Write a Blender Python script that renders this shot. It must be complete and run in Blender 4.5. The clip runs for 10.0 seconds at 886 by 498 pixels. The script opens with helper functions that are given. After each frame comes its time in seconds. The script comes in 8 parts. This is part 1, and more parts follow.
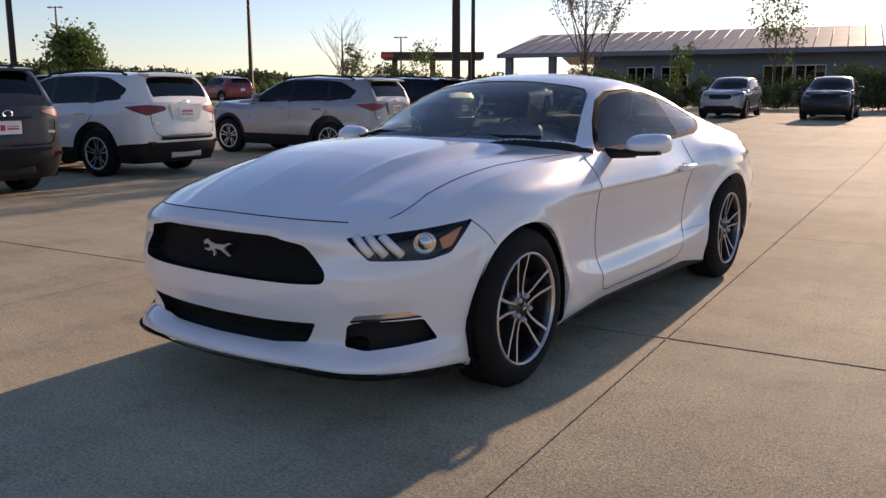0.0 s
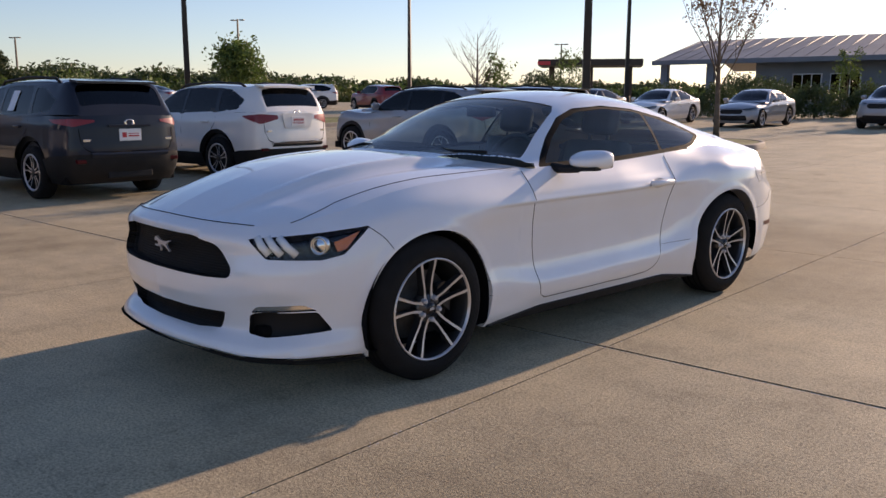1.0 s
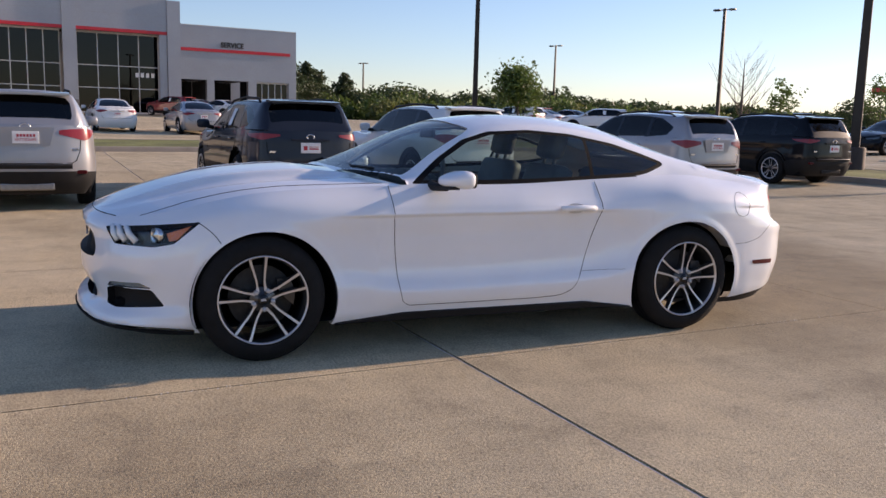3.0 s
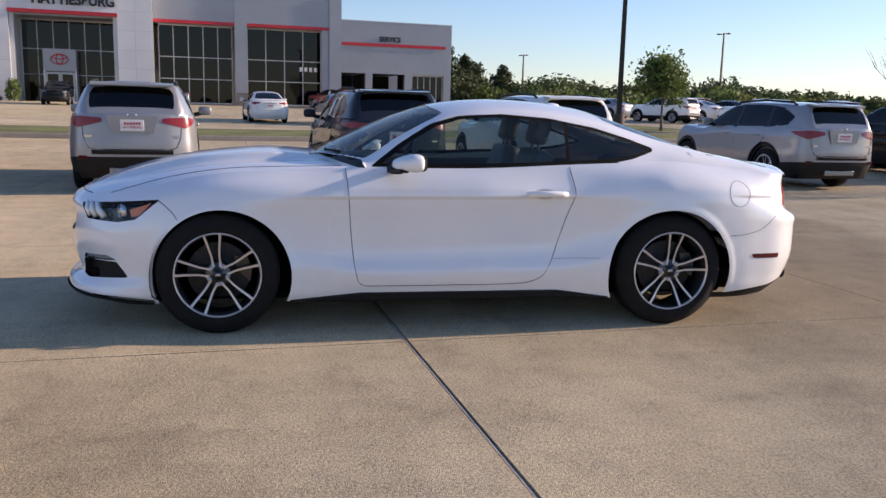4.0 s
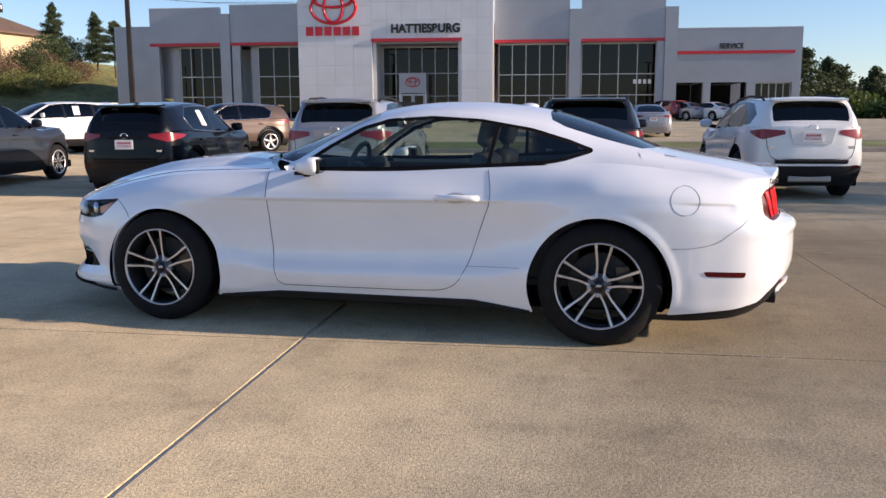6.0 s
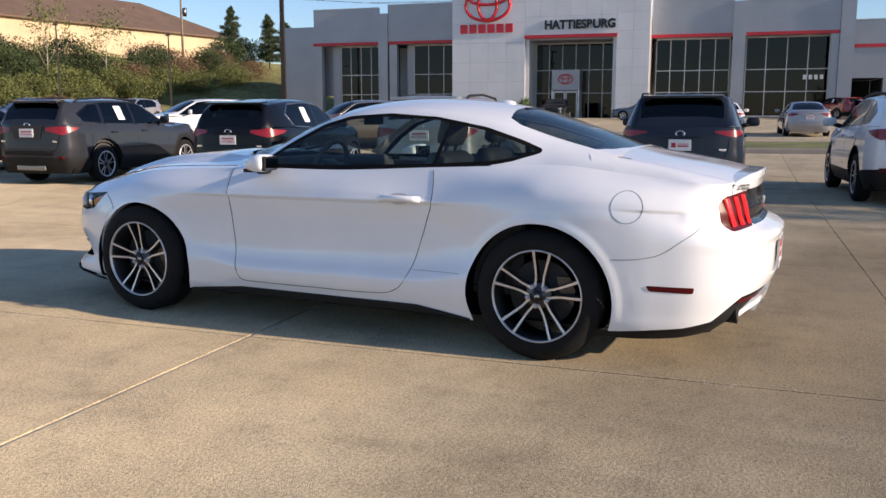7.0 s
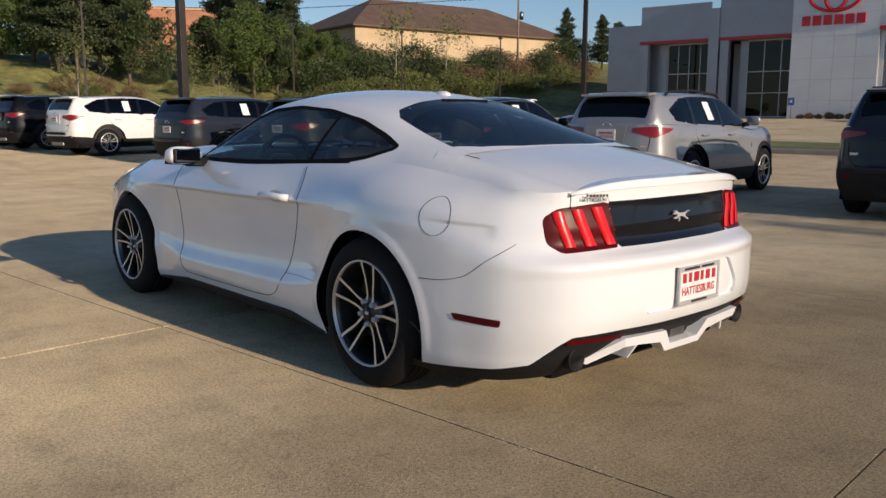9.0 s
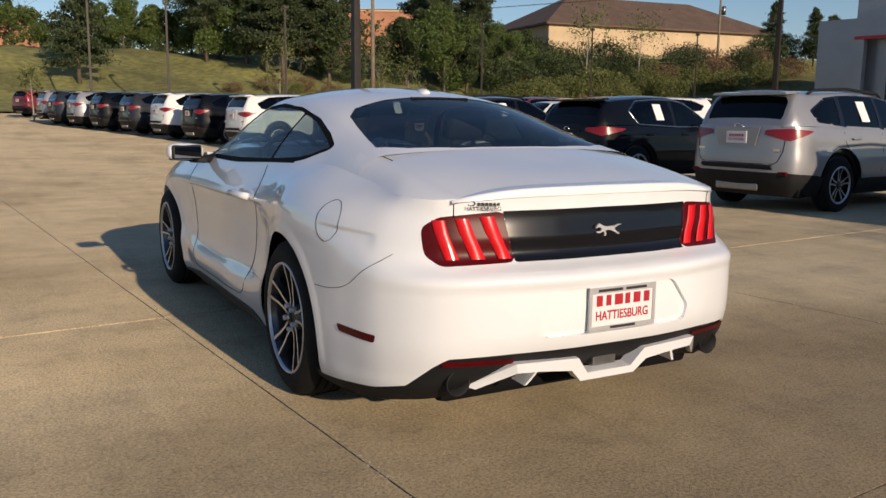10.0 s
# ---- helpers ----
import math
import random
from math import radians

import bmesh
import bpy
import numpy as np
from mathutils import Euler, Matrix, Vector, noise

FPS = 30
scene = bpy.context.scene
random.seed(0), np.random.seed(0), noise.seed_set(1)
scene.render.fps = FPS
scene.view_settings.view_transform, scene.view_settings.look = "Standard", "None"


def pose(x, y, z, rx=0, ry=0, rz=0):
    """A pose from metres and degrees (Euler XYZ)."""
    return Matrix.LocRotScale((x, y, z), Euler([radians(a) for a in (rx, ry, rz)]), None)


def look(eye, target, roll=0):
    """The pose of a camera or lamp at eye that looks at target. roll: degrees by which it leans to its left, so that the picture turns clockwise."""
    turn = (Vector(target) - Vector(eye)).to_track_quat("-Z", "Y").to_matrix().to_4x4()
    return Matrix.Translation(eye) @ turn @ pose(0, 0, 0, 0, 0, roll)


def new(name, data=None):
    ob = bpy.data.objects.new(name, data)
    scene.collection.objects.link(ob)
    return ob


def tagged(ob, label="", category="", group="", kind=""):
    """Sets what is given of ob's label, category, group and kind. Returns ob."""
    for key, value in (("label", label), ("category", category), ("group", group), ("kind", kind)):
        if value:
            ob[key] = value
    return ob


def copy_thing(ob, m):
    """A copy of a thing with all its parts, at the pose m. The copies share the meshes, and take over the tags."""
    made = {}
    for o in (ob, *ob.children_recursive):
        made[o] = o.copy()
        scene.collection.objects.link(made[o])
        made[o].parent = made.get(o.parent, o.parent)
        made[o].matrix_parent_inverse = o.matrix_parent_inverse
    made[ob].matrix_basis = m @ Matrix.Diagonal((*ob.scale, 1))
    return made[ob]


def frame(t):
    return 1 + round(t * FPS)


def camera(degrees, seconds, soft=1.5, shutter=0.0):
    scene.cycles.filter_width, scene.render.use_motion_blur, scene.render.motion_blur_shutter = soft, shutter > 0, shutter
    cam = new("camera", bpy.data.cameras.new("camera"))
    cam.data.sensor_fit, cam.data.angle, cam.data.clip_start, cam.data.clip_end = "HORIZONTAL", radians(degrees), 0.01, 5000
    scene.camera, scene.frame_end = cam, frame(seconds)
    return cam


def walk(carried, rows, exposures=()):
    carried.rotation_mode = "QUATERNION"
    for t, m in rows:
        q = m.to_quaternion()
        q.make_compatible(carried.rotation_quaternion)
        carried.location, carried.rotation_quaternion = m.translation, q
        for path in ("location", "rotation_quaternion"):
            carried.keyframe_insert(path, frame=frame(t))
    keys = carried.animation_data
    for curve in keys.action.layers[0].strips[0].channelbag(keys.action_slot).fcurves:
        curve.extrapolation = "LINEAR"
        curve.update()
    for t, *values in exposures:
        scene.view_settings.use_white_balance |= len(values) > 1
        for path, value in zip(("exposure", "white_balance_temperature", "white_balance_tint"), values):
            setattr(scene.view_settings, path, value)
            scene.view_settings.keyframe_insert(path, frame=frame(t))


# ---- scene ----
cam = camera(55.7, 10.0)
PATH = [
    (0, (0.054, 0.107, 1.242), (-1.087, 1.709, 0.88), 0.0),
    (0.5, (0.558, 0.31, 1.279), (-0.733, 1.793, 0.916), -0.3),
    (1, (1.127, 0.554, 1.302), (-0.303, 1.908, 0.955), 0.1),
    (1.5, (1.608, 0.924, 1.288), (0.057, 2.142, 0.955), 0.6),
    (2, (2.095, 1.369, 1.308), (0.439, 2.441, 0.982), 0.8),
    (2.5, (2.469, 1.842, 1.307), (0.715, 2.746, 0.981), 1.3),
    (2.7, (2.601, 2.048, 1.318), (0.812, 2.886, 1.007), 1.5),
    (3.8, (3.046, 3.327, 1.32), (1.122, 3.766, 0.994), 1.2),
    (4, (3.112, 3.526, 1.299), (1.173, 3.891, 0.97), 1.4),
    (4.5, (3.161, 4.166, 1.302), (1.195, 4.323, 0.971), 1.5),
    (5, (3.134, 4.808, 1.305), (1.161, 4.747, 0.985), 1.3),
    (5.5, (3.072, 5.473, 1.297), (1.114, 5.206, 0.987), 0.5),
    (5.7, (3.039, 5.732, 1.276), (1.093, 5.382, 0.968), 0.0),
    (6.8, (2.527, 6.977, 1.246), (0.701, 6.223, 0.935), 0.3),
    (7, (2.384, 7.189, 1.258), (0.589, 6.362, 0.946), 0.0),
    (7.5, (2.022, 7.723, 1.253), (0.318, 6.726, 0.933), 0.0),
    (8, (1.56, 8.116, 1.231), (-0.047, 6.971, 0.903), 0.4),
    (8.5, (1.094, 8.507, 1.224), (-0.381, 7.195, 0.903), 0.1),
    (9, (0.564, 8.821, 1.22), (-0.762, 7.357, 0.908), 0.2),
    (9.5, (0.035, 9.08, 1.223), (-1.12, 7.477, 0.911), 0.4),
    (10, (-0.519, 9.311, 1.23), (-1.473, 7.582, 0.912), 0.6),
]
EXPOSURES = [(0.0, 0.22, 6850, 27), (2.5, 0.42, 6600, 27), (4.5, 0.54, 6250, 24), (5.5, 0.54, 6200, 23), (7.5, 0.36, 6200, 18), (9.5, -0.34, 6350, 16), (10.0, -0.34, 6400, 16)]
walk(cam, [(t, look(eye, target, roll)) for t, eye, target, roll in PATH], EXPOSURES)

# ---------------------------------------------------------------- daylight
SUN_EL, SUN_AZ = 17.0, 4.0  # height of the sun, and degrees from +y towards -x
sun_dir = Vector((-math.sin(radians(SUN_AZ)) * math.cos(radians(SUN_EL)),
                  math.cos(radians(SUN_AZ)) * math.cos(radians(SUN_EL)), math.sin(radians(SUN_EL))))
world = bpy.data.worlds.new("sky")
scene.world = world
world.use_nodes = True
wn = world.node_tree.nodes
sky = wn.new("ShaderNodeTexSky")
sky.sky_type, sky.sun_disc = "NISHITA", False
sky.sun_elevation = radians(SUN_EL)
sky.sun_rotation = radians(-SUN_AZ)
sky.air_density, sky.dust_density, sky.ozone_density = 1.0, 0.22, 3.2
wn["Background"].inputs["Strength"].default_value = 0.120
world.node_tree.links.new(sky.outputs[0], wn["Background"].inputs[0])
sun = new("sun", bpy.data.lights.new("sun", "SUN"))
sun.data.energy, sun.data.angle, sun.data.color = 5.6, radians(0.6), (1.0, 0.81, 0.56)
sun.matrix_world = look(sun_dir * 50, (0, 0, 0))

# ---------------------------------------------------------------- materials
def mat(name, base, rough=0.5, metal=0.0, coat=0.0, spec=0.5, noise_scale=0.0, vary=0.0, bump=0.0, bump_scale=60.0,
        fine=0.0, fine_scale=120.0, alpha_trans=None, emit=None, emit_strength=0.0, coat_rough=0.03, island=0.0, obj_random=0.0):
    """A node material: base colour varied at two scales, with relief."""
    m = bpy.data.materials.new(name)
    m.use_nodes = True
    nt = m.node_tree
    n, l = nt.nodes, nt.links
    p = n["Principled BSDF"]
    p.inputs["Base Color"].default_value = (*base, 1)
    p.inputs["Roughness"].default_value = rough
    p.inputs["Metallic"].default_value = metal
    p.inputs["Coat Weight"].default_value = coat
    p.inputs["Coat Roughness"].default_value = coat_rough
    p.inputs["Specular IOR Level"].default_value = spec
    if emit:
        p.inputs["Emission Color"].default_value = (*emit, 1)
        p.inputs["Emission Strength"].default_value = emit_strength
    tc = n.new("ShaderNodeTexCoord")
    col = None
    def scaled(src, amount):
        mr = n.new("ShaderNodeMapRange")
        mr.inputs["To Min"].default_value, mr.inputs["To Max"].default_value = 1 - amount, 1 + amount
        l.new(src, mr.inputs["Value"])
        return mr.outputs[0]
    factors = []
    if vary:
        t = n.new("ShaderNodeTexNoise")
        t.inputs["Scale"].default_value, t.inputs["Detail"].default_value = noise_scale, 5
        l.new(tc.outputs["Object"], t.inputs["Vector"])
        mr = n.new("ShaderNodeMapRange")
        mr.inputs["From Min"].default_value, mr.inputs["From Max"].default_value = 0.3, 0.7
        l.new(t.outputs["Fac"], mr.inputs["Value"])
        factors.append(scaled(mr.outputs[0], vary))
    if fine:
        t = n.new("ShaderNodeTexNoise")
        t.inputs["Scale"].default_value, t.inputs["Detail"].default_value = fine_scale, 3
        l.new(tc.outputs["Object"], t.inputs["Vector"])
        mr = n.new("ShaderNodeMapRange")
        mr.inputs["From Min"].default_value, mr.inputs["From Max"].default_value = 0.3, 0.7
        l.new(t.outputs["Fac"], mr.inputs["Value"])
        factors.append(scaled(mr.outputs[0], fine))
    if island:
        g = n.new("ShaderNodeNewGeometry")
        factors.append(scaled(g.outputs["Random Per Island"], island))
    if obj_random:
        g = n.new("ShaderNodeObjectInfo")
        factors.append(scaled(g.outputs["Random"], obj_random))
    if factors:
        f = factors[0]
        for o in factors[1:]:
            mm = n.new("ShaderNodeMath")
            mm.operation = "MULTIPLY"
            l.new(f, mm.inputs[0]), l.new(o, mm.inputs[1])
            f = mm.outputs[0]
        mix = n.new("ShaderNodeVectorMath")
        mix.operation = "SCALE"
        mix.inputs[0].default_value = base
        l.new(f, mix.inputs["Scale"])
        l.new(mix.outputs[0], p.inputs["Base Color"])
    if bump:
        t = n.new("ShaderNodeTexNoise")
        t.inputs["Scale"].default_value, t.inputs["Detail"].default_value = bump_scale, 4
        l.new(tc.outputs["Object"], t.inputs["Vector"])
        b = n.new("ShaderNodeBump")
        b.inputs["Strength"].default_value, b.inputs["Distance"].default_value = bump, 0.02
        l.new(t.outputs["Fac"], b.inputs["Height"])
        l.new(b.outputs[0], p.inputs["Normal"])
    return m


def glass_mat(name, tint, rough=0.0, face=0.05, graze=0.9):
    """Tinted pane: see-through dye with a gloss that grows at grazing angles."""
    m = bpy.data.materials.new(name)
    m.use_nodes = True
    n, l = m.node_tree.nodes, m.node_tree.links
    n.remove(n["Principled BSDF"])
    tr, gl, mx, lw = n.new("ShaderNodeBsdfTransparent"), n.new("ShaderNodeBsdfGlossy"), n.new("ShaderNodeMixShader"), n.new("ShaderNodeLayerWeight")
    pw, ma = n.new("ShaderNodeMath"), n.new("ShaderNodeMath")
    pw.operation, ma.operation = "POWER", "MULTIPLY_ADD"
    pw.inputs[1].default_value = 4.5
    ma.inputs[1].default_value, ma.inputs[2].default_value = graze - face, face
    tr.inputs[0].default_value = (*tint, 1)
    gl.inputs["Roughness"].default_value = rough
    l.new(lw.outputs["Facing"], pw.inputs[0]), l.new(pw.outputs[0], ma.inputs[0])
    l.new(ma.outputs[0], mx.inputs[0]), l.new(tr.outputs[0], mx.inputs[1]), l.new(gl.outputs[0], mx.inputs[2])
    l.new(mx.outputs[0], n["Material Output"].inputs[0])
    return m


def paint(name, base, metal=0.0, rough=0.35, ior=1.5, spec=0.35):
    m = mat(name, base, rough=rough, metal=metal, coat=1.0, spec=spec, vary=0.03, noise_scale=3.0, fine=0.03, fine_scale=900.0)
    m.node_tree.nodes["Principled BSDF"].inputs["Coat IOR"].default_value = ior
    return m


WHITE = paint("white_pearl_paint", (0.805, 0.832, 0.872), rough=0.30, ior=1.75)
SUV_WHITE = paint("white_paint", (0.78, 0.78, 0.77))
SILVER = paint("silver_paint", (0.30, 0.307, 0.33), metal=0.35, rough=0.36)
CHARCOAL = paint("charcoal_paint", (0.018, 0.024, 0.038), spec=0.1, ior=1.28)
GREY = paint("warm_grey_paint", (0.024, 0.027, 0.035), spec=0.1, ior=1.32)
BLACKP = paint("black_paint", (0.003, 0.004, 0.007), spec=0.1, ior=1.26)
BROWN = paint("brown_paint", (0.11, 0.075, 0.055), metal=0.4)
REDP = paint("red_paint", (0.22, 0.015, 0.02), metal=0.2)
BLUEP = paint("slate_blue_paint", (0.10, 0.13, 0.17), metal=0.4)
PLASTIC = mat("black_plastic", (0.012, 0.012, 0.013), rough=0.6, spec=0.25, bump=0.1, bump_scale=400, vary=0.15, noise_scale=8)
GAP = mat("shadow_gap_rubber", (0.006, 0.006, 0.007), rough=0.8, spec=0.1, vary=0.1, noise_scale=9)
GLOSSBLACK = mat("gloss_black_panel", (0.006, 0.006, 0.008), rough=0.22, coat=0.25, spec=0.35, vary=0.1, noise_scale=5)
RUBBER = mat("tyre_rubber", (0.009, 0.009, 0.0095), rough=0.85, spec=0.3, vary=0.25, noise_scale=14, bump=0.3, bump_scale=220)
ALLOY = mat("machined_alloy", (0.60, 0.60, 0.62), rough=0.34, metal=0.7, vary=0.06, noise_scale=30)
GUNMETAL = mat("dark_grey_wheel_paint", (0.045, 0.046, 0.05), rough=0.3, metal=0.5, coat=0.6, vary=0.1, noise_scale=25)
STEEL = mat("brushed_steel", (0.30, 0.30, 0.30), rough=0.38, metal=1.0, vary=0.12, noise_scale=40)
IRON = mat("dull_cast_iron", (0.05, 0.048, 0.046), rough=0.65, metal=0.4, vary=0.2, noise_scale=30)
CHROME = mat("chrome", (0.75, 0.75, 0.76), rough=0.16, metal=1.0, vary=0.03, noise_scale=12)
SATIN = mat("satin_silver", (0.50, 0.50, 0.52), rough=0.42, metal=0.35, vary=0.05, noise_scale=40)
MIRROR = mat("mirror_glass", (0.26, 0.29, 0.31), rough=0.01, metal=1.0)
LEATHER = mat("black_leather", (0.085, 0.086, 0.09), rough=0.5, bump=0.25, bump_scale=180, vary=0.2, noise_scale=9)
CABIN = mat("dark_cabin_trim", (0.05, 0.05, 0.053), rough=0.7, vary=0.2, noise_scale=6)
WS_GLASS = glass_mat("windscreen_glass", (0.64, 0.72, 0.69), face=0.08)
SIDE_GLASS = glass_mat("tinted_side_glass", (0.66, 0.75, 0.72), face=0.06, graze=0.5)
REAR_GLASS = glass_mat("tinted_rear_glass", (0.33, 0.38, 0.38), face=0.07)
PRIVACY = glass_mat("dark_privacy_glass", (0.035, 0.04, 0.042))
LENS = glass_mat("clear_lens", (0.9, 0.92, 0.93), face=0.03, graze=0.5)
TAIL_RED = mat("red_tail_lens", (0.22, 0.006, 0.010), rough=0.3, coat=0.3, vary=0.15, noise_scale=60)
TAIL_DARK = mat("dark_red_tail_lens", (0.075, 0.002, 0.004), rough=0.38, coat=0.0, spec=0.2, vary=0.15, noise_scale=60)
TAIL_BAR = mat("bright_red_tail_bar", (0.62, 0.004, 0.008), rough=0.3, coat=0.4, spec=0.3, vary=0.08, noise_scale=40)
AMBER = mat("amber_reflector", (0.70, 0.16, 0.012), rough=0.25, coat=1.0, vary=0.1, noise_scale=60)
LAMP_BAR = mat("white_light_bar", (0.82, 0.83, 0.82), rough=0.25, coat=0.6, vary=0.03, noise_scale=50)
PLATE_W = mat("white_plate", (0.74, 0.74, 0.75), rough=0.35, vary=0.04, noise_scale=25)
INK_RED = mat("red_ink", (0.42, 0.02, 0.035), rough=0.4, vary=0.05, noise_scale=30)
INK_DARK = mat("dark_ink", (0.03, 0.03, 0.035), rough=0.4, vary=0.05, noise_scale=30)
PAPER = mat("paper_sticker", (0.75, 0.78, 0.82), rough=0.7, vary=0.04, noise_scale=20)


# ---------------------------------------------------------------- mesh helpers
def mesh_object(name, verts, faces, material, parent=None, label="", smooth=True):
    me = bpy.data.meshes.new(name)
    me.from_pydata([tuple(v) for v in verts], [], [tuple(f) for f in faces])
    me.validate()
    for p in me.polygons:
        p.use_smooth = smooth
    if material:
        me.materials.append(material)
    ob = new(name, me)
    if parent:
        ob.parent = parent
    if label:
        ob["label"] = label
    return ob


def part(name, bm, material, parent, label="", smooth=False):
    me = bpy.data.meshes.new(name)
    bm.to_mesh(me)
    bm.free()
    for p in me.polygons:
        p.use_smooth = smooth
    if material:
        me.materials.append(material)
    ob = new(name, me)
    if parent:
        ob.parent = parent
    if label:
        ob["label"] = label
    return ob


def empty(name, m, label, category, group="", kind=""):
    e = new(name)
    e.matrix_basis = m
    return tagged(e, label, category, group, kind)


def add_box(bm, lo, hi, bevel=0.0, m=None):
    """An axis-aligned block from corner lo to corner hi, its edges rounded."""
    ret = bmesh.ops.create_cube(bm, size=1.0)
    vs = ret["verts"]
    for v in vs:
        v.co = Vector([lo[i] + (hi[i] - lo[i]) * (v.co[i] + 0.5) for i in range(3)])
    if bevel:
        es = list({e for v in vs for e in v.link_edges})
        r = bmesh.ops.bevel(bm, geom=es, offset=bevel, segments=2, affect="EDGES", profile=0.6)
        vs = list({v for f in r["faces"] for v in f.verts} | {v for v in vs if v.is_valid})
    if m is not None:
        for v in vs:
            v.co = m @ v.co
    return vs


def box(name, lo, hi, material, parent=None, bevel=0.0, label="", m=None):
    bm = bmesh.new()
    add_box(bm, lo, hi, bevel, m)
    return part(name, bm, material, parent, label)


def lathe(profile, segs=48, axis="x", full=2 * math.pi):
    """Verts and faces of a profile of (along, radius) turned round an axis."""
    vs, fs = [], []
    n = len(profile)
    for i in range(segs):
        a = full * i / segs
        for h, r in profile:
            c, s = r * math.cos(a), r * math.sin(a)
            vs.append((h, c, s) if axis == "x" else (c, s, h) if axis == "z" else (c, h, s))
    for i in range(segs):
        j = (i + 1) % segs
        for k in range(n - 1):
            fs.append((i * n + k, i * n + k + 1, j * n + k + 1, j * n + k))
    return vs, fs


def tube(points, radius, segs=8, radii=None, caps=True):
    """Verts and faces of a round rod along points."""
    pts = [Vector(p) for p in points]
    vs, fs = [], []
    up = Vector((0, 0, 1))
    for i, p in enumerate(pts):
        d = (pts[min(i + 1, len(pts) - 1)] - pts[max(i - 1, 0)]).normalized()
        a = d.cross(up if abs(d.z) < 0.95 else Vector((1, 0, 0))).normalized()
        b = d.cross(a)
        r = radii[i] if radii else radius
        for k in range(segs):
            t = 2 * math.pi * k / segs
            vs.append(p + a * (r * math.cos(t)) + b * (r * math.sin(t)))
    for i in range(len(pts) - 1):
        for k in range(segs):
            k2 = (k + 1) % segs
            fs.append((i * segs + k, i * segs + k2, (i + 1) * segs + k2, (i + 1) * segs + k))
    if caps:
        fs.append(tuple(range(segs - 1, -1, -1)))
        fs.append(tuple((len(pts) - 1) * segs + k for k in range(segs)))
    return vs, fs


def join(*shapes):
    vs, fs = [], []
    for v, f in shapes:
        o = len(vs)
        vs += list(v)
        fs += [tuple(i + o for i in q) for q in f]
    return vs, fs


def rod(name, points, radius, material, parent, label="", segs=8, radii=None):
    v, f = tube(points, radius, segs, radii)
    return mesh_object(name, v, f, material, parent, label)


def slab(points, thickness, normal):
    """A flat outline given thickness along normal."""
    n = Vector(normal).normalized() * thickness
    k = len(points)
    vs = [Vector(p) for p in points] + [Vector(p) + n for p in points]
    fs = [tuple(range(k - 1, -1, -1)), tuple(range(k, 2 * k))]
    fs += [(i, (i + 1) % k, k + (i + 1) % k, k + i) for i in range(k)]
    return vs, fs


def text_mesh(name, words, size, m, material, parent, depth=0.01, align="CENTER", label="", squeeze=1.0, space=1.0, bold=0.0):
    cu = bpy.data.curves.new(name, "FONT")
    cu.body, cu.size, cu.extrude, cu.align_x, cu.align_y = words, size, depth, align, "CENTER"
    cu.space_character = space
    cu.offset = bold * size
    tmp = bpy.data.objects.new(name, cu)
    scene.collection.objects.link(tmp)
    me = bpy.data.meshes.new_from_object(tmp.evaluated_get(bpy.context.evaluated_depsgraph_get()))
    bpy.data.objects.remove(tmp)
    bpy.data.curves.remove(cu)
    me.materials.clear()
    me.materials.append(material)
    me.transform(m @ Matrix.Diagonal((squeeze, 1, 1, 1)))
    ob = new(name, me)
    if parent:
        ob.parent = parent
    if label:
        ob["label"] = label
    return ob


# ---------------------------------------------------------------- smooth skins with cut regions
def spline(xs, ys, q):
    """Smooth interpolation through (xs, ys) at q; ys may hold several columns."""
    xs, ys, q = np.asarray(xs, float), np.asarray(ys, float), np.asarray(q, float)
    one = ys.ndim == 1
    if one:
        ys = ys[:, None]
    h = np.diff(xs)
    d = np.diff(ys, axis=0) / h[:, None]
    m = np.vstack([d[:1], (d[:-1] * h[1:, None] + d[1:] * h[:-1, None]) / (h[:-1] + h[1:])[:, None], d[-1:]])
    # keep flat where the data turn
    turn = (d[:-1] * d[1:] <= 0)
    m[1:-1][turn] *= 0.35
    i = np.clip(np.searchsorted(xs, q, "right") - 1, 0, len(xs) - 2)
    t = np.clip((q - xs[i]) / h[i], 0, 1)[:, None]
    hh = h[i][:, None]
    out = ((2 * t**3 - 3 * t**2 + 1) * ys[i] + (t**3 - 2 * t**2 + t) * hh * m[i]
           + (-2 * t**3 + 3 * t**2) * ys[i + 1] + (t**3 - t**2) * hh * m[i + 1])
    return out[:, 0] if one else out


def rows_at(Z, D, z):
    """For each row of knots (Z, D), the smooth value at z."""
    n, k = Z.shape
    z = np.clip(z, Z[:, 0], Z[:, -1])
    h = np.maximum(np.diff(Z, axis=1), 1e-6)
    s = np.diff(D, axis=1) / h
    m = np.concatenate([s[:, :1], (s[:, :-1] * h[:, 1:] + s[:, 1:] * h[:, :-1]) / (h[:, :-1] + h[:, 1:]), s[:, -1:]], 1)
    m[:, 1:-1] = np.where(s[:, :-1] * s[:, 1:] <= 0, m[:, 1:-1] * 0.25, m[:, 1:-1])
    i = np.clip((z[:, None] >= Z).sum(1) - 1, 0, k - 2)
    r = np.arange(n)
    hh = h[r, i]
    t = np.clip((z - Z[r, i]) / hh, 0, 1)
    return ((2 * t**3 - 3 * t**2 + 1) * D[r, i] + (t**3 - 2 * t**2 + t) * hh * m[r, i]
            + (-2 * t**3 + 3 * t**2) * D[r, i + 1] + (t**3 - t**2) * hh * m[r, i + 1])


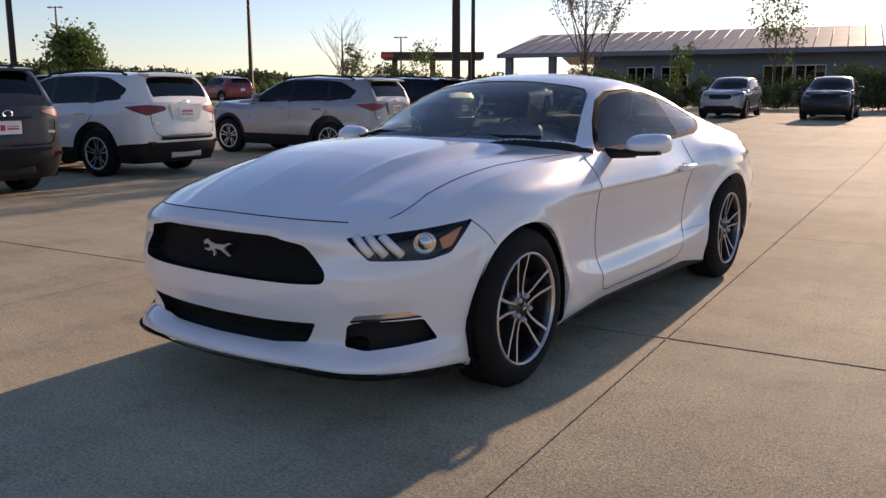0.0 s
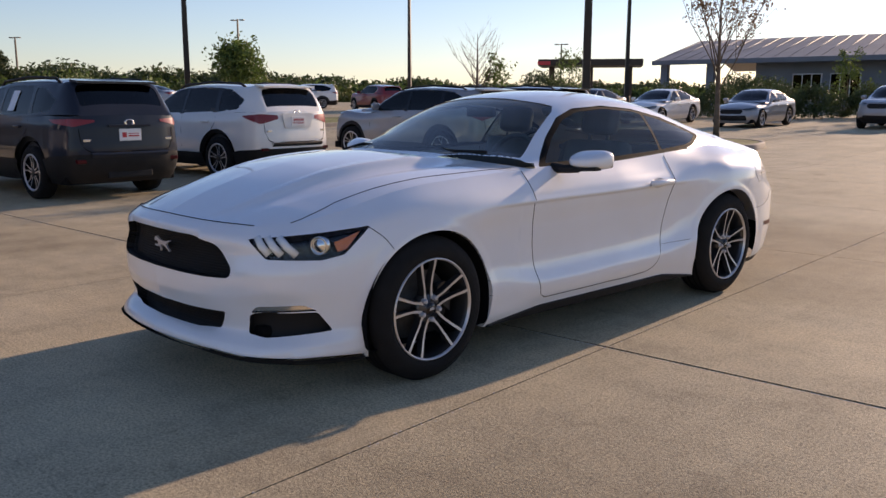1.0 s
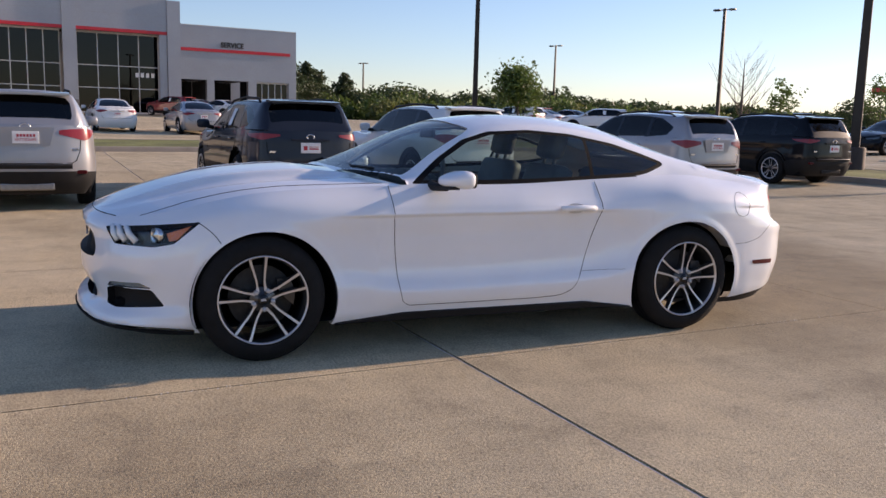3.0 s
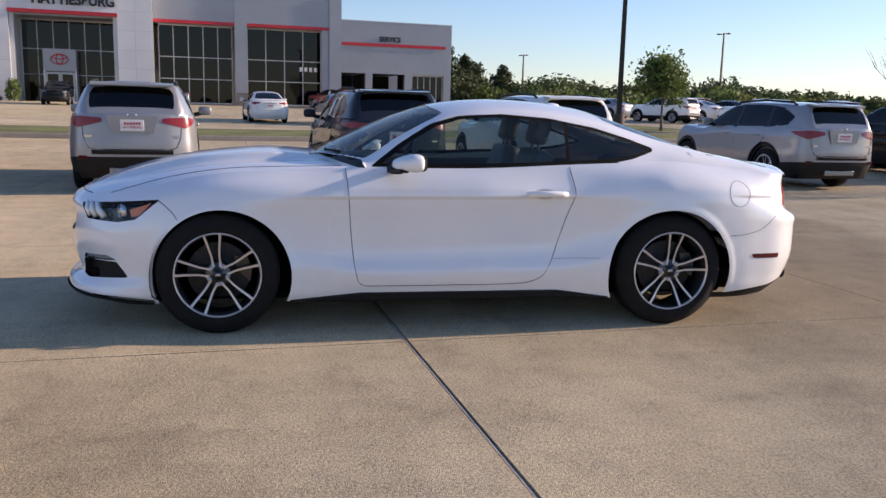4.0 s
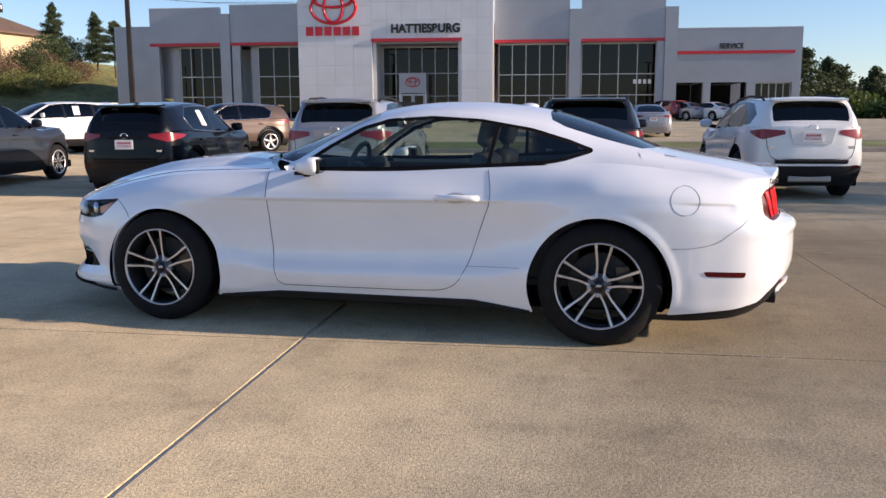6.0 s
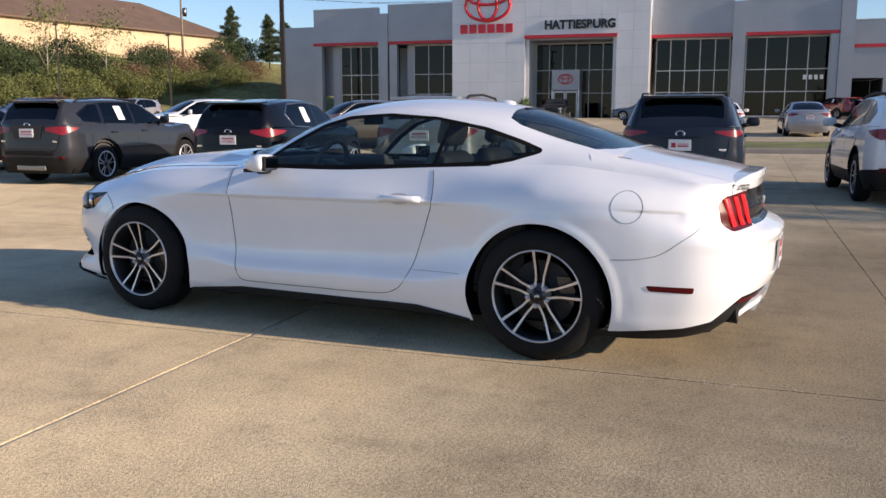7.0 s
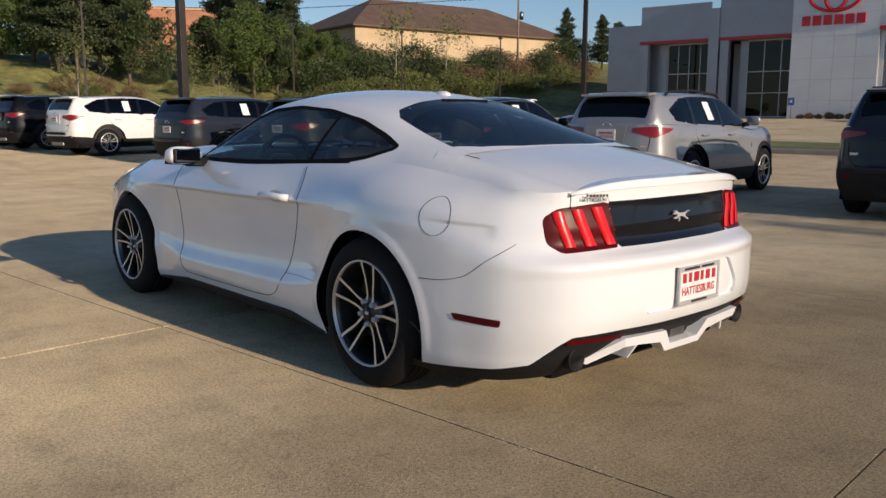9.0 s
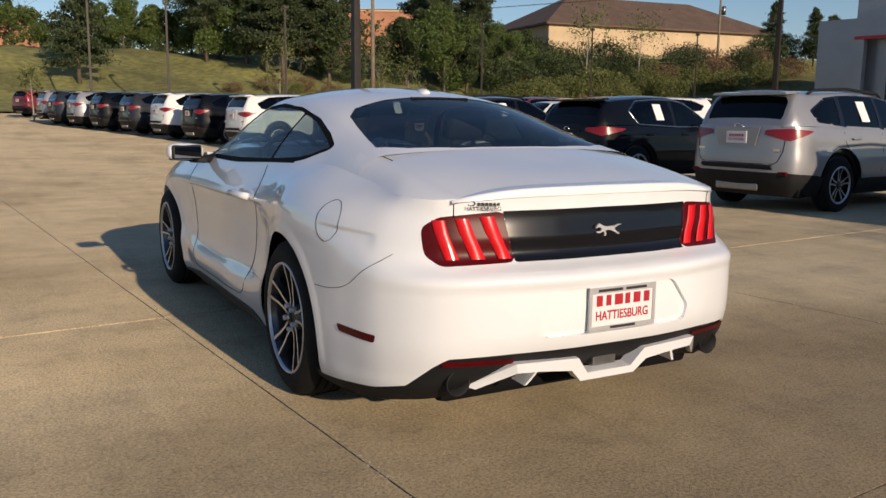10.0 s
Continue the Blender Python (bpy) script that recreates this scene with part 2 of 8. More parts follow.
def inside(poly, pts):
    x, y = pts[..., 0], pts[..., 1]
    r = np.zeros(x.shape, bool)
    n = len(poly)
    for i in range(n):
        (x0, y0), (x1, y1) = poly[i], poly[(i + 1) % n]
        if y0 == y1:
            continue
        c = ((y0 > y) != (y1 > y)) & (x < (x1 - x0) * (y - y0) / (y1 - y0) + x0)
        r ^= c
    return r


def nearest_on(poly, p):
    best, bd = p, 1e9
    n = len(poly)
    for i in range(n):
        a, b = np.array(poly[i], float), np.array(poly[(i + 1) % n], float)
        ab = b - a
        t = np.clip(np.dot(p - a, ab) / max(np.dot(ab, ab), 1e-12), 0, 1)
        q = a + t * ab
        d = np.sum((q - p) ** 2)
        if d < bd:
            best, bd = q, d
    return best


def circle_poly(cx, cy, r, n=64, ry=None):
    return [(cx + r * math.cos(2 * math.pi * i / n), cy + (ry or r) * math.sin(2 * math.pi * i / n)) for i in range(n)]


def rounded(poly, r, n=4):
    """A polygon with its corners rounded by about r."""
    out = []
    k = len(poly)
    for i in range(k):
        p, a, b = (np.array(poly[j % k], float) for j in (i, i - 1, i + 1))
        da, db = a - p, b - p
        ra = min(r, 0.45 * np.linalg.norm(da))
        rb = min(r, 0.45 * np.linalg.norm(db))
        pa, pb = p + da / np.linalg.norm(da) * ra, p + db / np.linalg.norm(db) * rb
        for j in range(n + 1):
            t = j / n
            out.append(tuple((1 - t) ** 2 * pa + 2 * t * (1 - t) * p + t * t * pb))
    return out


class Grid:
    """A sheet of quads, one half of a symmetrical thing, whose quads carry region labels."""

    def __init__(self, x3, q2):
        self.x, self.q = x3, q2  # n x m x 3 places, n x m x 2 flat coordinates
        self.lab = np.zeros((x3.shape[0] - 1, x3.shape[1] - 1), int)
        self.names = [""]

    def cut(self, name, poly, lift, q=None, mask=None, hold_first=False):
        q = self.q if q is None else q
        c = (q[:-1, :-1] + q[1:, :-1] + q[:-1, 1:] + q[1:, 1:]) / 4
        sel = inside(poly, c)
        if mask is not None:
            sel &= mask
        self.names.append(name)
        k = len(self.names) - 1
        self.lab[sel] = k
        n, m = self.x.shape[:2]
        touch_in, touch_out = np.zeros((n, m), bool), np.zeros((n, m), bool)
        for di in (0, 1):
            for dj in (0, 1):
                touch_in[di:n - 1 + di, dj:m - 1 + dj] |= sel
                touch_out[di:n - 1 + di, dj:m - 1 + dj] |= ~sel
        for i, j in zip(*np.where(touch_in & touch_out)):
            p = nearest_on(poly, q[i, j])
            if hold_first and i == 0:
                p = np.array((q[i, j, 0], p[1]))
            q[i, j] = p
            self.x[i, j] = lift(*p)

    def normals(self):
        du, dv = np.gradient(self.x, axis=0), np.gradient(self.x, axis=1)
        nn = np.cross(du, dv)
        nn /= np.maximum(np.linalg.norm(nn, axis=2, keepdims=True), 1e-9)
        return nn

    def mesh(self, name, material, parent, regions, label="", push=0.0, wall=0.0, mirror=True, flip=False, both=True):
        """Objects from the quads of the named regions; push moves them along the normal, wall adds an inward rim of that depth."""
        ids = [self.names.index(r) for r in regions]
        sel = np.isin(self.lab, ids)
        n, m = self.x.shape[:2]
        nn = self.normals() * (-1 if flip else 1)
        used = np.zeros((n, m), bool)
        for di in (0, 1):
            for dj in (0, 1):
                used[di:n - 1 + di, dj:m - 1 + dj] |= sel
        idx = -np.ones((n, m), int)
        idx[used] = np.arange(used.sum())
        vs = (self.x + nn * push)[used]
        ii, jj = np.where(sel)
        fs = np.stack([idx[ii, jj], idx[ii + 1, jj], idx[ii + 1, jj + 1], idx[ii, jj + 1]], 1)
        if flip:
            fs = fs[:, ::-1]
        vs, fs = list(map(tuple, vs)), [tuple(f) for f in fs]
        if wall:
            count = {}
            for f in fs:
                for a, b in zip(f, f[1:] + f[:1]):
                    count[(a, b)] = 1
            rim = [(a, b) for (a, b) in count if (b, a) not in count]
            nv = nn[used]
            low = {}
            base = list(vs)
            for a, b in rim:
                if abs(base[a][0]) < 1e-4 and abs(base[b][0]) < 1e-4:
                    continue
                for v in (a, b):
                    if v not in low:
                        low[v] = len(vs)
                        vs.append(tuple(np.array(base[v]) - nv[v] * wall))
                fs.append((b, a, low[a], low[b]))
        if not fs:
            return None
        def made(v, f):
            ob = mesh_object(name, v, f, material, parent, label)
            return ob
        mv = [(-x, y, z) for x, y, z in vs]
        mf = [f[::-1] for f in fs]
        if mirror == "join":
            v, f = join((vs, fs), (mv, mf))
            bm = bmesh.new()
            bvs = [bm.verts.new(p) for p in v]
            for q in f:
                try:
                    bm.faces.new([bvs[i] for i in q])
                except ValueError:
                    pass
            bmesh.ops.remove_doubles(bm, verts=[w for w in bm.verts if abs(w.co.x) < 0.003], dist=0.0015)
            return part(name, bm, material, parent, label, smooth=True)
        a = made(vs, fs)
        if not mirror:
            return a
        return a, made(mv, mf)


def coons(front, back, left, right, n, m):
    """A patch between four curves, functions of 0..1: front and back run from left to right, left and right from front to back."""
    t, k = np.linspace(0, 1, n), np.linspace(0, 1, m)
    F, B = np.array([front(a) for a in k]), np.array([back(a) for a in k])
    L, R = np.array([left(a) for a in t]), np.array([right(a) for a in t])
    T, K = t[:, None, None], k[None, :, None]
    return ((1 - T) * F[None] + T * B[None] + (1 - K) * L[:, None] + K * R[:, None]
            - ((1 - T) * (1 - K) * F[0] + (1 - T) * K * F[-1] + T * (1 - K) * B[0] + T * K * B[-1]))


class Skin:
    """The side of a car from nose to tail: a plan outline, and upright profiles of (z, inset) at stations along it."""

    def __init__(self, outline, stations, relief=None):
        self.relief = relief
        o = np.array(outline, float)
        s = np.concatenate([[0], np.cumsum(np.linalg.norm(np.diff(o, axis=0), axis=1))])
        k = int(np.argmin(abs(o[:, 1] - 0.2)))
        self.s = s - s[k] + o[k, 1]
        self.o = o
        self.su = np.array([self.at(*st[0]) for st in stations])
        self.sp = np.array([st[1] for st in stations], float)  # stations x rows x 2

    def at(self, axis, value):
        """The run u at which the outline has x (nose: 'f', tail: 'r') or y ('y')."""
        uu = np.linspace(self.s[0], self.s[-1], 3000)
        p = spline(self.s, self.o, uu)
        if axis == "y":
            return uu[np.argmin(abs(p[:, 1] - value))]
        half = uu < 1.0 if axis == "f" else uu >= 1.0
        return uu[half][np.argmin(abs(p[half, 0] - value))]

    def profile(self, u):
        sh = self.sp.shape
        return spline(self.su, self.sp.reshape(sh[0], -1), u).reshape(-1, sh[1], 2)

    def plan(self, u):
        u = np.atleast_1d(u)
        p = spline(self.s, self.o, u)
        e = 0.004
        d = spline(self.s, self.o, np.clip(u + e, self.s[0], self.s[-1])) - spline(self.s, self.o, np.clip(u - e, self.s[0], self.s[-1]))
        d /= np.linalg.norm(d, axis=1, keepdims=True)
        n = np.stack([d[:, 1], -d[:, 0]], 1)
        ends = (u <= self.s[0] + 1e-6)
        n[ends] = (0, -1)
        n[u >= self.s[-1] - 1e-6] = (0, 1)
        return p, n

    def point(self, u, z, out=0.0):
        u1, z1 = np.atleast_1d(u).astype(float), np.atleast_1d(z).astype(float)
        p, n = self.plan(u1)
        pr = self.profile(u1)
        d = rows_at(pr[:, :, 0], pr[:, :, 1], z1)
        if self.relief:
            d = d - self.relief(u1, z1)
        xy = p - n * (d - out)[:, None]
        r = np.stack([np.maximum(xy[:, 0], 0.0), xy[:, 1], z1], 1)
        return r if np.ndim(u) else r[0]

    def top(self, u):
        return self.profile(np.atleast_1d(u))[:, -1, 0]

    def grid(self, nu, nv):
        u = np.linspace(self.s[0], self.s[-1], nu)
        pr = self.profile(u)
        v = np.linspace(0, 1, nv)
        z = pr[:, :1, 0] + (pr[:, -1:, 0] - pr[:, :1, 0]) * v[None]
        q = np.stack([np.repeat(u[:, None], nv, 1), z], 2)
        x = np.stack([self.point(q[:, j, 0], q[:, j, 1]) for j in range(nv)], 1)
        x[0, :, 0] = 0
        x[-1, :, 0] = 0
        return Grid(x, q)


class House:
    """The cabin above the belt: sections across the car at places along it."""

    def __init__(self, centre, rail, belt, crown=2.4, bulge=0.02, soft=3):
        self.c, self.r, self.b = np.array(centre, float), np.array(rail, float), np.array(belt, float)
        self.crown, self.bulge, self.soft = crown, bulge, soft
        self.a = np.linspace(0, 1, 49)

    def section(self, y):
        y = np.atleast_1d(y).astype(float)
        zc = spline(self.c[:, 0], self.c[:, 1], y)
        r = spline(self.r[:, 0], self.r[:, 1:], y)
        b = spline(self.b[:, 0], self.b[:, 1:], y)
        a = self.a
        t = np.clip(a / 0.6, 0, 1)[None]
        k = np.clip((a - 0.6) / 0.4, 0, 1)[None]
        top = (a <= 0.6)[None]
        x = np.where(top, r[:, :1] * t, r[:, :1] + (b[:, :1] - r[:, :1]) * k + self.bulge * np.sin(np.pi * k))
        z = np.where(top, r[:, 1:] + (zc[:, None] - r[:, 1:]) * (1 - t ** self.crown), r[:, 1:] + (b[:, 1:] - r[:, 1:]) * k)
        for _ in range(self.soft):
            x[:, 1:-1] = (x[:, :-2] + 2 * x[:, 1:-1] + x[:, 2:]) / 4
            z[:, 1:-1] = (z[:, :-2] + 2 * z[:, 1:-1] + z[:, 2:]) / 4
        return x, z

    def side(self, y, z):
        x, zz = self.section(y)
        k = slice(26, None)
        return np.array((np.interp(-z, -zz[0, k], x[0, k]), y, z))

    def roof(self, x, y):
        xx, zz = self.section(y)
        k = slice(0, 34)
        return np.array((x, y, np.interp(x, xx[0, k], zz[0, k])))

    def grid(self, y0, y1, n):
        y = np.linspace(y0, y1, n)
        x, z = self.section(y)
        p = np.stack([x, np.repeat(y[:, None], x.shape[1], 1), z], 2)
        return Grid(p, p[..., 1:].copy())


# ---------------------------------------------------------------- wheels
def coupe_wheel(parent, m, spin=0.0, R=0.345, W=0.245):
    """Split ten-spoke alloy wheel; its outer face looks along +x."""
    h = W / 2
    v, f = lathe([(-h + 0.02, 0.235), (h - 0.045, 0.222), (h - 0.02, 0.232), (h - 0.008, 0.238), (h - 0.014, 0.243)], 56)
    wheel = mesh_object("wheel", v, f, GUNMETAL, parent)
    wheel.matrix_basis = m
    v, f = lathe([(-h + 0.01, 0.236), (-h, 0.262), (-h + 0.006, 0.30), (-h + 0.03, R - 0.012), (-h + 0.06, R), (h - 0.06, R),
                  (h - 0.03, R - 0.012), (h - 0.006, 0.30), (h, 0.275), (h - 0.002, 0.255), (h - 0.012, 0.241)], 64)
    tyre = mesh_object("tyre", v, f, RUBBER, wheel)
    grooves = []
    for gx in (-0.06, -0.02, 0.02, 0.06):
        grooves.append(lathe([(gx - 0.006, R + 0.0012), (gx + 0.006, R + 0.0012)], 48))
    v, f = join(*grooves)
    mesh_object("tread_groove", v, f, GAP, wheel)
    v, f = lathe([(h - 0.010, 0.2445), (h - 0.003, 0.2415), (h - 0.003, 0.2365), (h - 0.016, 0.2330)], 64)
    mesh_object("rim_edge", v, f, ALLOY, wheel, "machined silver rim edge")
    for k in range(5):
        for s in (-1, 1):
            a0 = math.pi / 2 + 2 * math.pi * k / 5 + radians(spin)
            bm = bmesh.new()
            # radius, sideways run, half width of the face, face height, depth
            rows = [(0.044, 0.022, 0.010, h - 0.036, 0.045), (0.072, 0.0205, 0.0058, h - 0.038, 0.042), (0.105, 0.0215, 0.0056, h - 0.034, 0.038), (0.150, 0.029, 0.0062, h - 0.028, 0.035),
                    (0.205, 0.0395, 0.0068, h - 0.016, 0.03), (0.236, 0.0445, 0.0080, h - 0.010, 0.025)]
            ring = []
            for r, sd, hw, fx, dp in rows:
                c = []
                for off, dx in ((-hw - 0.004, -dp), (-hw, 0), (hw, 0), (hw + 0.004, -dp)):
                    u, w = r, s * sd + off
                    c.append(bm.verts.new((fx + dx, u * math.cos(a0) - w * math.sin(a0), u * math.sin(a0) + w * math.cos(a0))))
                ring.append(c)
            for i in range(len(ring) - 1):
                for j in range(3):
                    bm.faces.new((ring[i][j], ring[i][j + 1], ring[i + 1][j + 1], ring[i + 1][j]))
            bmesh.ops.recalc_face_normals(bm, faces=bm.faces)
            me = bpy.data.meshes.new("spoke")
            bm.to_mesh(me)
            bm.free()
            me.materials.append(GUNMETAL)
            me.materials.append(ALLOY)
            for i, p in enumerate(me.polygons):
                p.material_index = 1 if i % 3 == 1 else 0
            sp = new("spoke", me)
            sp.parent = wheel
    v, f = lathe([(h - 0.085, 0.074), (h - 0.046, 0.072), (h - 0.041, 0.062), (h - 0.036, 0.034), (h - 0.03, 0.031), (h - 0.026, 0.0)], 32)
    mesh_object("hub", v, f, GUNMETAL, wheel)
    v, f = lathe([(h - 0.028, 0.030), (h - 0.023, 0.027), (h - 0.021, 0.0)], 28)
    mesh_object("centre_cap", v, f, GLOSSBLACK, wheel, "gloss black centre cap")
    v, f = slab([(h - 0.0212, -0.016, -0.007), (h - 0.0212, 0.016, -0.005), (h - 0.0212, 0.012, 0.008), (h - 0.0212, -0.010, 0.006)], 0.001, (1, 0, 0))
    mesh_object("emblem", v, f, SATIN, wheel, "", False)
    for k in range(5):
        a = math.pi / 2 + 2 * math.pi * (k + 0.5) / 5 + radians(spin)
        c, s = 0.054 * math.cos(a), 0.054 * math.sin(a)
        v, f = lathe([(h - 0.05, 0.013), (h - 0.026, 0.0115), (h - 0.022, 0.008), (h - 0.021, 0.0)], 12)
        mesh_object("lug_nut", [(x + 0.006, y + c, z + s) for x, y, z in v], f, SATIN, wheel)
    v, f = lathe([(h - 0.12, 0.175), (h - 0.112, 0.178), (h - 0.11, 0.172), (h - 0.11, 0.085), (h - 0.095, 0.08), (h - 0.095, 0.0)], 40)
    mesh_object("brake_disc", v, f, IRON, wheel, "dull grey brake disc")
    v, f = slab([(h - 0.135, 0.10, 0.02), (h - 0.135, 0.175, -0.05), (h - 0.135, 0.185, 0.03), (h - 0.135, 0.155, 0.10), (h - 0.135, 0.085, 0.10)], 0.05, (1, 0, 0))
    mesh_object("brake_caliper", v, f, GUNMETAL, wheel, "", False)
    return wheel


spoke_store = {}


def road_wheel(parent, m, R=0.35, W=0.22, spokes=5, face=ALLOY, rim=0.225, twin=True):
    h = W / 2
    v, f = lathe([(-h + 0.03, rim), (h - 0.075, rim - 0.004), (h - 0.08, 0.0)], 28)
    wheel = mesh_object("wheel", v, f, GUNMETAL, parent)
    wheel.matrix_basis = m
    for k in range(spokes):
        for s in ((-1, 1) if twin else (0,)):
            key = (k, s, spokes, round(rim, 3), W)
            if key not in spoke_store:
                a = math.pi / 2 + 2 * math.pi * k / spokes
                hw = 0.0085 if twin else 0.026
                ring = []
                for r, sd, fx in ((0.03, 0.016, h - 0.03), (0.13, 0.024, h - 0.03), (rim, 0.052, h - 0.015)):
                    ring.append([(fx - 0.03, r, s * sd - hw - 0.008), (fx, r, s * sd - hw), (fx, r, s * sd + hw), (fx - 0.03, r, s * sd + hw + 0.008)])
                vs = [(x, u * math.cos(a) - w * math.sin(a), u * math.sin(a) + w * math.cos(a)) for row in ring for x, u, w in row]
                fs = [(i * 4 + j, i * 4 + j + 1, i * 4 + 5 + j, i * 4 + 4 + j) for i in range(2) for j in range(3)]
                me = bpy.data.meshes.new("spoke")
                me.from_pydata(vs, [], fs)
                me.materials.append(face)
                me.materials.append(GUNMETAL)
                for i, p in enumerate(me.polygons):
                    p.material_index = 0 if i % 3 == 1 else 1
                spoke_store[key] = me
            sp = new("spoke", spoke_store[key])
            sp.parent = wheel
    v, f = lathe([(h - 0.06, 0.06), (h - 0.028, 0.055), (h - 0.022, 0.03), (h - 0.022, 0.0)], 18)
    mesh_object("hub", v, f, GUNMETAL if twin else face, wheel)
    v, f = lathe([(h - 0.02, rim - 0.012), (h - 0.006, rim - 0.004), (h - 0.006, rim + 0.012), (h - 0.014, rim + 0.018)], 36)
    mesh_object("rim_edge", v, f, face, wheel)
    v, f = lathe([(-h, rim), (-h + 0.004, R - 0.03), (-h + 0.03, R), (h - 0.03, R), (h - 0.004, R - 0.04), (h, rim + 0.035), (h - 0.012, rim + 0.012)], 40)
    mesh_object("tyre", v, f, RUBBER, wheel)
    return wheel


SIDES = (1, -1)


def seat(parent, x, y, z, material=LEATHER, back=0.62, lean=18):
    bm = bmesh.new()
    add_box(bm, (-0.25, -0.26, 0.0), (0.25, 0.26, 0.16), 0.05)
    add_box(bm, (-0.24, -0.07, 0.0), (0.24, 0.07, back), 0.06, pose(0, 0.25, 0.08, -lean))
    add_box(bm, (-0.13, -0.05, back + 0.03), (0.13, 0.05, back + 0.21), 0.045, pose(0, 0.25, 0.08, -lean + 3))
    for s in SIDES:
        add_box(bm, (s * 0.07 - 0.008, -0.01, back - 0.05), (s * 0.07 + 0.008, 0.01, back + 0.08), 0.0, pose(0, 0.25, 0.08, -lean + 2))
    bmesh.ops.translate(bm, verts=bm.verts, vec=(x, y, z))
    return part("seat", bm, material, parent, "black leather front seat with head restraint", True)


# ---------------------------------------------------------------- the white sports coupe
COUPE_OUTLINE = [(0, -0.92), (0.25, -0.905), (0.45, -0.865), (0.60, -0.80), (0.72, -0.70), (0.80, -0.57), (0.85, -0.42), (0.89, -0.20), (0.915, 0.0),
                 (0.92, 0.2), (0.905, 0.6), (0.90, 1.0), (0.905, 1.5), (0.92, 2.1), (0.95, 2.5), (0.955, 2.75), (0.945, 3.05), (0.91, 3.30), (0.845, 3.515),
                 (0.73, 3.66), (0.50, 3.765), (0.25, 3.815), (0, 3.825)]
COUPE_STATIONS = [
    (("f", 0.0), [(.20, .05), (.245, -.03), (.275, -.02), (.32, .05), (.42, .015), (.47, .0), (.54, .00), (.65, .02), (.745, .02), (.785, .07)]),
    (("f", 0.35), [(.20, .05), (.245, -.03), (.275, -.02), (.32, .05), (.42, .015), (.47, .0), (.54, .00), (.65, .02), (.74, .02), (.78, .07)]),
    (("f", 0.52), [(.18, .07), (.23, -.03), (.265, -.02), (.33, .03), (.42, .01), (.48, .0), (.54, .00), (.65, .02), (.735, .03), (.775, .08)]),
    (("f", 0.66), [(.17, .09), (.215, -.025), (.25, -.02), (.32, .035), (.43, .025), (.50, .00), (.56, .00), (.65, .02), (.73, .045), (.768, .095)]),
    (("y", -0.50), [(.17, .05), (.205, .005), (.25, .00), (.33, .02), (.43, .01), (.50, .00), (.56, .00), (.66, .015), (.745, .04), (.81, .11)]),
    (("y", -0.10), [(.17, .03), (.21, .02), (.27, .012), (.34, .005), (.44, .00), (.58, .00), (.70, .008), (.77, .025), (.83, .06), (.895, .15)]),
    (("y", 0.50), [(.18, .05), (.22, .03), (.29, .02), (.37, .012), (.50, .034), (.68, .030), (.785, .004), (.815, .010), (.87, .045), (.94, .12)]),
    (("y", 0.80), [(.18, .040), (.24, .022), (.29, .004), (.345, -.004), (.425, .026), (.66, .030), (.79, .000), (.818, .006), (.88, .040), (.952, .095)]),
    (("y", 1.50), [(.18, .040), (.24, .024), (.29, .004), (.350, -.004), (.432, .026), (.67, .032), (.795, .000), (.822, .006), (.88, .036), (.957, .09)]),
    (("y", 2.10), [(.18, .050), (.24, .035), (.30, .020), (.365, .014), (.455, .046), (.67, .056), (.80, .032), (.828, .042), (.89, .076), (.985, .125)]),
    (("y", 2.45), [(.17, .05), (.23, .035), (.30, .018), (.42, .014), (.52, .024), (.68, .032), (.80, .032), (.845, .044), (.925, .095), (1.00, .172)]),
    (("y", 2.72), [(.17, .05), (.23, .03), (.30, .012), (.42, .00), (.55, .00), (.70, .000), (.80, .006), (.865, .024), (.945, .098), (1.01, .21)]),
    (("y", 3.20), [(.16, .05), (.22, .02), (.30, .008), (.42, .00), (.58, .00), (.70, .006), (.79, .016), (.85, .036), (.91, .090), (.968, .20)]),
    (("r", 0.74), [(.19, .12), (.24, .06), (.32, .025), (.44, .00), (.60, .00), (.665, .006), (.70, .05), (.80, .078), (.875, .095), (.932, .095)]),
    (("r", 0.40), [(.24, .16), (.30, .08), (.37, .03), (.47, .00), (.61, .00), (.675, .006), (.705, .07), (.80, .10), (.885, .115), (.952, .108)]),
    (("r", 0.0), [(.26, .16), (.32, .08), (.38, .03), (.48, .00), (.61, .00), (.675, .006), (.705, .075), (.80, .103), (.89, .118), (.957, .108)]),
]


def ease(x):
    x = np.clip(x, 0.0, 1.0)
    return x * x * (3 - 2 * x)


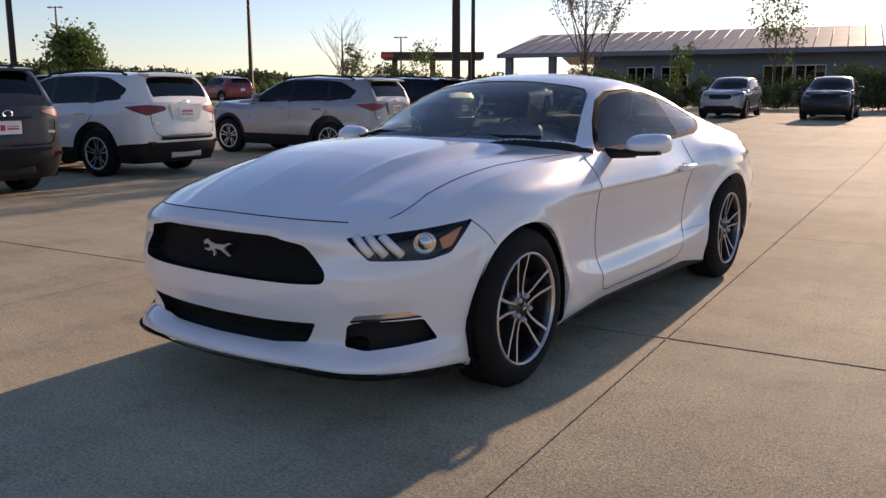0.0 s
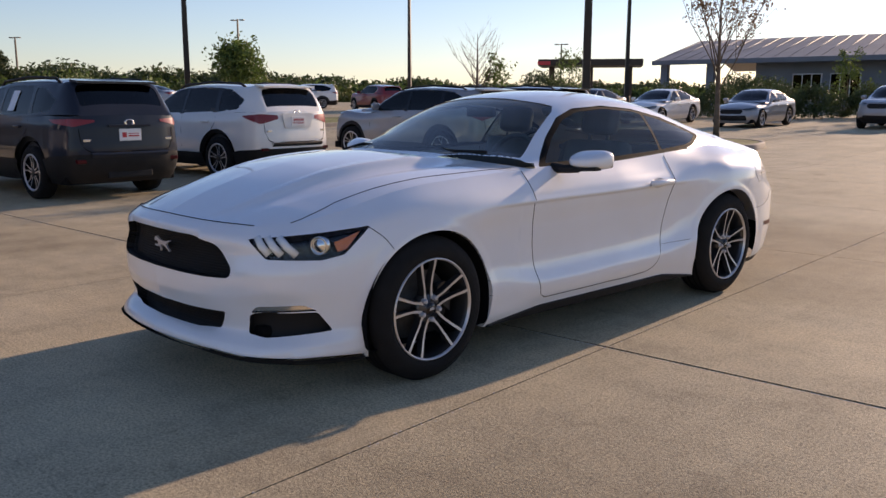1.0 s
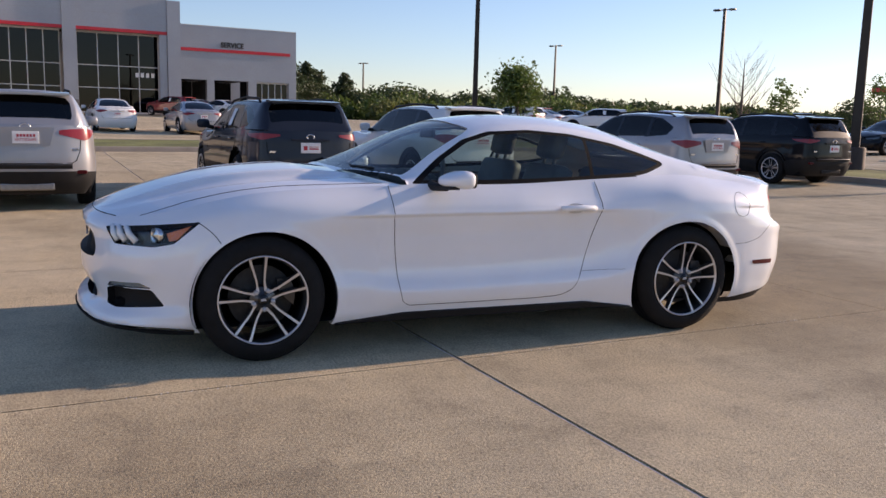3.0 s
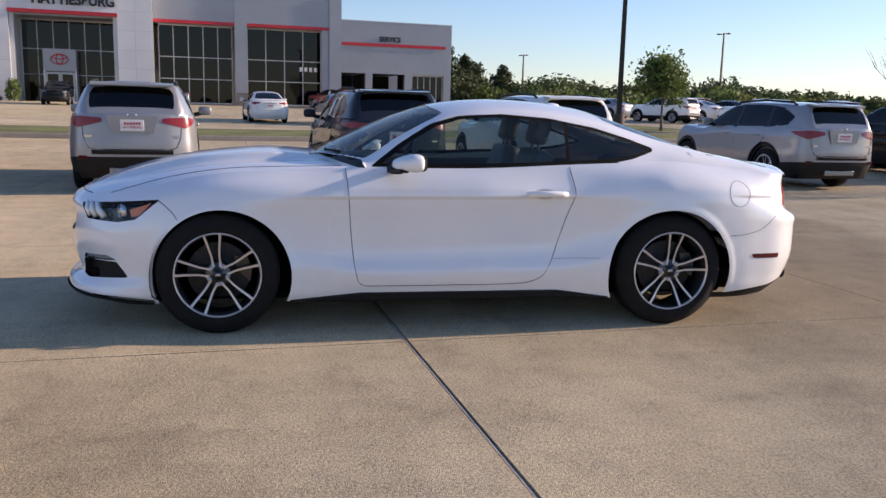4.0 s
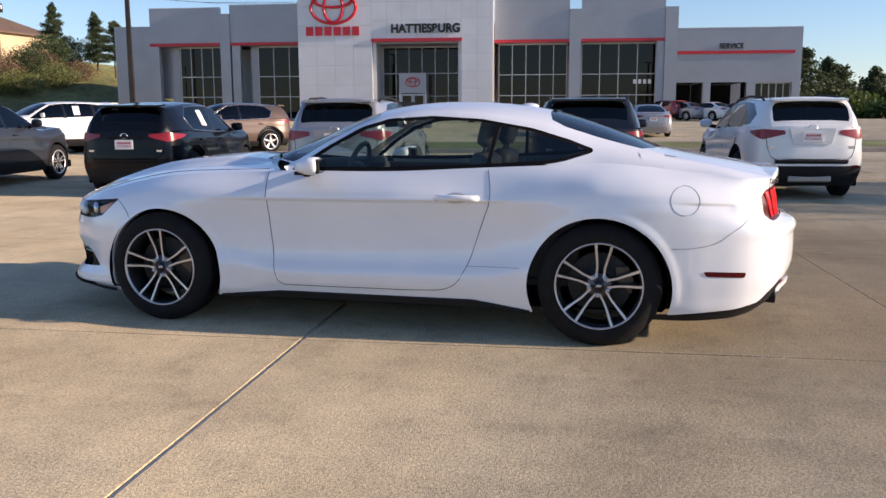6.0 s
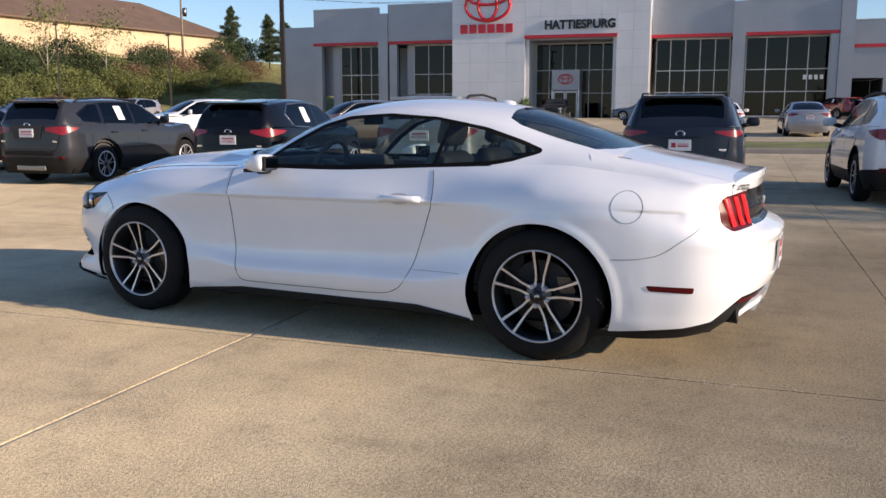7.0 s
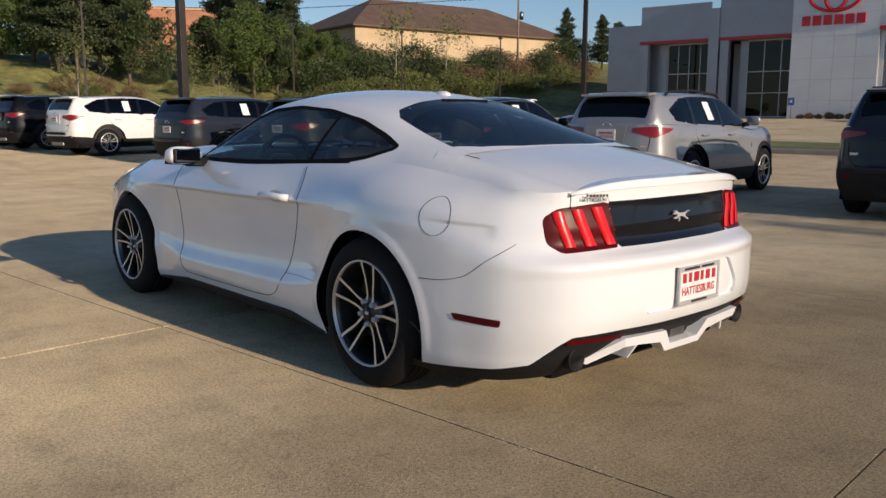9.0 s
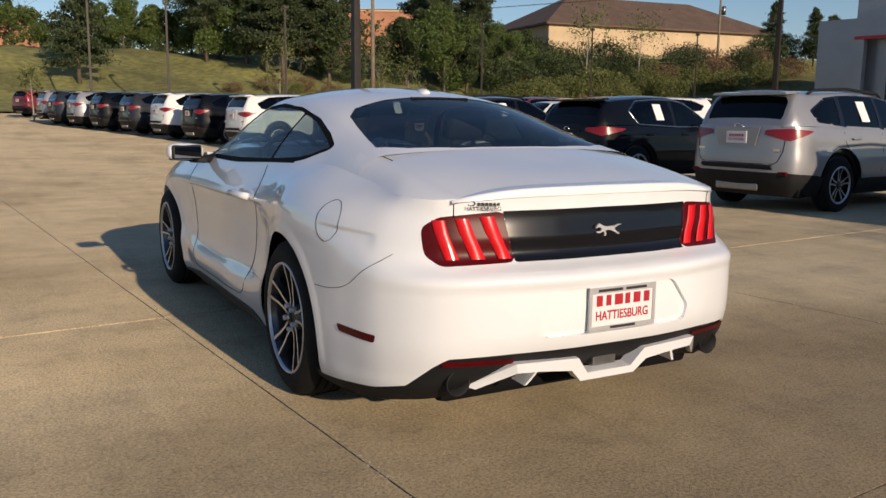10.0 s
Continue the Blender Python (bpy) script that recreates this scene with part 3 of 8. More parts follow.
def coupe_relief(u, z):
    """The coupe's pressed lines: how far the flank stands proud at the run u and height z."""
    r = np.zeros_like(z)
    # shoulder crease through the door handle, with a hollow just below it
    zc = 0.797 + 0.006 * (u - 1.5)
    along = ease((u - 0.28) / 0.40) * (1 - ease((u - 2.05) / 0.26))
    r += along * (0.004 * np.exp(-((z - zc) / 0.014) ** 2) - 0.013 * ease((zc - z) / 0.016) * (1 - ease((zc - z) / 0.12)))
    # short crease behind the fuel flap
    zr = 0.815 - 0.03 * (u - 3.1)
    along = ease((u - 3.04) / 0.22) * (1 - ease((u - 3.40) / 0.07))
    r -= along * 0.008 * ease((zr - z) / 0.014) * (1 - ease((zr - z) / 0.09))
    # rolled lips round the wheel openings
    for cy, ra in ((0.022, 0.390), (2.715, 0.398)):
        q = np.hypot(u - cy, z - 0.325)
        near = ease((z - 0.20) / 0.12) * (np.abs(u - cy) < 0.8)
        r += near * 0.005 * (1 - ease((q - ra - 0.012) / 0.045))
    # hollow in front of the rear haunch
    r -= 0.012 * np.exp(-((u - 2.24) / 0.15) ** 2 - ((z - 0.63) / 0.14) ** 2)
    return r


def sports_coupe(m):
    car = empty("sports_coupe", m, "pearl white two-door sports coupe with ten-spoke alloy wheels on the concrete", "car")
    skin = Skin(COUPE_OUTLINE, COUPE_STATIONS, coupe_relief)
    U = skin.at
    lift = skin.point
    g = skin.grid(560, 112)
    # wheel openings
    for cy, ra in ((0.022, 0.390), (2.715, 0.398)):
        g.cut("arch", circle_poly(U("y", cy), 0.325, ra), lift)
    # nose: upper grille, lower grille, corner intakes, lamps
    gw = lambda x: U("f", x)
    u0 = skin.s[0]
    g.cut("grille", rounded([(u0 - 1, .728), (gw(0.30), .722), (gw(0.455), .695), (gw(0.535), .595), (gw(0.525), .553), (gw(0.40), .548), (gw(0.2), .548), (u0 - 1, .548)], 0.025), lift, hold_first=True)
    g.cut("lower_grille", rounded([(u0 - 1, .385), (gw(0.30), .392), (gw(0.49), .40), (gw(0.445), .318), (gw(0.30), .305), (u0 - 1, .30)], 0.012), lift, hold_first=True)
    g.cut("intake", rounded([(gw(0.60), .395), (gw(0.64), .405), (gw(0.80), .405), (U("y", -.505), .318), (gw(0.66), .296), (gw(0.59), .312)], 0.015), lift)
    g.cut("fog_lamp", rounded([(gw(0.605), .404), (gw(0.63), .432), (gw(0.77), .440), (gw(0.80), .412), (gw(0.645), .406)], 0.006), lift)
    lamp = rounded([(gw(0.600), .724), (gw(0.672), .640), (U("y", -.55), .632), (U("y", -.45), .650), (U("y", -.315), .764), (U("y", -.52), .748)], 0.012)
    g.cut("headlamp", lamp, lift)
    # tail: lamps, black panel, plate recess
    rw = lambda x: U("r", x)
    e1 = skin.s[-1]
    g.cut("tail_lamp", rounded([(rw(0.775), .835), (rw(0.72), .870), (rw(0.47), .890), (rw(0.425), .710), (rw(0.70), .700), (rw(0.76), .735)], 0.025), lift)
    g.cut("tail_panel", rounded([(rw(0.468), .890), (e1 + 1, .897), (e1 + 1, .710), (rw(0.423), .710)], 0.004), lift)
    g.cut("plate_recess", rounded([(rw(0.26), .612), (e1 + 1, .612), (e1 + 1, .44), (rw(0.34), .44), (rw(0.355), .50)], 0.02), lift)
    g.cut("valance", [(U("y", 2.98), .12), (U("y", 2.98), .196), (U("y", 3.12), .200), (U("y", 3.45), .232), (rw(0.80), .262), (rw(0.72), .345), (rw(0.67), .378), (rw(0.45), .388), (e1 + 1, .392), (e1 + 1, .1)], lift)
    g.cut("side_marker", rounded([(U("y", 3.27), .445), (U("y", 3.49), .440), (U("y", 3.485), .412), (U("y", 3.285), .418)], 0.006), lift)
    # door
    door = rounded([(U("y", .728), 1.1), (U("y", .735), .80), (U("y", .765), .42), (U("y", .80), .262), (U("y", 1.80), .272), (U("y", 1.93), .34), (U("y", 2.03), .62), (U("y", 2.105), .83), (U("y", 2.06), 1.1)], 0.05)
    g.cut("door", door, lift)
    g.cut("sill_blade", [(U("y", .40), .10), (U("y", .40), .186), (U("y", .8), .226), (U("y", 2.0), .226), (U("y", 2.33), .18), (U("y", 2.33), .10)], lift)
    g.cut("chin", [(u0 - 1, .1), (u0 - 1, .242), (gw(0.46), .240), (gw(0.58), .226), (U("y", -.55), .210), (U("y", -.36), .192), (U("y", -.36), .1)], lift, hold_first=True)
    g.mesh("body", WHITE, car, [""], mirror="join")
    for o in g.mesh("door", WHITE, car, ["door"], "white door with body-colour handle"):
        sd = 1 if max(v.co.x for v in o.data.vertices) > 0.2 else -1
        v, f = tube([lift(U("y", 1.795), .812, .012) * (sd, 1, 1), lift(U("y", 1.82), .815, .04) * (sd, 1, 1), lift(U("y", 1.92), .818, .045) * (sd, 1, 1), lift(U("y", 2.0), .816, .04) * (sd, 1, 1), lift(U("y", 2.035), .812, .012) * (sd, 1, 1)], 0.018, 10)
        mesh_object("handle", v, f, WHITE, o)
        # flat grey disc: the soft shading of the handle recess, put in as colour
        v, f = lathe([(0.0, 0.045), (0.001, 0.0)], 20)
        c = lift(U("y", 1.90), .812, .0015)
        mesh_object("handle_cup", [(sd * (c[0] + x), c[1] + a * 1.5, c[2] + b * 0.7) for x, a, b in v], f, SATIN, o)
    g.mesh("grille", PLASTIC, car, ["grille"], "black honeycomb grille", push=-0.055, mirror="join")
    g.mesh("lower_grille", PLASTIC, car, ["lower_grille"], "black lower grille", push=-0.05, mirror="join")
    g.mesh("intake", PLASTIC, car, ["intake"], "black corner intake", push=-0.045)
    g.mesh("plate_recess", WHITE, car, ["plate_recess"], push=-0.014, mirror="join")
    g.mesh("chin_lip", PLASTIC, car, ["chin"], "black plastic front lip", push=0.012, mirror="join")
    g.mesh("sill_blade", PLASTIC, car, ["sill_blade"], "black plastic sill", push=0.010, wall=0.03)
    g.mesh("rear_valance", PLASTIC, car, ["valance"], "black plastic rear valance", push=-0.006, mirror="join")
    g.mesh("side_marker", TAIL_DARK, car, ["side_marker"], "dark red side marker lens", push=0.003)
    g.mesh("tail_panel", GLOSSBLACK, car, ["tail_panel"], "gloss black tail panel", push=-0.004, mirror="join")
    # returns of the openings, running inwards from their edges
    for reg, depth, ma in (("grille", 0.06, PLASTIC), ("lower_grille", 0.055, PLASTIC), ("intake", 0.05, PLASTIC), ("headlamp", 0.05, PLASTIC), ("arch", 0.05, WHITE), ("plate_recess", 0.014, WHITE)):
        rim_only(g, reg, depth, ma, car, along_x=reg == "arch")
    # grille bars
    grille_mesh(car, skin, 0.515, .552, .725, 0.05, 15, 0.035)
    grille_mesh(car, skin, 0.45, .308, .39, 0.044, 6, 0.03)
    # head lamps
    head = g.mesh("headlamp", LENS, car, ["headlamp"], "clear headlamp lens over a black housing", push=0.001)
    back = g.mesh("lamp_housing", GLOSSBLACK, car, ["headlamp"], "black lamp housing", push=-0.045)
    g.mesh("fog_lamp", CHROME, car, ["fog_lamp"], "bright fog lamp strip", push=-0.010)
    for o, b in zip(head, back):
        sd = 1 if max(v.co.x for v in o.data.vertices) > 0.2 else -1
        for k in range(3):
            x0 = 0.636 + 0.040 * k
            pts = [lift(gw(x0 - 0.004), .728, -0.013), lift(gw(x0 + 0.020), .692, -0.007), lift(gw(x0 + 0.044), .658 - 0.002 * k, -0.014)]
            v, f = tube([p * (sd, 1, 1) for p in pts], 0.0175, 10)
            mesh_object("light_bar", v, f, LAMP_BAR, b, "white slanted light bar")
        c = lift(U("y", -.545), .690, -0.03) * (sd, 1, 1)
        d = Vector((sd * 0.45, -0.9, 0)).normalized()
        tw = d.to_track_quat("X", "Z").to_matrix()
        v, f = lathe([(-0.01, 0.044), (0.012, 0.042), (0.014, 0.036), (0.004, 0.034), (0.008, 0.026), (0.016, 0.012), (0.018, 0.0)], 28)
        mesh_object("projector", [Vector(c) + tw @ Vector(p) for p in v], f, CHROME, b, "round projector lamp")
        # amber corner: a patch curved with the lens
        ca, cb = np.array((U("y", -.475), .662)), np.array((U("y", -.435), .670))
        cd, ce = np.array((U("y", -.490), .702)), np.array((U("y", -.365), .742))
        v = []
        for i in range(7):
            for j in range(4):
                q = (ca + (cb - ca) * i / 6) * (1 - j / 3) + (cd + (ce - cd) * i / 6) * (j / 3)
                v.append(lift(q[0], q[1], -0.012) * (sd, 1, 1))
        f = [(i * 4 + j, i * 4 + j + 1, i * 4 + 5 + j, i * 4 + 4 + j) for i in range(6) for j in range(3)]
        mesh_object("amber_reflector", v, f, AMBER, b, "amber corner reflector")
    # tail lamps: dark lens with three bright slanted bars
    tails = g.mesh("tail_lamp", TAIL_DARK, car, ["tail_lamp"], "dark red tail lamp with three slanted bars", push=-0.002)
    for o in tails:
        sd = 1 if max(v.co.x for v in o.data.vertices) > 0.2 else -1
        for k in range(3):
            x0 = 0.497 + 0.098 * k
            rows = []
            for z, dx in ((.722, -0.034), (.765, -0.014), (.815, 0.010), (.872 - 0.006 * k, 0.032 - 0.004 * k)):
                rows.append([lift(rw(x0 + dx - 0.026), z, .001), lift(rw(x0 + dx - 0.021), z, .006), lift(rw(x0 + dx + 0.021), z, .006), lift(rw(x0 + dx + 0.026), z, .001)])
            v = [p * (sd, 1, 1) for r in rows for p in r]
            f = [(i * 4 + j, i * 4 + j + 1, i * 4 + 5 + j, i * 4 + 4 + j) for i in range(3) for j in range(3)]
            mesh_object("light_bar", v, f, TAIL_BAR, o, "bright red slanted light bar")
    # bonnet
    uf, ul = gw(0.60), U("y", .80)
    sh = lambda u: skin.point(u, skin.top(u)[0])
    cowl = lambda k: np.array((0.80 * k, 0.56 + 0.24 * k ** 2.2, 1.014 - 0.061 * k ** 2))
    cc = lambda t: np.array((0, -0.85 + 1.41 * t, float(spline([0, .08, .25, .5, .75, 1], [.785, .83, .895, .955, .992, 1.014], [t])[0])))
    end = sh(ul)
    cowl2 = lambda k: cowl(k) * (1, 1, 1) + (end - cowl(1)) * k
    hood = coons(lambda k: sh(u0 + (uf - u0) * k), cowl2, lambda t: cc(t) + (sh(u0) - cc(0)) * (1 - t), lambda t: sh(uf + (ul - uf) * t), 80, 92)
    tt, kk = np.linspace(0, 1, 80)[:, None], np.linspace(0, 1, 92)[None]
    fall = lambda x: 1 / (1 + np.exp(-x))
    rid = 0.47 + 0.09 * tt  # where the dome's ridge runs
    dome = 0.028 * fall((rid - kk) * 60) + 0.012 * np.exp(-((kk - rid + 0.012) / 0.034) ** 2) - 0.010 * np.exp(-((kk - rid - 0.10) / 0.07) ** 2)
    hood[..., 2] += dome * np.clip(tt * 2.2, 0, 1) * np.clip((1 - tt) * 5, 0.0, 1) + 0.016 * np.sin(np.pi * tt) * (1 - kk ** 2)
    Grid(hood, hood[..., :2].copy()).mesh("bonnet", WHITE, car, [""], "white bonnet with a raised dome", mirror="join", flip=True)
    bonnet_edge = []
    for i in range(10, 77):
        k = 46 * 2 - 2 - 1 - 9 * min(1.0, (i - 10) / 14) * (1 - 0.55 * max(0.0, (i - 50) / 26))
        k0 = int(k)
        p = hood[i, k0] + (hood[i, min(k0 + 1, hood.shape[1] - 1)] - hood[i, k0]) * (k - k0)
        bonnet_edge.append(tuple(p + np.array((0, 0, 0.0008))))
    # boot lid and shoulders behind the cabin
    ud, ut = U("y", 2.62), skin.s[-1]
    ur = rw(0.62)
    deck_c = lambda t: np.array((0, 3.05 + 0.66 * t, float(spline([0, .3, .7, 1], [1.085, 1.045, 1.00, .957], [t])[0])))
    glass_end = lambda k: np.array((0.62 * k, 3.05 - 0.16 * k ** 2.5, 1.085 - 0.012 * k ** 2))
    dk = coons(lambda k: glass_end(k), lambda k: sh(ut + (ur - ut) * k), lambda t: deck_c(t) + (sh(ut) - deck_c(1)) * t,
               lambda t: glass_end(1) + (sh(ur) - glass_end(1)) * t + np.array((0, 0, 0.012)) * math.sin(math.pi * t), 30, 30)
    Grid(dk, dk[..., :2].copy()).mesh("boot_lid", WHITE, car, [""], "white boot lid", mirror="join", flip=True)
    sd_in = lambda t: glass_end(1) + (sh(ur) - glass_end(1)) * t + np.array((0, 0, 0.012)) * math.sin(math.pi * t)
    up = U("y", 2.95)
    qs = coons(lambda k: glass_end(1) + (sh(up) - glass_end(1)) * k + np.array((0, 0, 0.024)) * math.sin(math.pi * k), lambda k: sh(ur), sd_in, lambda t: sh(up + (ur - up) * t), 30, 14)
    Grid(qs, qs[..., :2].copy()).mesh("rear_shoulder", WHITE, car, [""], flip=True)
    boot_edge = [tuple(sd_in(t) + np.array((0, 0, 0.0008))) for t in np.linspace(0, 0.30, 12)]
    # cabin
    belt = []
    for y in np.linspace(.45, 3.12, 48):
        p = sh(U("y", y))
        belt.append((p[1], p[0], p[2]))
    house = House(centre=[(.50, 1.003), (.80, 1.135), (1.10, 1.262), (1.30, 1.325), (1.50, 1.358), (1.75, 1.372), (2.05, 1.360), (2.35, 1.318), (2.70, 1.215), (3.05, 1.083)],
                  rail=[(.50, .745, .985), (.80, .725, .985), (1.05, .655, 1.118), (1.30, .585, 1.240), (1.50, .565, 1.288), (1.75, .560, 1.302), (2.05, .560, 1.283), (2.35, .570, 1.230), (2.70, .600, 1.135), (3.05, .630, 1.060)],
                  belt=belt, bulge=0.018)
    hg = house.grid(.50, 3.05, 200)
    aa = np.linspace(0, 1, 49)
    sidem = np.repeat(((aa[:-1] + aa[1:]) / 2 > 0.58)[None], 199, 0)
    topm = np.repeat(((aa[:-1] + aa[1:]) / 2 < 0.66)[None], 199, 0)
    yz = hg.x[..., 1:].copy()
    outer = rounded([(.86, .958), (1.06, 1.102), (1.25, 1.212), (1.42, 1.262), (1.70, 1.278), (2.0, 1.258), (2.30, 1.205), (2.52, 1.140), (2.66, 1.088), (2.655, 1.068), (2.50, 1.020), (2.40, 1.003), (2.06, .984), (1.5, .962)], 0.02)
    hg.cut("dlo", outer, house.side, q=yz, mask=sidem)
    front = rounded([(.93, .978), (1.10, 1.098), (1.28, 1.198), (1.44, 1.244), (1.70, 1.261), (2.0, 1.243), (2.088, 1.227), (2.060, 1.004), (1.5, .984)], 0.012)
    hg.cut("side_window", front, house.side, q=yz, mask=sidem)
    rearq = rounded([(2.11, 1.224), (2.30, 1.186), (2.50, 1.126), (2.63, 1.082), (2.50, 1.042), (2.40, 1.026), (2.085, 1.006)], 0.015)
    hg.cut("quarter_window", rearq, house.side, q=yz, mask=sidem)
    xy = hg.x[..., :2].copy()
    hg.cut("windscreen", [(-1, .515), (.40, .56), (.60, .67), (.70, .835), (.62, 1.06), (.55, 1.27), (.50, 1.335), (.30, 1.295), (-1, 1.275)], house.roof, q=xy, mask=topm)
    hg.cut("rear_window", [(-1, 2.36), (.30, 2.37), (.47, 2.40), (.53, 2.48), (.565, 2.70), (.60, 2.93), (.48, 2.995), (.25, 3.03), (-1, 3.04)], house.roof, q=xy, mask=topm)
    hg.cut("foot", [(.30, .40), (.40, .545), (.61, .660), (.712, .82), (.95, .82), (.95, .40)], house.roof, q=xy)
    hg.mesh("roof", WHITE, car, [""], "white roof and pillars", mirror="join", flip=True)
    hg.mesh("window_surround", GAP, car, ["dlo"], "black window surround", push=-0.003, flip=True)
    hg.mesh("side_window", SIDE_GLASS, car, ["side_window"], "tinted door glass", push=-0.004, flip=True)
    hg.mesh("quarter_window", REAR_GLASS, car, ["quarter_window"], "dark quarter glass", push=-0.004, flip=True)
    hg.mesh("windscreen", WS_GLASS, car, ["windscreen"], "windscreen glass", push=-0.004, mirror="join", flip=True)
    hg.mesh("rear_window", REAR_GLASS, car, ["rear_window"], "dark rear glass", push=-0.003, mirror="join", flip=True)
    coupe_details(car, skin, house, lift, U, gw, rw, sh, bonnet_edge, boot_edge)
    return car


def rim_only(g, reg, depth, material, car, along_x=False):
    """The return of an opening: a band from its edge inwards."""
    k = g.names.index(reg)
    sel = g.lab == k
    n, m = g.x.shape[:2]
    nn = g.normals()
    vs, fs, idx = [], [], {}
    def get(i, j):
        if (i, j) not in idx:
            idx[(i, j)] = len(vs)
            p = g.x[i, j]
            vs.append(tuple(p))
            vs.append(tuple(p - (np.array((depth, 0, 0)) if along_x else nn[i, j] * depth)))
        return idx[(i, j)]
    for i, j in zip(*np.where(sel)):
        for (a, b), (ni, nj) in ((((i, j), (i, j + 1)), (i - 1, j)), (((i + 1, j), (i + 1, j + 1)), (i + 1, j)), (((i, j), (i + 1, j)), (i, j - 1)), (((i, j + 1), (i + 1, j + 1)), (i, j + 1))):
            out = not (0 <= ni < n - 1 and 0 <= nj < m - 1) or not sel[ni, nj]
            if out and not (ni < 0 or ni >= n - 1) and nj >= 0:
                p, q = get(*a), get(*b)
                fs.append((p, q, q + 1, p + 1))
    if fs:
        mesh_object("opening_edge", vs, fs, material, car)
        mesh_object("opening_edge", [(-x, y, z) for x, y, z in vs], [f[::-1] for f in fs], material, car)


def grille_mesh(car, skin, half, z0, z1, depth, rows, pitch):
    """A honeycomb of thin bars set back in an opening."""
    u0, u1 = skin.s[0], skin.at("f", half)
    for r in range(rows + 1):
        z = z0 + (z1 - z0) * r / rows
        wide = u1 - (u1 - u0) * (0.10 * max(0, (z - z0) / (z1 - z0) - 0.45) / 0.55)
        us = np.linspace(u0, wide, 26)
        p = skin.point(us, np.full(26, z), -depth + 0.012)
        p[0, 0] = 0
        pts = [tuple(q) for q in p]
        v, f = tube([(-x, y, zz) for x, y, zz in pts[:0:-1]] + pts, 0.0022, 4)
        mesh_object("grille_bar", v, f, PLASTIC, car)


def coupe_details(car, skin, house, lift, U, gw, rw, sh, bonnet_edge, boot_edge):
    both = lambda p, s: tuple(np.array(p) * (s, 1, 1))
    # shut lines
    def line(name, pts, r=0.0032):
        for s in SIDES:
            v, f = tube([both(p, s) for p in pts], r, 6)
            mesh_object(name, v, f, GAP, car)
    def seam(pairs, r=0.0019):
        q = np.array([(U("y", y), z) for y, z in pairs])
        t = np.concatenate([[0], np.cumsum(np.linalg.norm(np.diff(q, axis=0), axis=1))])
        d = spline(t, q, np.linspace(0, t[-1], 44))
        line("shut_line", lift(d[:, 0], d[:, 1], 0.0003), r)
    seam(((.722, .945), (.727, .87), (.734, .80), (.741, .70), (.748, .60), (.757, .50), (.765, .42), (.780, .34), (.795, .29), (.835, .267)))
    seam(((.835, .267), (1.1, .266), (1.4, .268), (1.7, .271), (1.83, .282), (1.90, .315), (1.95, .39), (2.02, .58), (2.06, .70), (2.098, .82), (2.085, .90), (2.07, .968)))
    seam(((-.335, .764), (-.29, .735), (-.25, .70), (-.215, .655)), 0.0018)
    seam(((3.10, .565), (3.22, .572), (3.33, .60), (3.43, .67), (3.53, .735)), 0.0012)
    seam(((2.27, .425), (2.0, .420), (1.97, .419)), 0.0009)
    # bonnet line along the fender
    for sx in SIDES:
        v, f = tube([both(p, sx) for p in bonnet_edge], 0.0017, 6)
        mesh_object("shut_line", v, f, GAP, car)
    us = np.linspace(skin.s[0], gw(0.60), 16)
    for s in SIDES:
        v, f = tube([both(sh(u) + np.array((0, 0.004, 0.003)), s) for u in us], 0.0021, 6)
        mesh_object("shut_line", v, f, GAP, car)
    # boot line and fuel flap
    line("shut_line", boot_edge, 0.0018)
    line("shut_line", [lift(rw(0.655), z, 0.0006) for z in (.868, .89, .91, .93)], 0.0018)
    ring = [lift(U("y", 3.165) + 0.078 * math.cos(a), .822 + 0.078 * math.sin(a), 0.0004) for a in np.linspace(0, 2 * math.pi, 40)]
    v, f = tube(ring, 0.0011, 6)
    mesh_object("fuel_flap_line", v, f, GAP, car)
    # door mirrors
    for s in SIDES:
        bm = bmesh.new()
        bmesh.ops.create_uvsphere(bm, u_segments=32, v_segments=20, radius=1.0)
        for v in bm.verts:
            x, y, z = v.co
            x, z = math.copysign(abs(x) ** 0.66, x), math.copysign(abs(z) ** 0.66, z)
            y = y if y < 0 else 0.62 * y ** 0.5
            v.co = (s * (0.995 + 0.108 * x), 1.075 + 0.10 * y + 0.018 * x, 0.996 + (0.050 + 0.006 * x) * z * (1 + 0.25 * min(y, 0)) - 0.012 * max(-y, 0))
        mirror = part("door_mirror", bm, WHITE, car, "white door mirror", True)
        bm = bmesh.new()
        add_box(bm, (-0.090, -0.022, -0.042), (0.090, 0.006, 0.042), 0.018)
        bmesh.ops.transform(bm, matrix=pose(s * 0.995, 1.133, 0.994, 0, 0, s * 10), verts=bm.verts)
        part("mirror_bezel", bm, PLASTIC, mirror, "black mirror bezel")
        bm = bmesh.new()
        add_box(bm, (-0.080, 0.0052, -0.034), (0.080, 0.0085, 0.034), 0.0015)
        bmesh.ops.transform(bm, matrix=pose(s * 0.995, 1.133, 0.994, 0, 0, s * 10), verts=bm.verts)
        part("mirror_glass", bm, MIRROR, mirror, "silvered mirror glass")
        v, f = slab([(s * 0.86, .955, .930), (s * 1.075, 1.0, .944), (s * 1.075, 1.05, .944), (s * 0.86, 1.035, .930)], 0.020, (0, 0, 1))
        mesh_object("mirror_base", v, f, PLASTIC, mirror, "black mirror foot", False)
        v, f = tube([(s * 0.80, .985, .948), (s * 0.88, .995, .945), (s * 0.95, 1.02, .952)], 0.02, 10, [0.030, 0.024, 0.026])
        mesh_object("mirror_arm", v, f, PLASTIC, mirror)
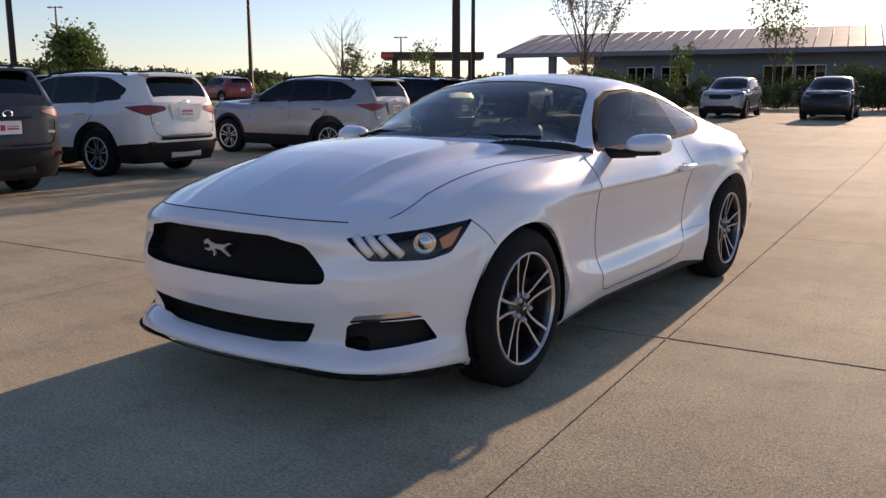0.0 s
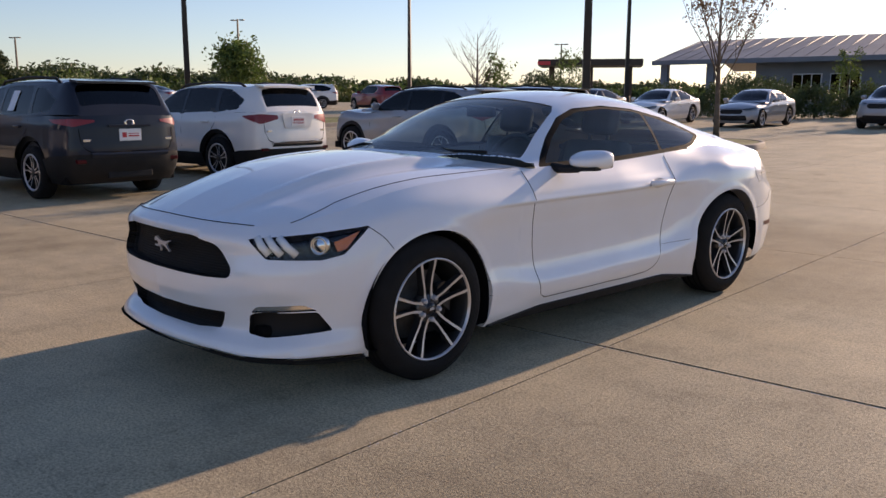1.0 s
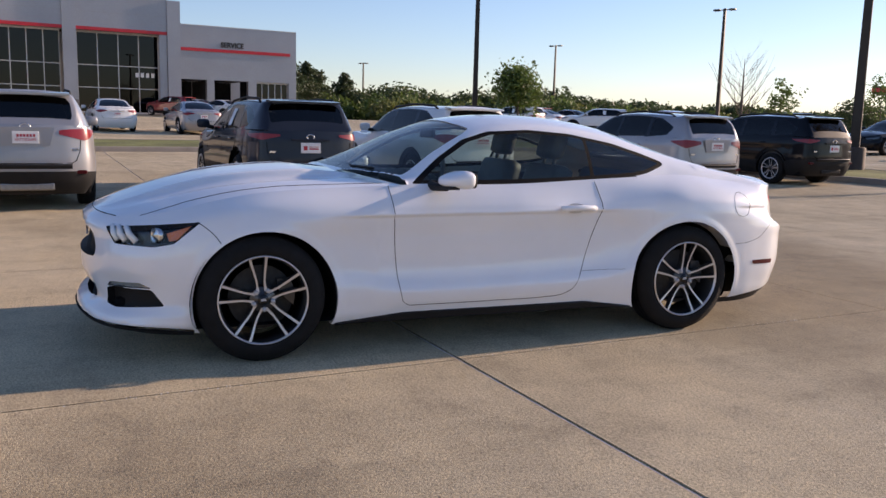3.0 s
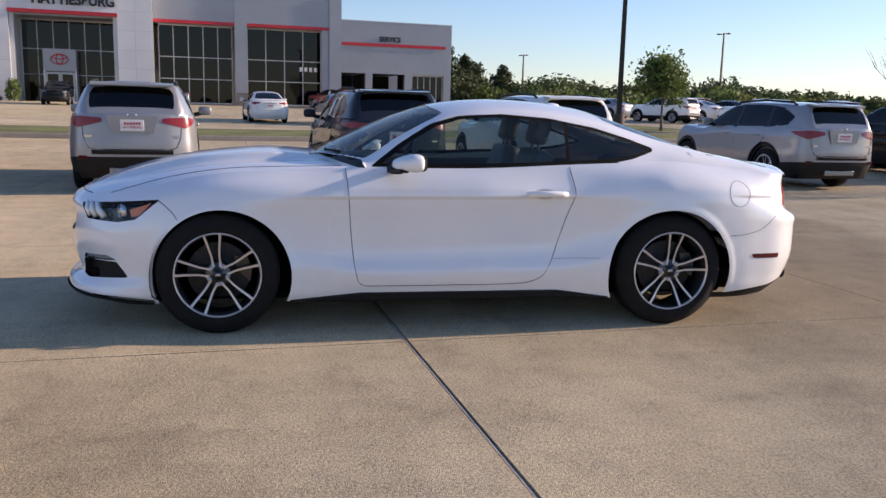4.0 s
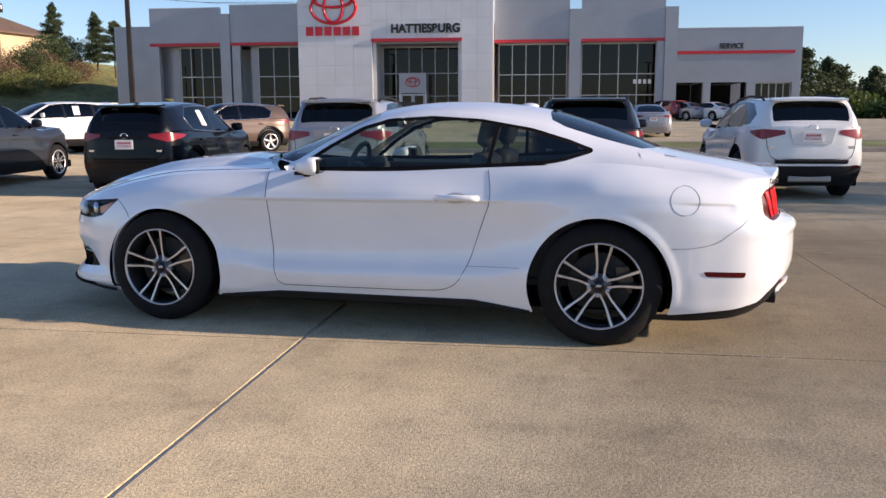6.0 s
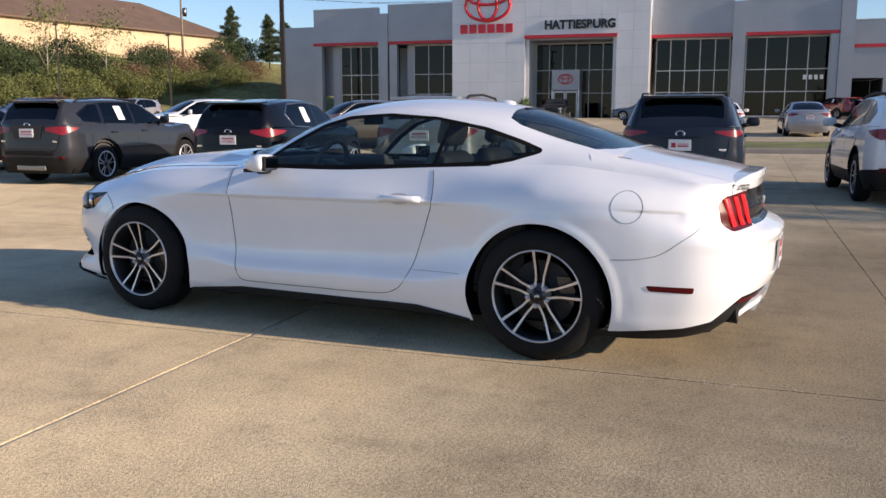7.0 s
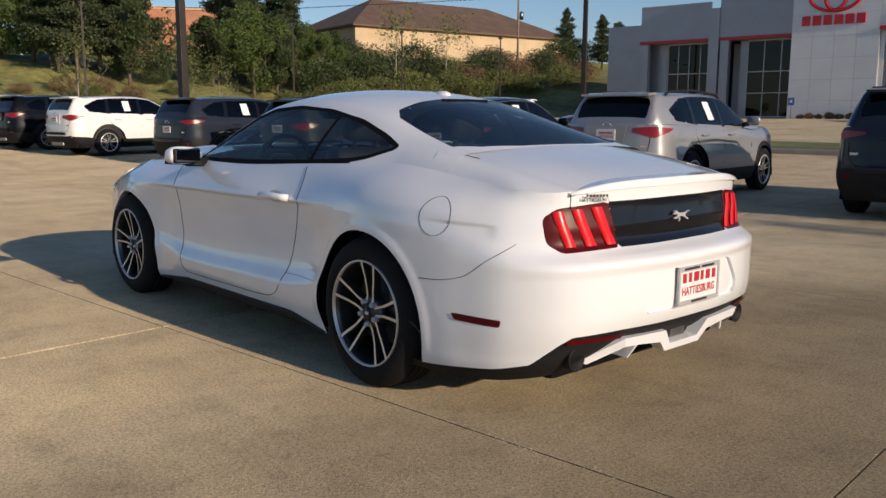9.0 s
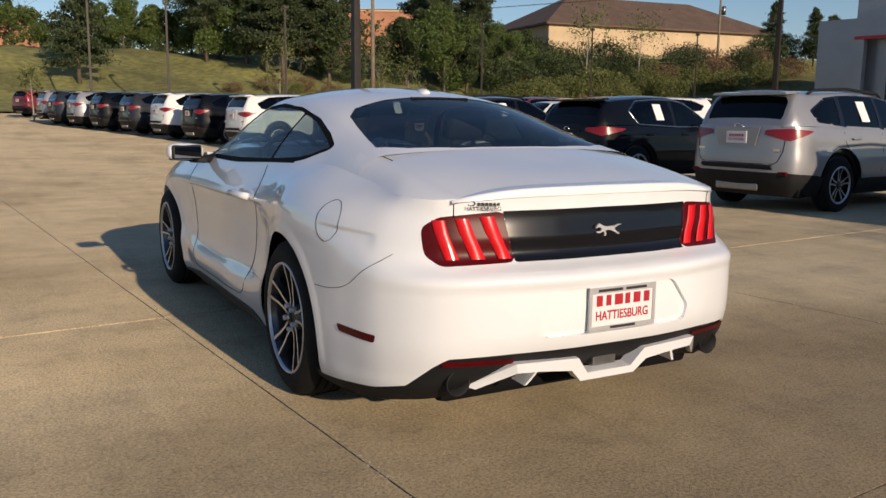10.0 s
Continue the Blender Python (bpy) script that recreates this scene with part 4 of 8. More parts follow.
    # spoiler
    rows = []
    for x in np.linspace(0, 0.625, 24):
        b = sh(rw(max(x, 0.001)))
        t = x / 0.625
        h = 0.019 * (1 - t ** 4) - 0.008 * t ** 8
        e = 0.001 * (1 - t ** 4)
        rows.append([(x, b[1] - 0.16, b[2] + 0.014 - 0.02 * t ** 4), (x, b[1] - 0.09, b[2] + 0.016 + h * 0.30 - 0.02 * t ** 4), (x, b[1] - 0.015, b[2] + h * 0.85), (x, b[1] + e, b[2] + h), (x, b[1] + e + 0.002, b[2] + h - 0.012), (x, b[1] + 0.004, b[2] - 0.014)])
    v = [p for r in rows for p in r]
    f = [(i * 6 + j, i * 6 + j + 1, i * 6 + 7 + j, i * 6 + 6 + j) for i in range(23) for j in range(5)]
    v2, f2 = join((v, [q[::-1] for q in f]), ([(-x, y, z) for x, y, z in v], f))
    mesh_object("spoiler", v2, f2, WHITE, car, "white boot lip spoiler")
    # dealer badge: small symbol, bars and the town's name
    c = Vector(lift(rw(0.545), .909, 0.008))
    place = Matrix.Translation(c) @ pose(0, 0, 0, 90, 0, 180 - 24)
    bars = [slab([(a, 0.002, 0), (a + 0.010, 0.002, 0), (a + 0.010, 0.013, 0), (a, 0.013, 0)], 0.0012, (0, 0, 1)) for a in (-0.020, -0.006, 0.008, 0.022, 0.036, 0.050)]
    v, f = join(*bars)
    badge = mesh_object("dealer_badge", [place @ Vector(p) for p in v], f, INK_DARK, car, "small dark dealer badge", False)
    text_mesh("lettering", "HATTIESBURG", 0.0205, place @ pose(0, -0.009, 0.001), INK_DARK, badge, 0.0008)
    v, f = lathe([(0, 0.012), (0.001, 0.012), (0.001, 0.008), (0, 0.008)], 20, "z")
    mesh_object("symbol", [place @ Vector((x * 1.3 - 0.042, y * 0.8 + 0.010, z)) for x, y, z in v], f, INK_DARK, badge)
    # plate with frame
    py = lift(rw(0.001), .53, 0)[1] - 0.006
    plate = box("licence_plate", (-0.150, py, 0.455), (0.150, py + 0.004, 0.605), PLATE_W, car, 0.0, "white dealer plate with red lettering in a chrome frame")
    for lo, hi in (((-0.158, py - 0.002, 0.588), (0.158, py + 0.009, 0.612)), ((-0.158, py - 0.002, 0.448), (0.158, py + 0.009, 0.466)), ((-0.158, py - 0.002, 0.4662), (-0.145, py + 0.009, 0.5878)), ((0.145, py - 0.002, 0.4662), (0.158, py + 0.009, 0.5878))):
        box("plate_frame", lo, hi, SATIN, plate, 0.002, "silver plate frame")
    for x0, w in ((-.13, .035), (-.085, .04), (-.035, .03), (.0, .045), (.055, .03), (.095, .035)):
        box("ink_bar", (x0, py + 0.0042, 0.540), (x0 + w - 0.007, py + 0.0052, 0.580), INK_RED, plate)
    text_mesh("lettering", "HATTIESBURG", 0.048, pose(0, py + 0.0045, 0.502, 90, 0, 180), INK_RED, plate, 0.0006, squeeze=0.82, bold=0.02)
    for x0, w, z0 in ((-.11, .10, .594), (.005, .115, .594), (-.06, .12, .453)):
        box("ink_bar", (x0, py + 0.0092, z0), (x0 + w, py + 0.0098, z0 + 0.010), INK_DARK, plate)
    # emblems: plain silver shapes
    def pony(y, z, s, face, name, parent):
        out = [(-.086, .018), (-.072, .033), (-.060, .038), (-.040, .026), (-.005, .018), (.028, .021), (.040, .019), (.066, .029), (.090, .027), (.062, .020), (.045, .010), (.042, .002),
               (.060, -.012), (.080, -.022), (.070, -.027), (.045, -.014), (.022, -.004), (.0, .0), (-.022, -.002), (-.012, -.020), (-.020, -.033), (-.027, -.031), (-.024, -.018), (-.034, -.006),
               (-.056, -.015), (-.080, -.011), (-.080, -.004), (-.057, -.006), (-.044, .005), (-.050, .013), (-.064, .018), (-.080, .012)]
        v, f = slab([(face * -x * s, y, z + q * s) for x, q in out], 0.008, (0, face, 0))
        mesh_object(name, v, f, SATIN, parent, "silver running-animal shape", False)
    pony(-0.875, 0.640, 0.95, -1, "front_emblem", car)
    pony(lift(rw(0.001), .80)[1] - 0.003, 0.805, 0.70, 1, "rear_emblem", car)
    # exhausts, diffuser
    for s in SIDES:
        v, f = lathe([(3.40, 0.042), (3.66, 0.046), (3.675, 0.049), (3.675, 0.043), (3.58, 0.040), (3.48, 0.0)], 24, "y")
        mesh_object("exhaust_tip", [(x + s * 0.615, y, z + 0.278) for x, y, z in v], f, PLASTIC, car, "black exhaust tip")
        rows = [[both(lift(rw(x), z, 0.004), s) for z in (.347, .368)] for x in np.linspace(0.44, 0.69, 8)]
        v = [p for r in rows for p in r]
        mesh_object("rear_reflector", v, [(2 * i, 2 * i + 1, 2 * i + 3, 2 * i + 2) for i in range(7)], TAIL_DARK, car, "dark red reflector strip")
    up = [(-.57, .250), (-.43, .350), (-.16, .340), (-.105, .272), (.105, .272), (.16, .340), (.43, .350), (.57, .250)]
    lw = [(.535, .240), (.42, .312), (.32, .306), (.18, .290), (.13, .240), (-.13, .240), (-.18, .290), (-.32, .306), (-.42, .312), (-.535, .240)]
    trim = []
    for k in range(len(up) - 1):
        (x0, z0), (x1, z1) = up[k], up[k + 1]
        lows = {0: [(-.42, .312), (-.535, .240)], 1: [(-.18, .290), (-.32, .306), (-.42, .312)], 2: [(-.13, .240), (-.18, .290)], 3: [(.13, .240), (-.13, .240)],
                4: [(.18, .290), (.13, .240)], 5: [(.42, .312), (.32, .306), (.18, .290)], 6: [(.535, .240), (.42, .312)]}[k]
        bow = lambda x, z: (x, 3.785 - 0.08 * x * x - 0.7 * max(abs(x) - 0.43, 0) + 0.25 * (z - 0.35), z)
        trim.append(slab([bow(x0, z0), bow(x1, z1)] + [bow(x, z) for x, z in lows], 0.06, (0, -1, 0.1)))
    v, f = join(*trim)
    mesh_object("diffuser", v, f, WHITE, car, "white rear diffuser trim", False)
    box("reversing_lamp", (-0.055, 3.69, 0.282), (0.055, 3.735, 0.335), STEEL, car, 0.005, "clear reversing lamp")
    for s in SIDES:
        for x in (0.315,):
            v, f = slab([(s * x, 3.70, .335), (s * x, 3.765, .325), (s * (x + .045), 3.735, .252), (s * (x + .045), 3.65, .256)], 0.012, (1, 0, 0))
            mesh_object("diffuser_fin", v, f, WHITE, car, "", False)
    # roof fin, brake light, wipers, cowl
    bm = bmesh.new()
    bmesh.ops.create_uvsphere(bm, u_segments=16, v_segments=10, radius=1)
    for v in bm.verts:
        v.co = (0.030 * v.co.x, 2.20 + 0.06 * v.co.y, 1.338 + 0.022 * max(v.co.z, -0.2))
    part("antenna", bm, WHITE, car, "", True)
    box("high_brake_light", (-0.16, 2.37, 1.300), (0.16, 2.395, 1.312), GLOSSBLACK, car, 0.003)
    v, f = slab([(-0.74, .79, .915), (-0.4, .57, .945), (0, .50, .955), (0.4, .57, .945), (0.74, .79, .915), (0.66, .87, .922), (0.38, .67, .952), (0, .61, .961), (-0.38, .67, .952), (-0.66, .87, .922)], 0.012, (0, 0, 1))
    mesh_object("cowl_panel", v, f, PLASTIC, car, "black cowl panel", False)
    for x0 in (0.10, -0.50):
        pts = [(x0, .56, 1.012), (x0 + 0.08, .64, 1.045), (x0 + 0.30, .62, 1.036), (x0 + 0.48, .70, 1.034)]
        v, f = tube(pts, 0.008, 6)
        mesh_object("wiper", v, f, PLASTIC, car)
    # under-body and wheel housings
    bm = bmesh.new()
    add_box(bm, (-0.62, -0.74, 0.16), (0.62, 3.55, 0.34), 0.03)
    add_box(bm, (-0.86, 0.46, 0.17), (0.86, 2.24, 0.30), 0.02)
    part("underbody", bm, GAP, car, "black underbody")
    for cy in (0.015, 2.70):
        for s in SIDES:
            v, f = lathe([(s * 0.60, 0.0), (s * 0.60, 0.40), (s * 0.885, 0.392)], 48)
            mesh_object("wheel_housing", [(x, y + cy, max(z, -0.12) + 0.325) for x, y, z in v], f, GAP, car)
    # wheels
    for y, x in ((0.0, 0.80), (2.72, 0.825)):
        for s in SIDES:
            coupe_wheel(car, pose(s * x, y, 0.345, 0, 0, 0 if s > 0 else 180), 7.0 if y == 0 else -6.0)
    # cabin
    bm = bmesh.new()
    add_box(bm, (-0.76, 0.62, 0.80), (0.76, 1.02, 0.945), 0.05)
    add_box(bm, (-0.62, 0.80, 0.90), (-0.05, 1.04, 0.985), 0.04)
    add_box(bm, (0.12, 0.86, 0.90), (0.66, 1.04, 1.01), 0.05)
    add_box(bm, (-0.14, 0.95, 0.35), (0.14, 2.1, 0.66), 0.04)
    part("dashboard", bm, CABIN, car, "black dashboard", True)
    box("cabin_floor", (-0.78, 0.60, 0.305), (0.78, 3.0, 0.345), CABIN, car, 0.01)
    for s in SIDES:
        box("door_card", (s * 0.755 - 0.03, 0.80, 0.35), (s * 0.755 + 0.03, 2.60, 0.935), CABIN, car, 0.02)
        seat(car, s * 0.37, 1.56, 0.38)
    bm = bmesh.new()
    add_box(bm, (-0.60, 2.25, 0.42), (0.60, 2.70, 0.62), 0.05)
    add_box(bm, (-0.60, -0.07, 0.0), (0.60, 0.07, 0.50), 0.05, pose(0, 2.68, 0.52, -24))
    add_box(bm, (-0.62, 2.80, 0.93), (0.62, 3.08, 0.965), 0.01)
    part("rear_seat", bm, LEATHER, car, "black leather rear seat", True)
    v, f = [], []
    ringp = [(0.37 + 0.185 * math.cos(a), 1.13 + 0.06 * math.sin(a), 0.93 + 0.175 * math.sin(a)) for a in np.linspace(0, 2 * math.pi, 33)]
    v, f = tube(ringp, 0.016, 8)
    wheel = mesh_object("steering_wheel", v, f, LEATHER, car, "black steering wheel")
    bm = bmesh.new()
    add_box(bm, (-0.07, -0.03, -0.06), (0.07, 0.03, 0.06), 0.02, pose(0.37, 1.12, 0.93, -18))
    add_box(bm, (-0.17, -0.012, -0.02), (0.17, 0.012, 0.02), 0.008, pose(0.37, 1.125, 0.94, -18))
    part("wheel_boss", bm, LEATHER, wheel, "", True)
    bm = bmesh.new()
    add_box(bm, (-0.12, 1.24, 1.205), (0.12, 1.265, 1.265), 0.012)
    part("inside_mirror", bm, PLASTIC, car)


# ---------------------------------------------------------------- parked vehicles
def vehicle(name, m, material, label, spec, category="car", group="parked vehicles", rails=None, sticker=0, plate=""):
    """A parked car, sport utility or saloon built from its outline, profiles and cabin."""
    car = empty(name, m, label, category, group)
    L0, L1, W, zh = spec["front"], spec["rear"], spec["half"], spec["belt"]
    cut = spec["cladding"]
    wb, R = spec["base"], spec["tyre"]
    o = [(0, -L0), (0.35 * W, -L0 + 0.03), (0.62 * W, -L0 + 0.12), (0.80 * W, -L0 + 0.25), (0.92 * W, -L0 + 0.45), (0.97 * W, -0.15), (0.99 * W, 0.2), (W, 0.9), (W, 1.8), (W, wb - 0.1),
         (0.985 * W, wb + 0.35), (0.94 * W, L1 - 0.30), (0.84 * W, L1 - 0.12), (0.62 * W, L1 - 0.03), (0.35 * W, L1), (0, L1 + 0.01)]
    hn, hc, zt = spec["nose"], spec["cowl"], spec["tail"]
    lo = spec["low"]
    tb = 0.045 if spec["wing"] else 0.10  # how far the tail leans in at its top
    row = lambda top, a, b, low=lo: [(low, 0.06 + a * 0.3), (low + 0.13 * (top - low), 0.02 + a * 0.15), (low + 0.30 * (top - low), 0.005), (low + 0.46 * (top - low), 0.0),
                                     (low + 0.70 * (top - low), 0.005 + b * 0.2), (low + 0.88 * (top - low), 0.01 + b * 0.35), (top, b)]
    st = [(("f", 0.0), row(hn, 0.2, 0.10)), (("f", 0.62 * W), row(hn - 0.02, 0.2, 0.10)), (("y", -0.35), row(hn + 0.07, 0.1, 0.13)), (("y", 0.35), row(hc - 0.09, 0.1, 0.10)),
          (("y", 1.0), row(zh, 0.1, 0.06)), (("y", wb - 0.3), row(zh + 0.03, 0.1, 0.06)), (("y", wb + 0.3), row(zh + 0.05, 0.1, 0.07)), (("r", 0.84 * W), row(zt, 0.2, tb)), (("r", 0.5 * W), row(zt + 0.01, 0.25, tb)), (("r", 0.0), row(zt + 0.015, 0.25, tb))]
    skin = Skin(o, st)
    U, lift = skin.at, skin.point
    g = skin.grid(190, 26)
    for cy in (0.0, wb):
        g.cut("cladding_arch", circle_poly(U("y", cy), R, R + 0.13, 48), lift)
    if cut:
        z = lo + cut
        u0, u1 = skin.s[0], skin.s[-1]
        g.cut("cladding", [(u0 - 1, 0.0), (u1 + 1, 0.0), (u1 + 1, z + 0.09), (U("r", 0.75 * W), z + 0.09), (U("y", wb + 0.55), z + 0.06), (U("y", wb + 0.3), z), (U("y", -0.4), z), (U("f", 0.6 * W), z + 0.08), (u0 - 1, z + 0.08)], lift, hold_first=True)
    for cy in (0.0, wb):
        g.cut("arch", circle_poly(U("y", cy), R, R + 0.055, 48), lift)
    tl = spec["tail_lamp"]
    g.cut("tail_lamp", rounded([(U("y", L1 - tl[4]), tl[1]), (U("r", 0.80 * W), tl[3]), (U("r", tl[0]), tl[3] - 0.02), (U("r", tl[0] - 0.02), tl[2] + 0.085), (U("r", 0.80 * W), tl[2]), (U("y", L1 - tl[4] + 0.1), tl[1] - 0.04)], 0.02), lift)
    hl = hn - 0.03
    g.cut("headlamp", rounded([(U("f", 0.50 * W), hl - 0.02), (U("f", 0.60 * W), hl - 0.10), (U("y", -L0 + 0.42), hl - 0.06), (U("y", -L0 + 0.62), hl + 0.045), (U("y", -L0 + 0.40), hl + 0.03)], 0.012), lift)
    g.cut("grille", rounded([(skin.s[0] - 1, hl - 0.03), (U("f", 0.46 * W), hl - 0.03), (U("f", 0.50 * W), hl - 0.12), (U("f", 0.40 * W), hl - 0.20), (skin.s[0] - 1, hl - 0.20)], 0.01), lift, hold_first=True)
    g.cut("lower_grille", rounded([(skin.s[0] - 1, lo + 0.27), (U("f", 0.60 * W), lo + 0.29), (U("f", 0.66 * W), lo + 0.10), (skin.s[0] - 1, lo + 0.08)], 0.02), lift, hold_first=True)
    # doors
    zb = lo + max(cut - 0.02, 0.10)
    dlines = spec["doors"]
    g.mesh("body", material, car, [""], mirror="join")
    arch_ma = PLASTIC if spec["arch_black"] else material
    g.mesh("arch_trim", arch_ma, car, ["cladding_arch"])
    if cut:
        g.mesh("cladding", PLASTIC if spec["clad_black"] else material, car, ["cladding"], "black lower cladding" if spec["clad_black"] else "", mirror="join")
    g.mesh("tail_lamp", TAIL_RED, car, ["tail_lamp"], "red tail lamp", push=0.006)
    g.mesh("headlamp", LENS, car, ["headlamp"], "clear headlamp", push=0.003)
    g.mesh("lamp_housing", STEEL, car, ["headlamp"], push=-0.03)
    g.mesh("grille", PLASTIC, car, ["grille"], "black grille", push=-0.015, mirror="join")
    g.mesh("lower_grille", PLASTIC, car, ["lower_grille"], "black lower grille", push=-0.015, mirror="join")
    rim_only(g, "arch", 0.06, PLASTIC, car, True)
    for cy in (0.0, wb):
        for s in SIDES:
            v, f = lathe([(s * (W - 0.36), 0.0), (s * (W - 0.36), R + 0.07), (s * (W - 0.05), R + 0.06)], 36)
            mesh_object("wheel_housing", [(x, y + cy, max(z, -0.10) + R) for x, y, z in v], f, GAP, car)
    for s in SIDES:
        for ys in dlines:
            v, f = tube([tuple(np.array(lift(U("y", y), z)) * (s, 1, 1)) for y, z in ys], 0.004, 5)
            mesh_object("shut_line", v, f, GAP, car)
        for y in spec["handles"]:
            v, f = tube([tuple(np.array(lift(U("y", y + d), zh - 0.10, 0.008 + (0.022 if abs(d) < 0.09 else 0))) * (s, 1, 1)) for d in (-0.10, -0.07, 0.07, 0.10)], 0.014, 6)
            mesh_object("door_handle", v, f, CHROME if spec["chrome"] else material, car)
    # bonnet
    sh = lambda u: skin.point(u, skin.top(u)[0])
    u0, uf, ul = skin.s[0], U("f", 0.62 * W), U("y", spec["screen"] + 0.25)
    end = sh(ul)
    ys = spec["screen"]
    cowl = lambda k: np.array((end[0] * k, ys + (end[1] - ys) * k ** 2, hc + (end[2] - hc) * k ** 2))
    nose = sh(u0)
    cc = lambda t: np.array((0, nose[1] + (ys - nose[1]) * t, nose[2] + (hc - nose[2]) * (1 - (1 - t) ** 1.9)))
    hood = coons(lambda k: sh(u0 + (uf - u0) * k), cowl, cc, lambda t: sh(uf + (ul - uf) * t), 22, 16)
    tt, kk = np.linspace(0, 1, 22)[:, None], np.linspace(0, 1, 16)[None]
    hood[..., 2] += 0.03 * np.sin(np.pi * tt) * (1 - kk ** 2)
    Grid(hood, hood[..., :2].copy()).mesh("bonnet", material, car, [""], mirror="join", flip=True)
    # cabin
    house = House(spec["centre"], spec["rail"], [(a, b - 0.0, c) for a, b, c in spec["waist"]], crown=3.0, bulge=0.015, soft=2)
    y0, y1 = spec["centre"][0][0], spec["centre"][-1][0]
    hg = house.grid(y0, y1, 110)
    aa = np.linspace(0, 1, 49)
    sidem = np.repeat(((aa[:-1] + aa[1:]) / 2 > 0.58)[None], 109, 0)
    topm = np.repeat(((aa[:-1] + aa[1:]) / 2 < 0.64)[None], 109, 0)
    yz = hg.x[..., 1:].copy()
    hg.cut("surround", rounded(spec["surround"], 0.03), house.side, q=yz, mask=sidem)
    for k, poly in enumerate(spec["side_glass"]):
        hg.cut("side_window", rounded(poly, 0.03), house.side, q=yz, mask=sidem)
    xy = hg.x[..., :2].copy()
    hg.cut("windscreen", spec["windscreen"], house.roof, q=xy, mask=topm)
    hg.cut("rear_window", spec["rear_glass"], house.roof, q=xy, mask=topm)
    hg.names = [n if n else "" for n in hg.names]
    hg.mesh("roof", material, car, [""], mirror="join", flip=True)
    hg.mesh("window_surround", GLOSSBLACK, car, ["surround"], "black window surround", push=-0.002, flip=True)
    edge = [house.side(y, z + 0.004) + (0.004, 0, 0) for y, z in rounded(spec["surround"], 0.03)]
    if spec["trim"]:
        for s in SIDES:
            v, f = tube([tuple(p * (s, 1, 1)) for p in edge + edge[:1]], 0.009, 5, caps=False)
            mesh_object("window_trim", v, f, CHROME, car, "thin bright window trim")
    ids = [i for i, n in enumerate(hg.names) if n == "side_window"]
    for i in ids:
        hg.names[i] = "side_%d" % i
        hg.mesh("side_window", PRIVACY, car, ["side_%d" % i], "dark tinted side window", push=-0.006, flip=True)
    hg.mesh("windscreen", PRIVACY, car, ["windscreen"], "dark windscreen", push=-0.006, mirror="join", flip=True)
    hg.mesh("rear_window", PRIVACY, car, ["rear_window"], "dark rear window", push=-0.006, mirror="join", flip=True)
    # the tail above the bumper, between cabin and outline
    xe, ze = house.section(y1)
    ut = skin.s[-1]
    ub = U("y", min(y1, L1 - 0.30))
    a0 = 26
    backx = lambda k: np.array((np.interp(k, np.linspace(0, 1, 49), xe[0]), y1, np.interp(k, np.linspace(0, 1, 49), ze[0])))
    lid = coons(backx, lambda k: sh(ut + (ub - ut) * k), lambda t: backx(0) + (sh(ut) - backx(0)) * t, lambda t: backx(1) + (sh(ub) - backx(1)) * t, 10, 30)
    Grid(lid, lid[..., :2].copy()).mesh("tail_top", material, car, [""], mirror="join", flip=True)
    # wheels, mirrors, plate, rails, seats
    for y in (0.0, wb):
        for s in SIDES:
            road_wheel(car, pose(s * (W - 0.125), y, R, 0, 0, (0 if s > 0 else 180)), R, 0.225, spec["spokes"], ALLOY, R - 0.12, spec["twin"])
    for s in SIDES:
        bm = bmesh.new()
        bmesh.ops.create_uvsphere(bm, u_segments=14, v_segments=8, radius=1.0)
        for v in bm.verts:
            x, y, z = v.co
            x, z = math.copysign(abs(x) ** 0.6, x), math.copysign(abs(z) ** 0.6, z)
            v.co = (s * (W + 0.12 + 0.11 * x), ys + 0.62 + 0.07 * (y if y < 0 else y * 0.4), zh + 0.11 + 0.075 * z)
        mir = part("door_mirror", bm, material, car, "", True)
        v, f = tube([(s * (W - 0.06), ys + 0.60, zh + 0.04), (s * (W + 0.06), ys + 0.61, zh + 0.07)], 0.035, 8)
        mesh_object("mirror_arm", v, f, PLASTIC, mir)
    zp = spec["plate_z"]
    yp = lift(U("r", 0.001), zp)[1]
    if spec["recess"]:
        v, f = slab([(-0.34, yp + 0.004, zp + 0.13), (0.34, yp + 0.004, zp + 0.13), (0.28, yp + 0.004, zp - 0.11), (-0.28, yp + 0.004, zp - 0.11)], 0.012, (0, 1, 0))
        mesh_object("plate_garnish", v, f, material, car, "", False)
        yp += 0.014
    pl = box("licence_plate", (-0.155, yp, zp - 0.078), (0.155, yp + 0.012, zp + 0.078), PLATE_W, car, 0.004, "white dealer plate with red lettering")
    if plate == "red":
        for a in range(6):
            box("ink_bar", (-0.112 + 0.038 * a, yp + 0.0123, zp + 0.006), (-0.112 + 0.038 * a + 0.026, yp + 0.0135, zp + 0.042), INK_RED, pl)
        text_mesh("lettering", "HATTIESBURG", 0.046, pose(0, yp + 0.0125, zp - 0.028, 90, 0, 180), INK_RED, pl, 0.0006, squeeze=0.84, bold=0.01)
    elif plate == "symbol":
        box("ink_bar", (0.055, yp + 0.0123, zp - 0.035), (0.115, yp + 0.014, zp + 0.03), INK_RED, pl)
        box("ink_bar", (-0.12, yp + 0.0123, zp - 0.025), (0.03, yp + 0.014, zp - 0.005), INK_RED, pl)
        box("ink_bar", (-0.12, yp + 0.0123, zp + 0.01), (0.03, yp + 0.014, zp + 0.02), INK_RED, pl)
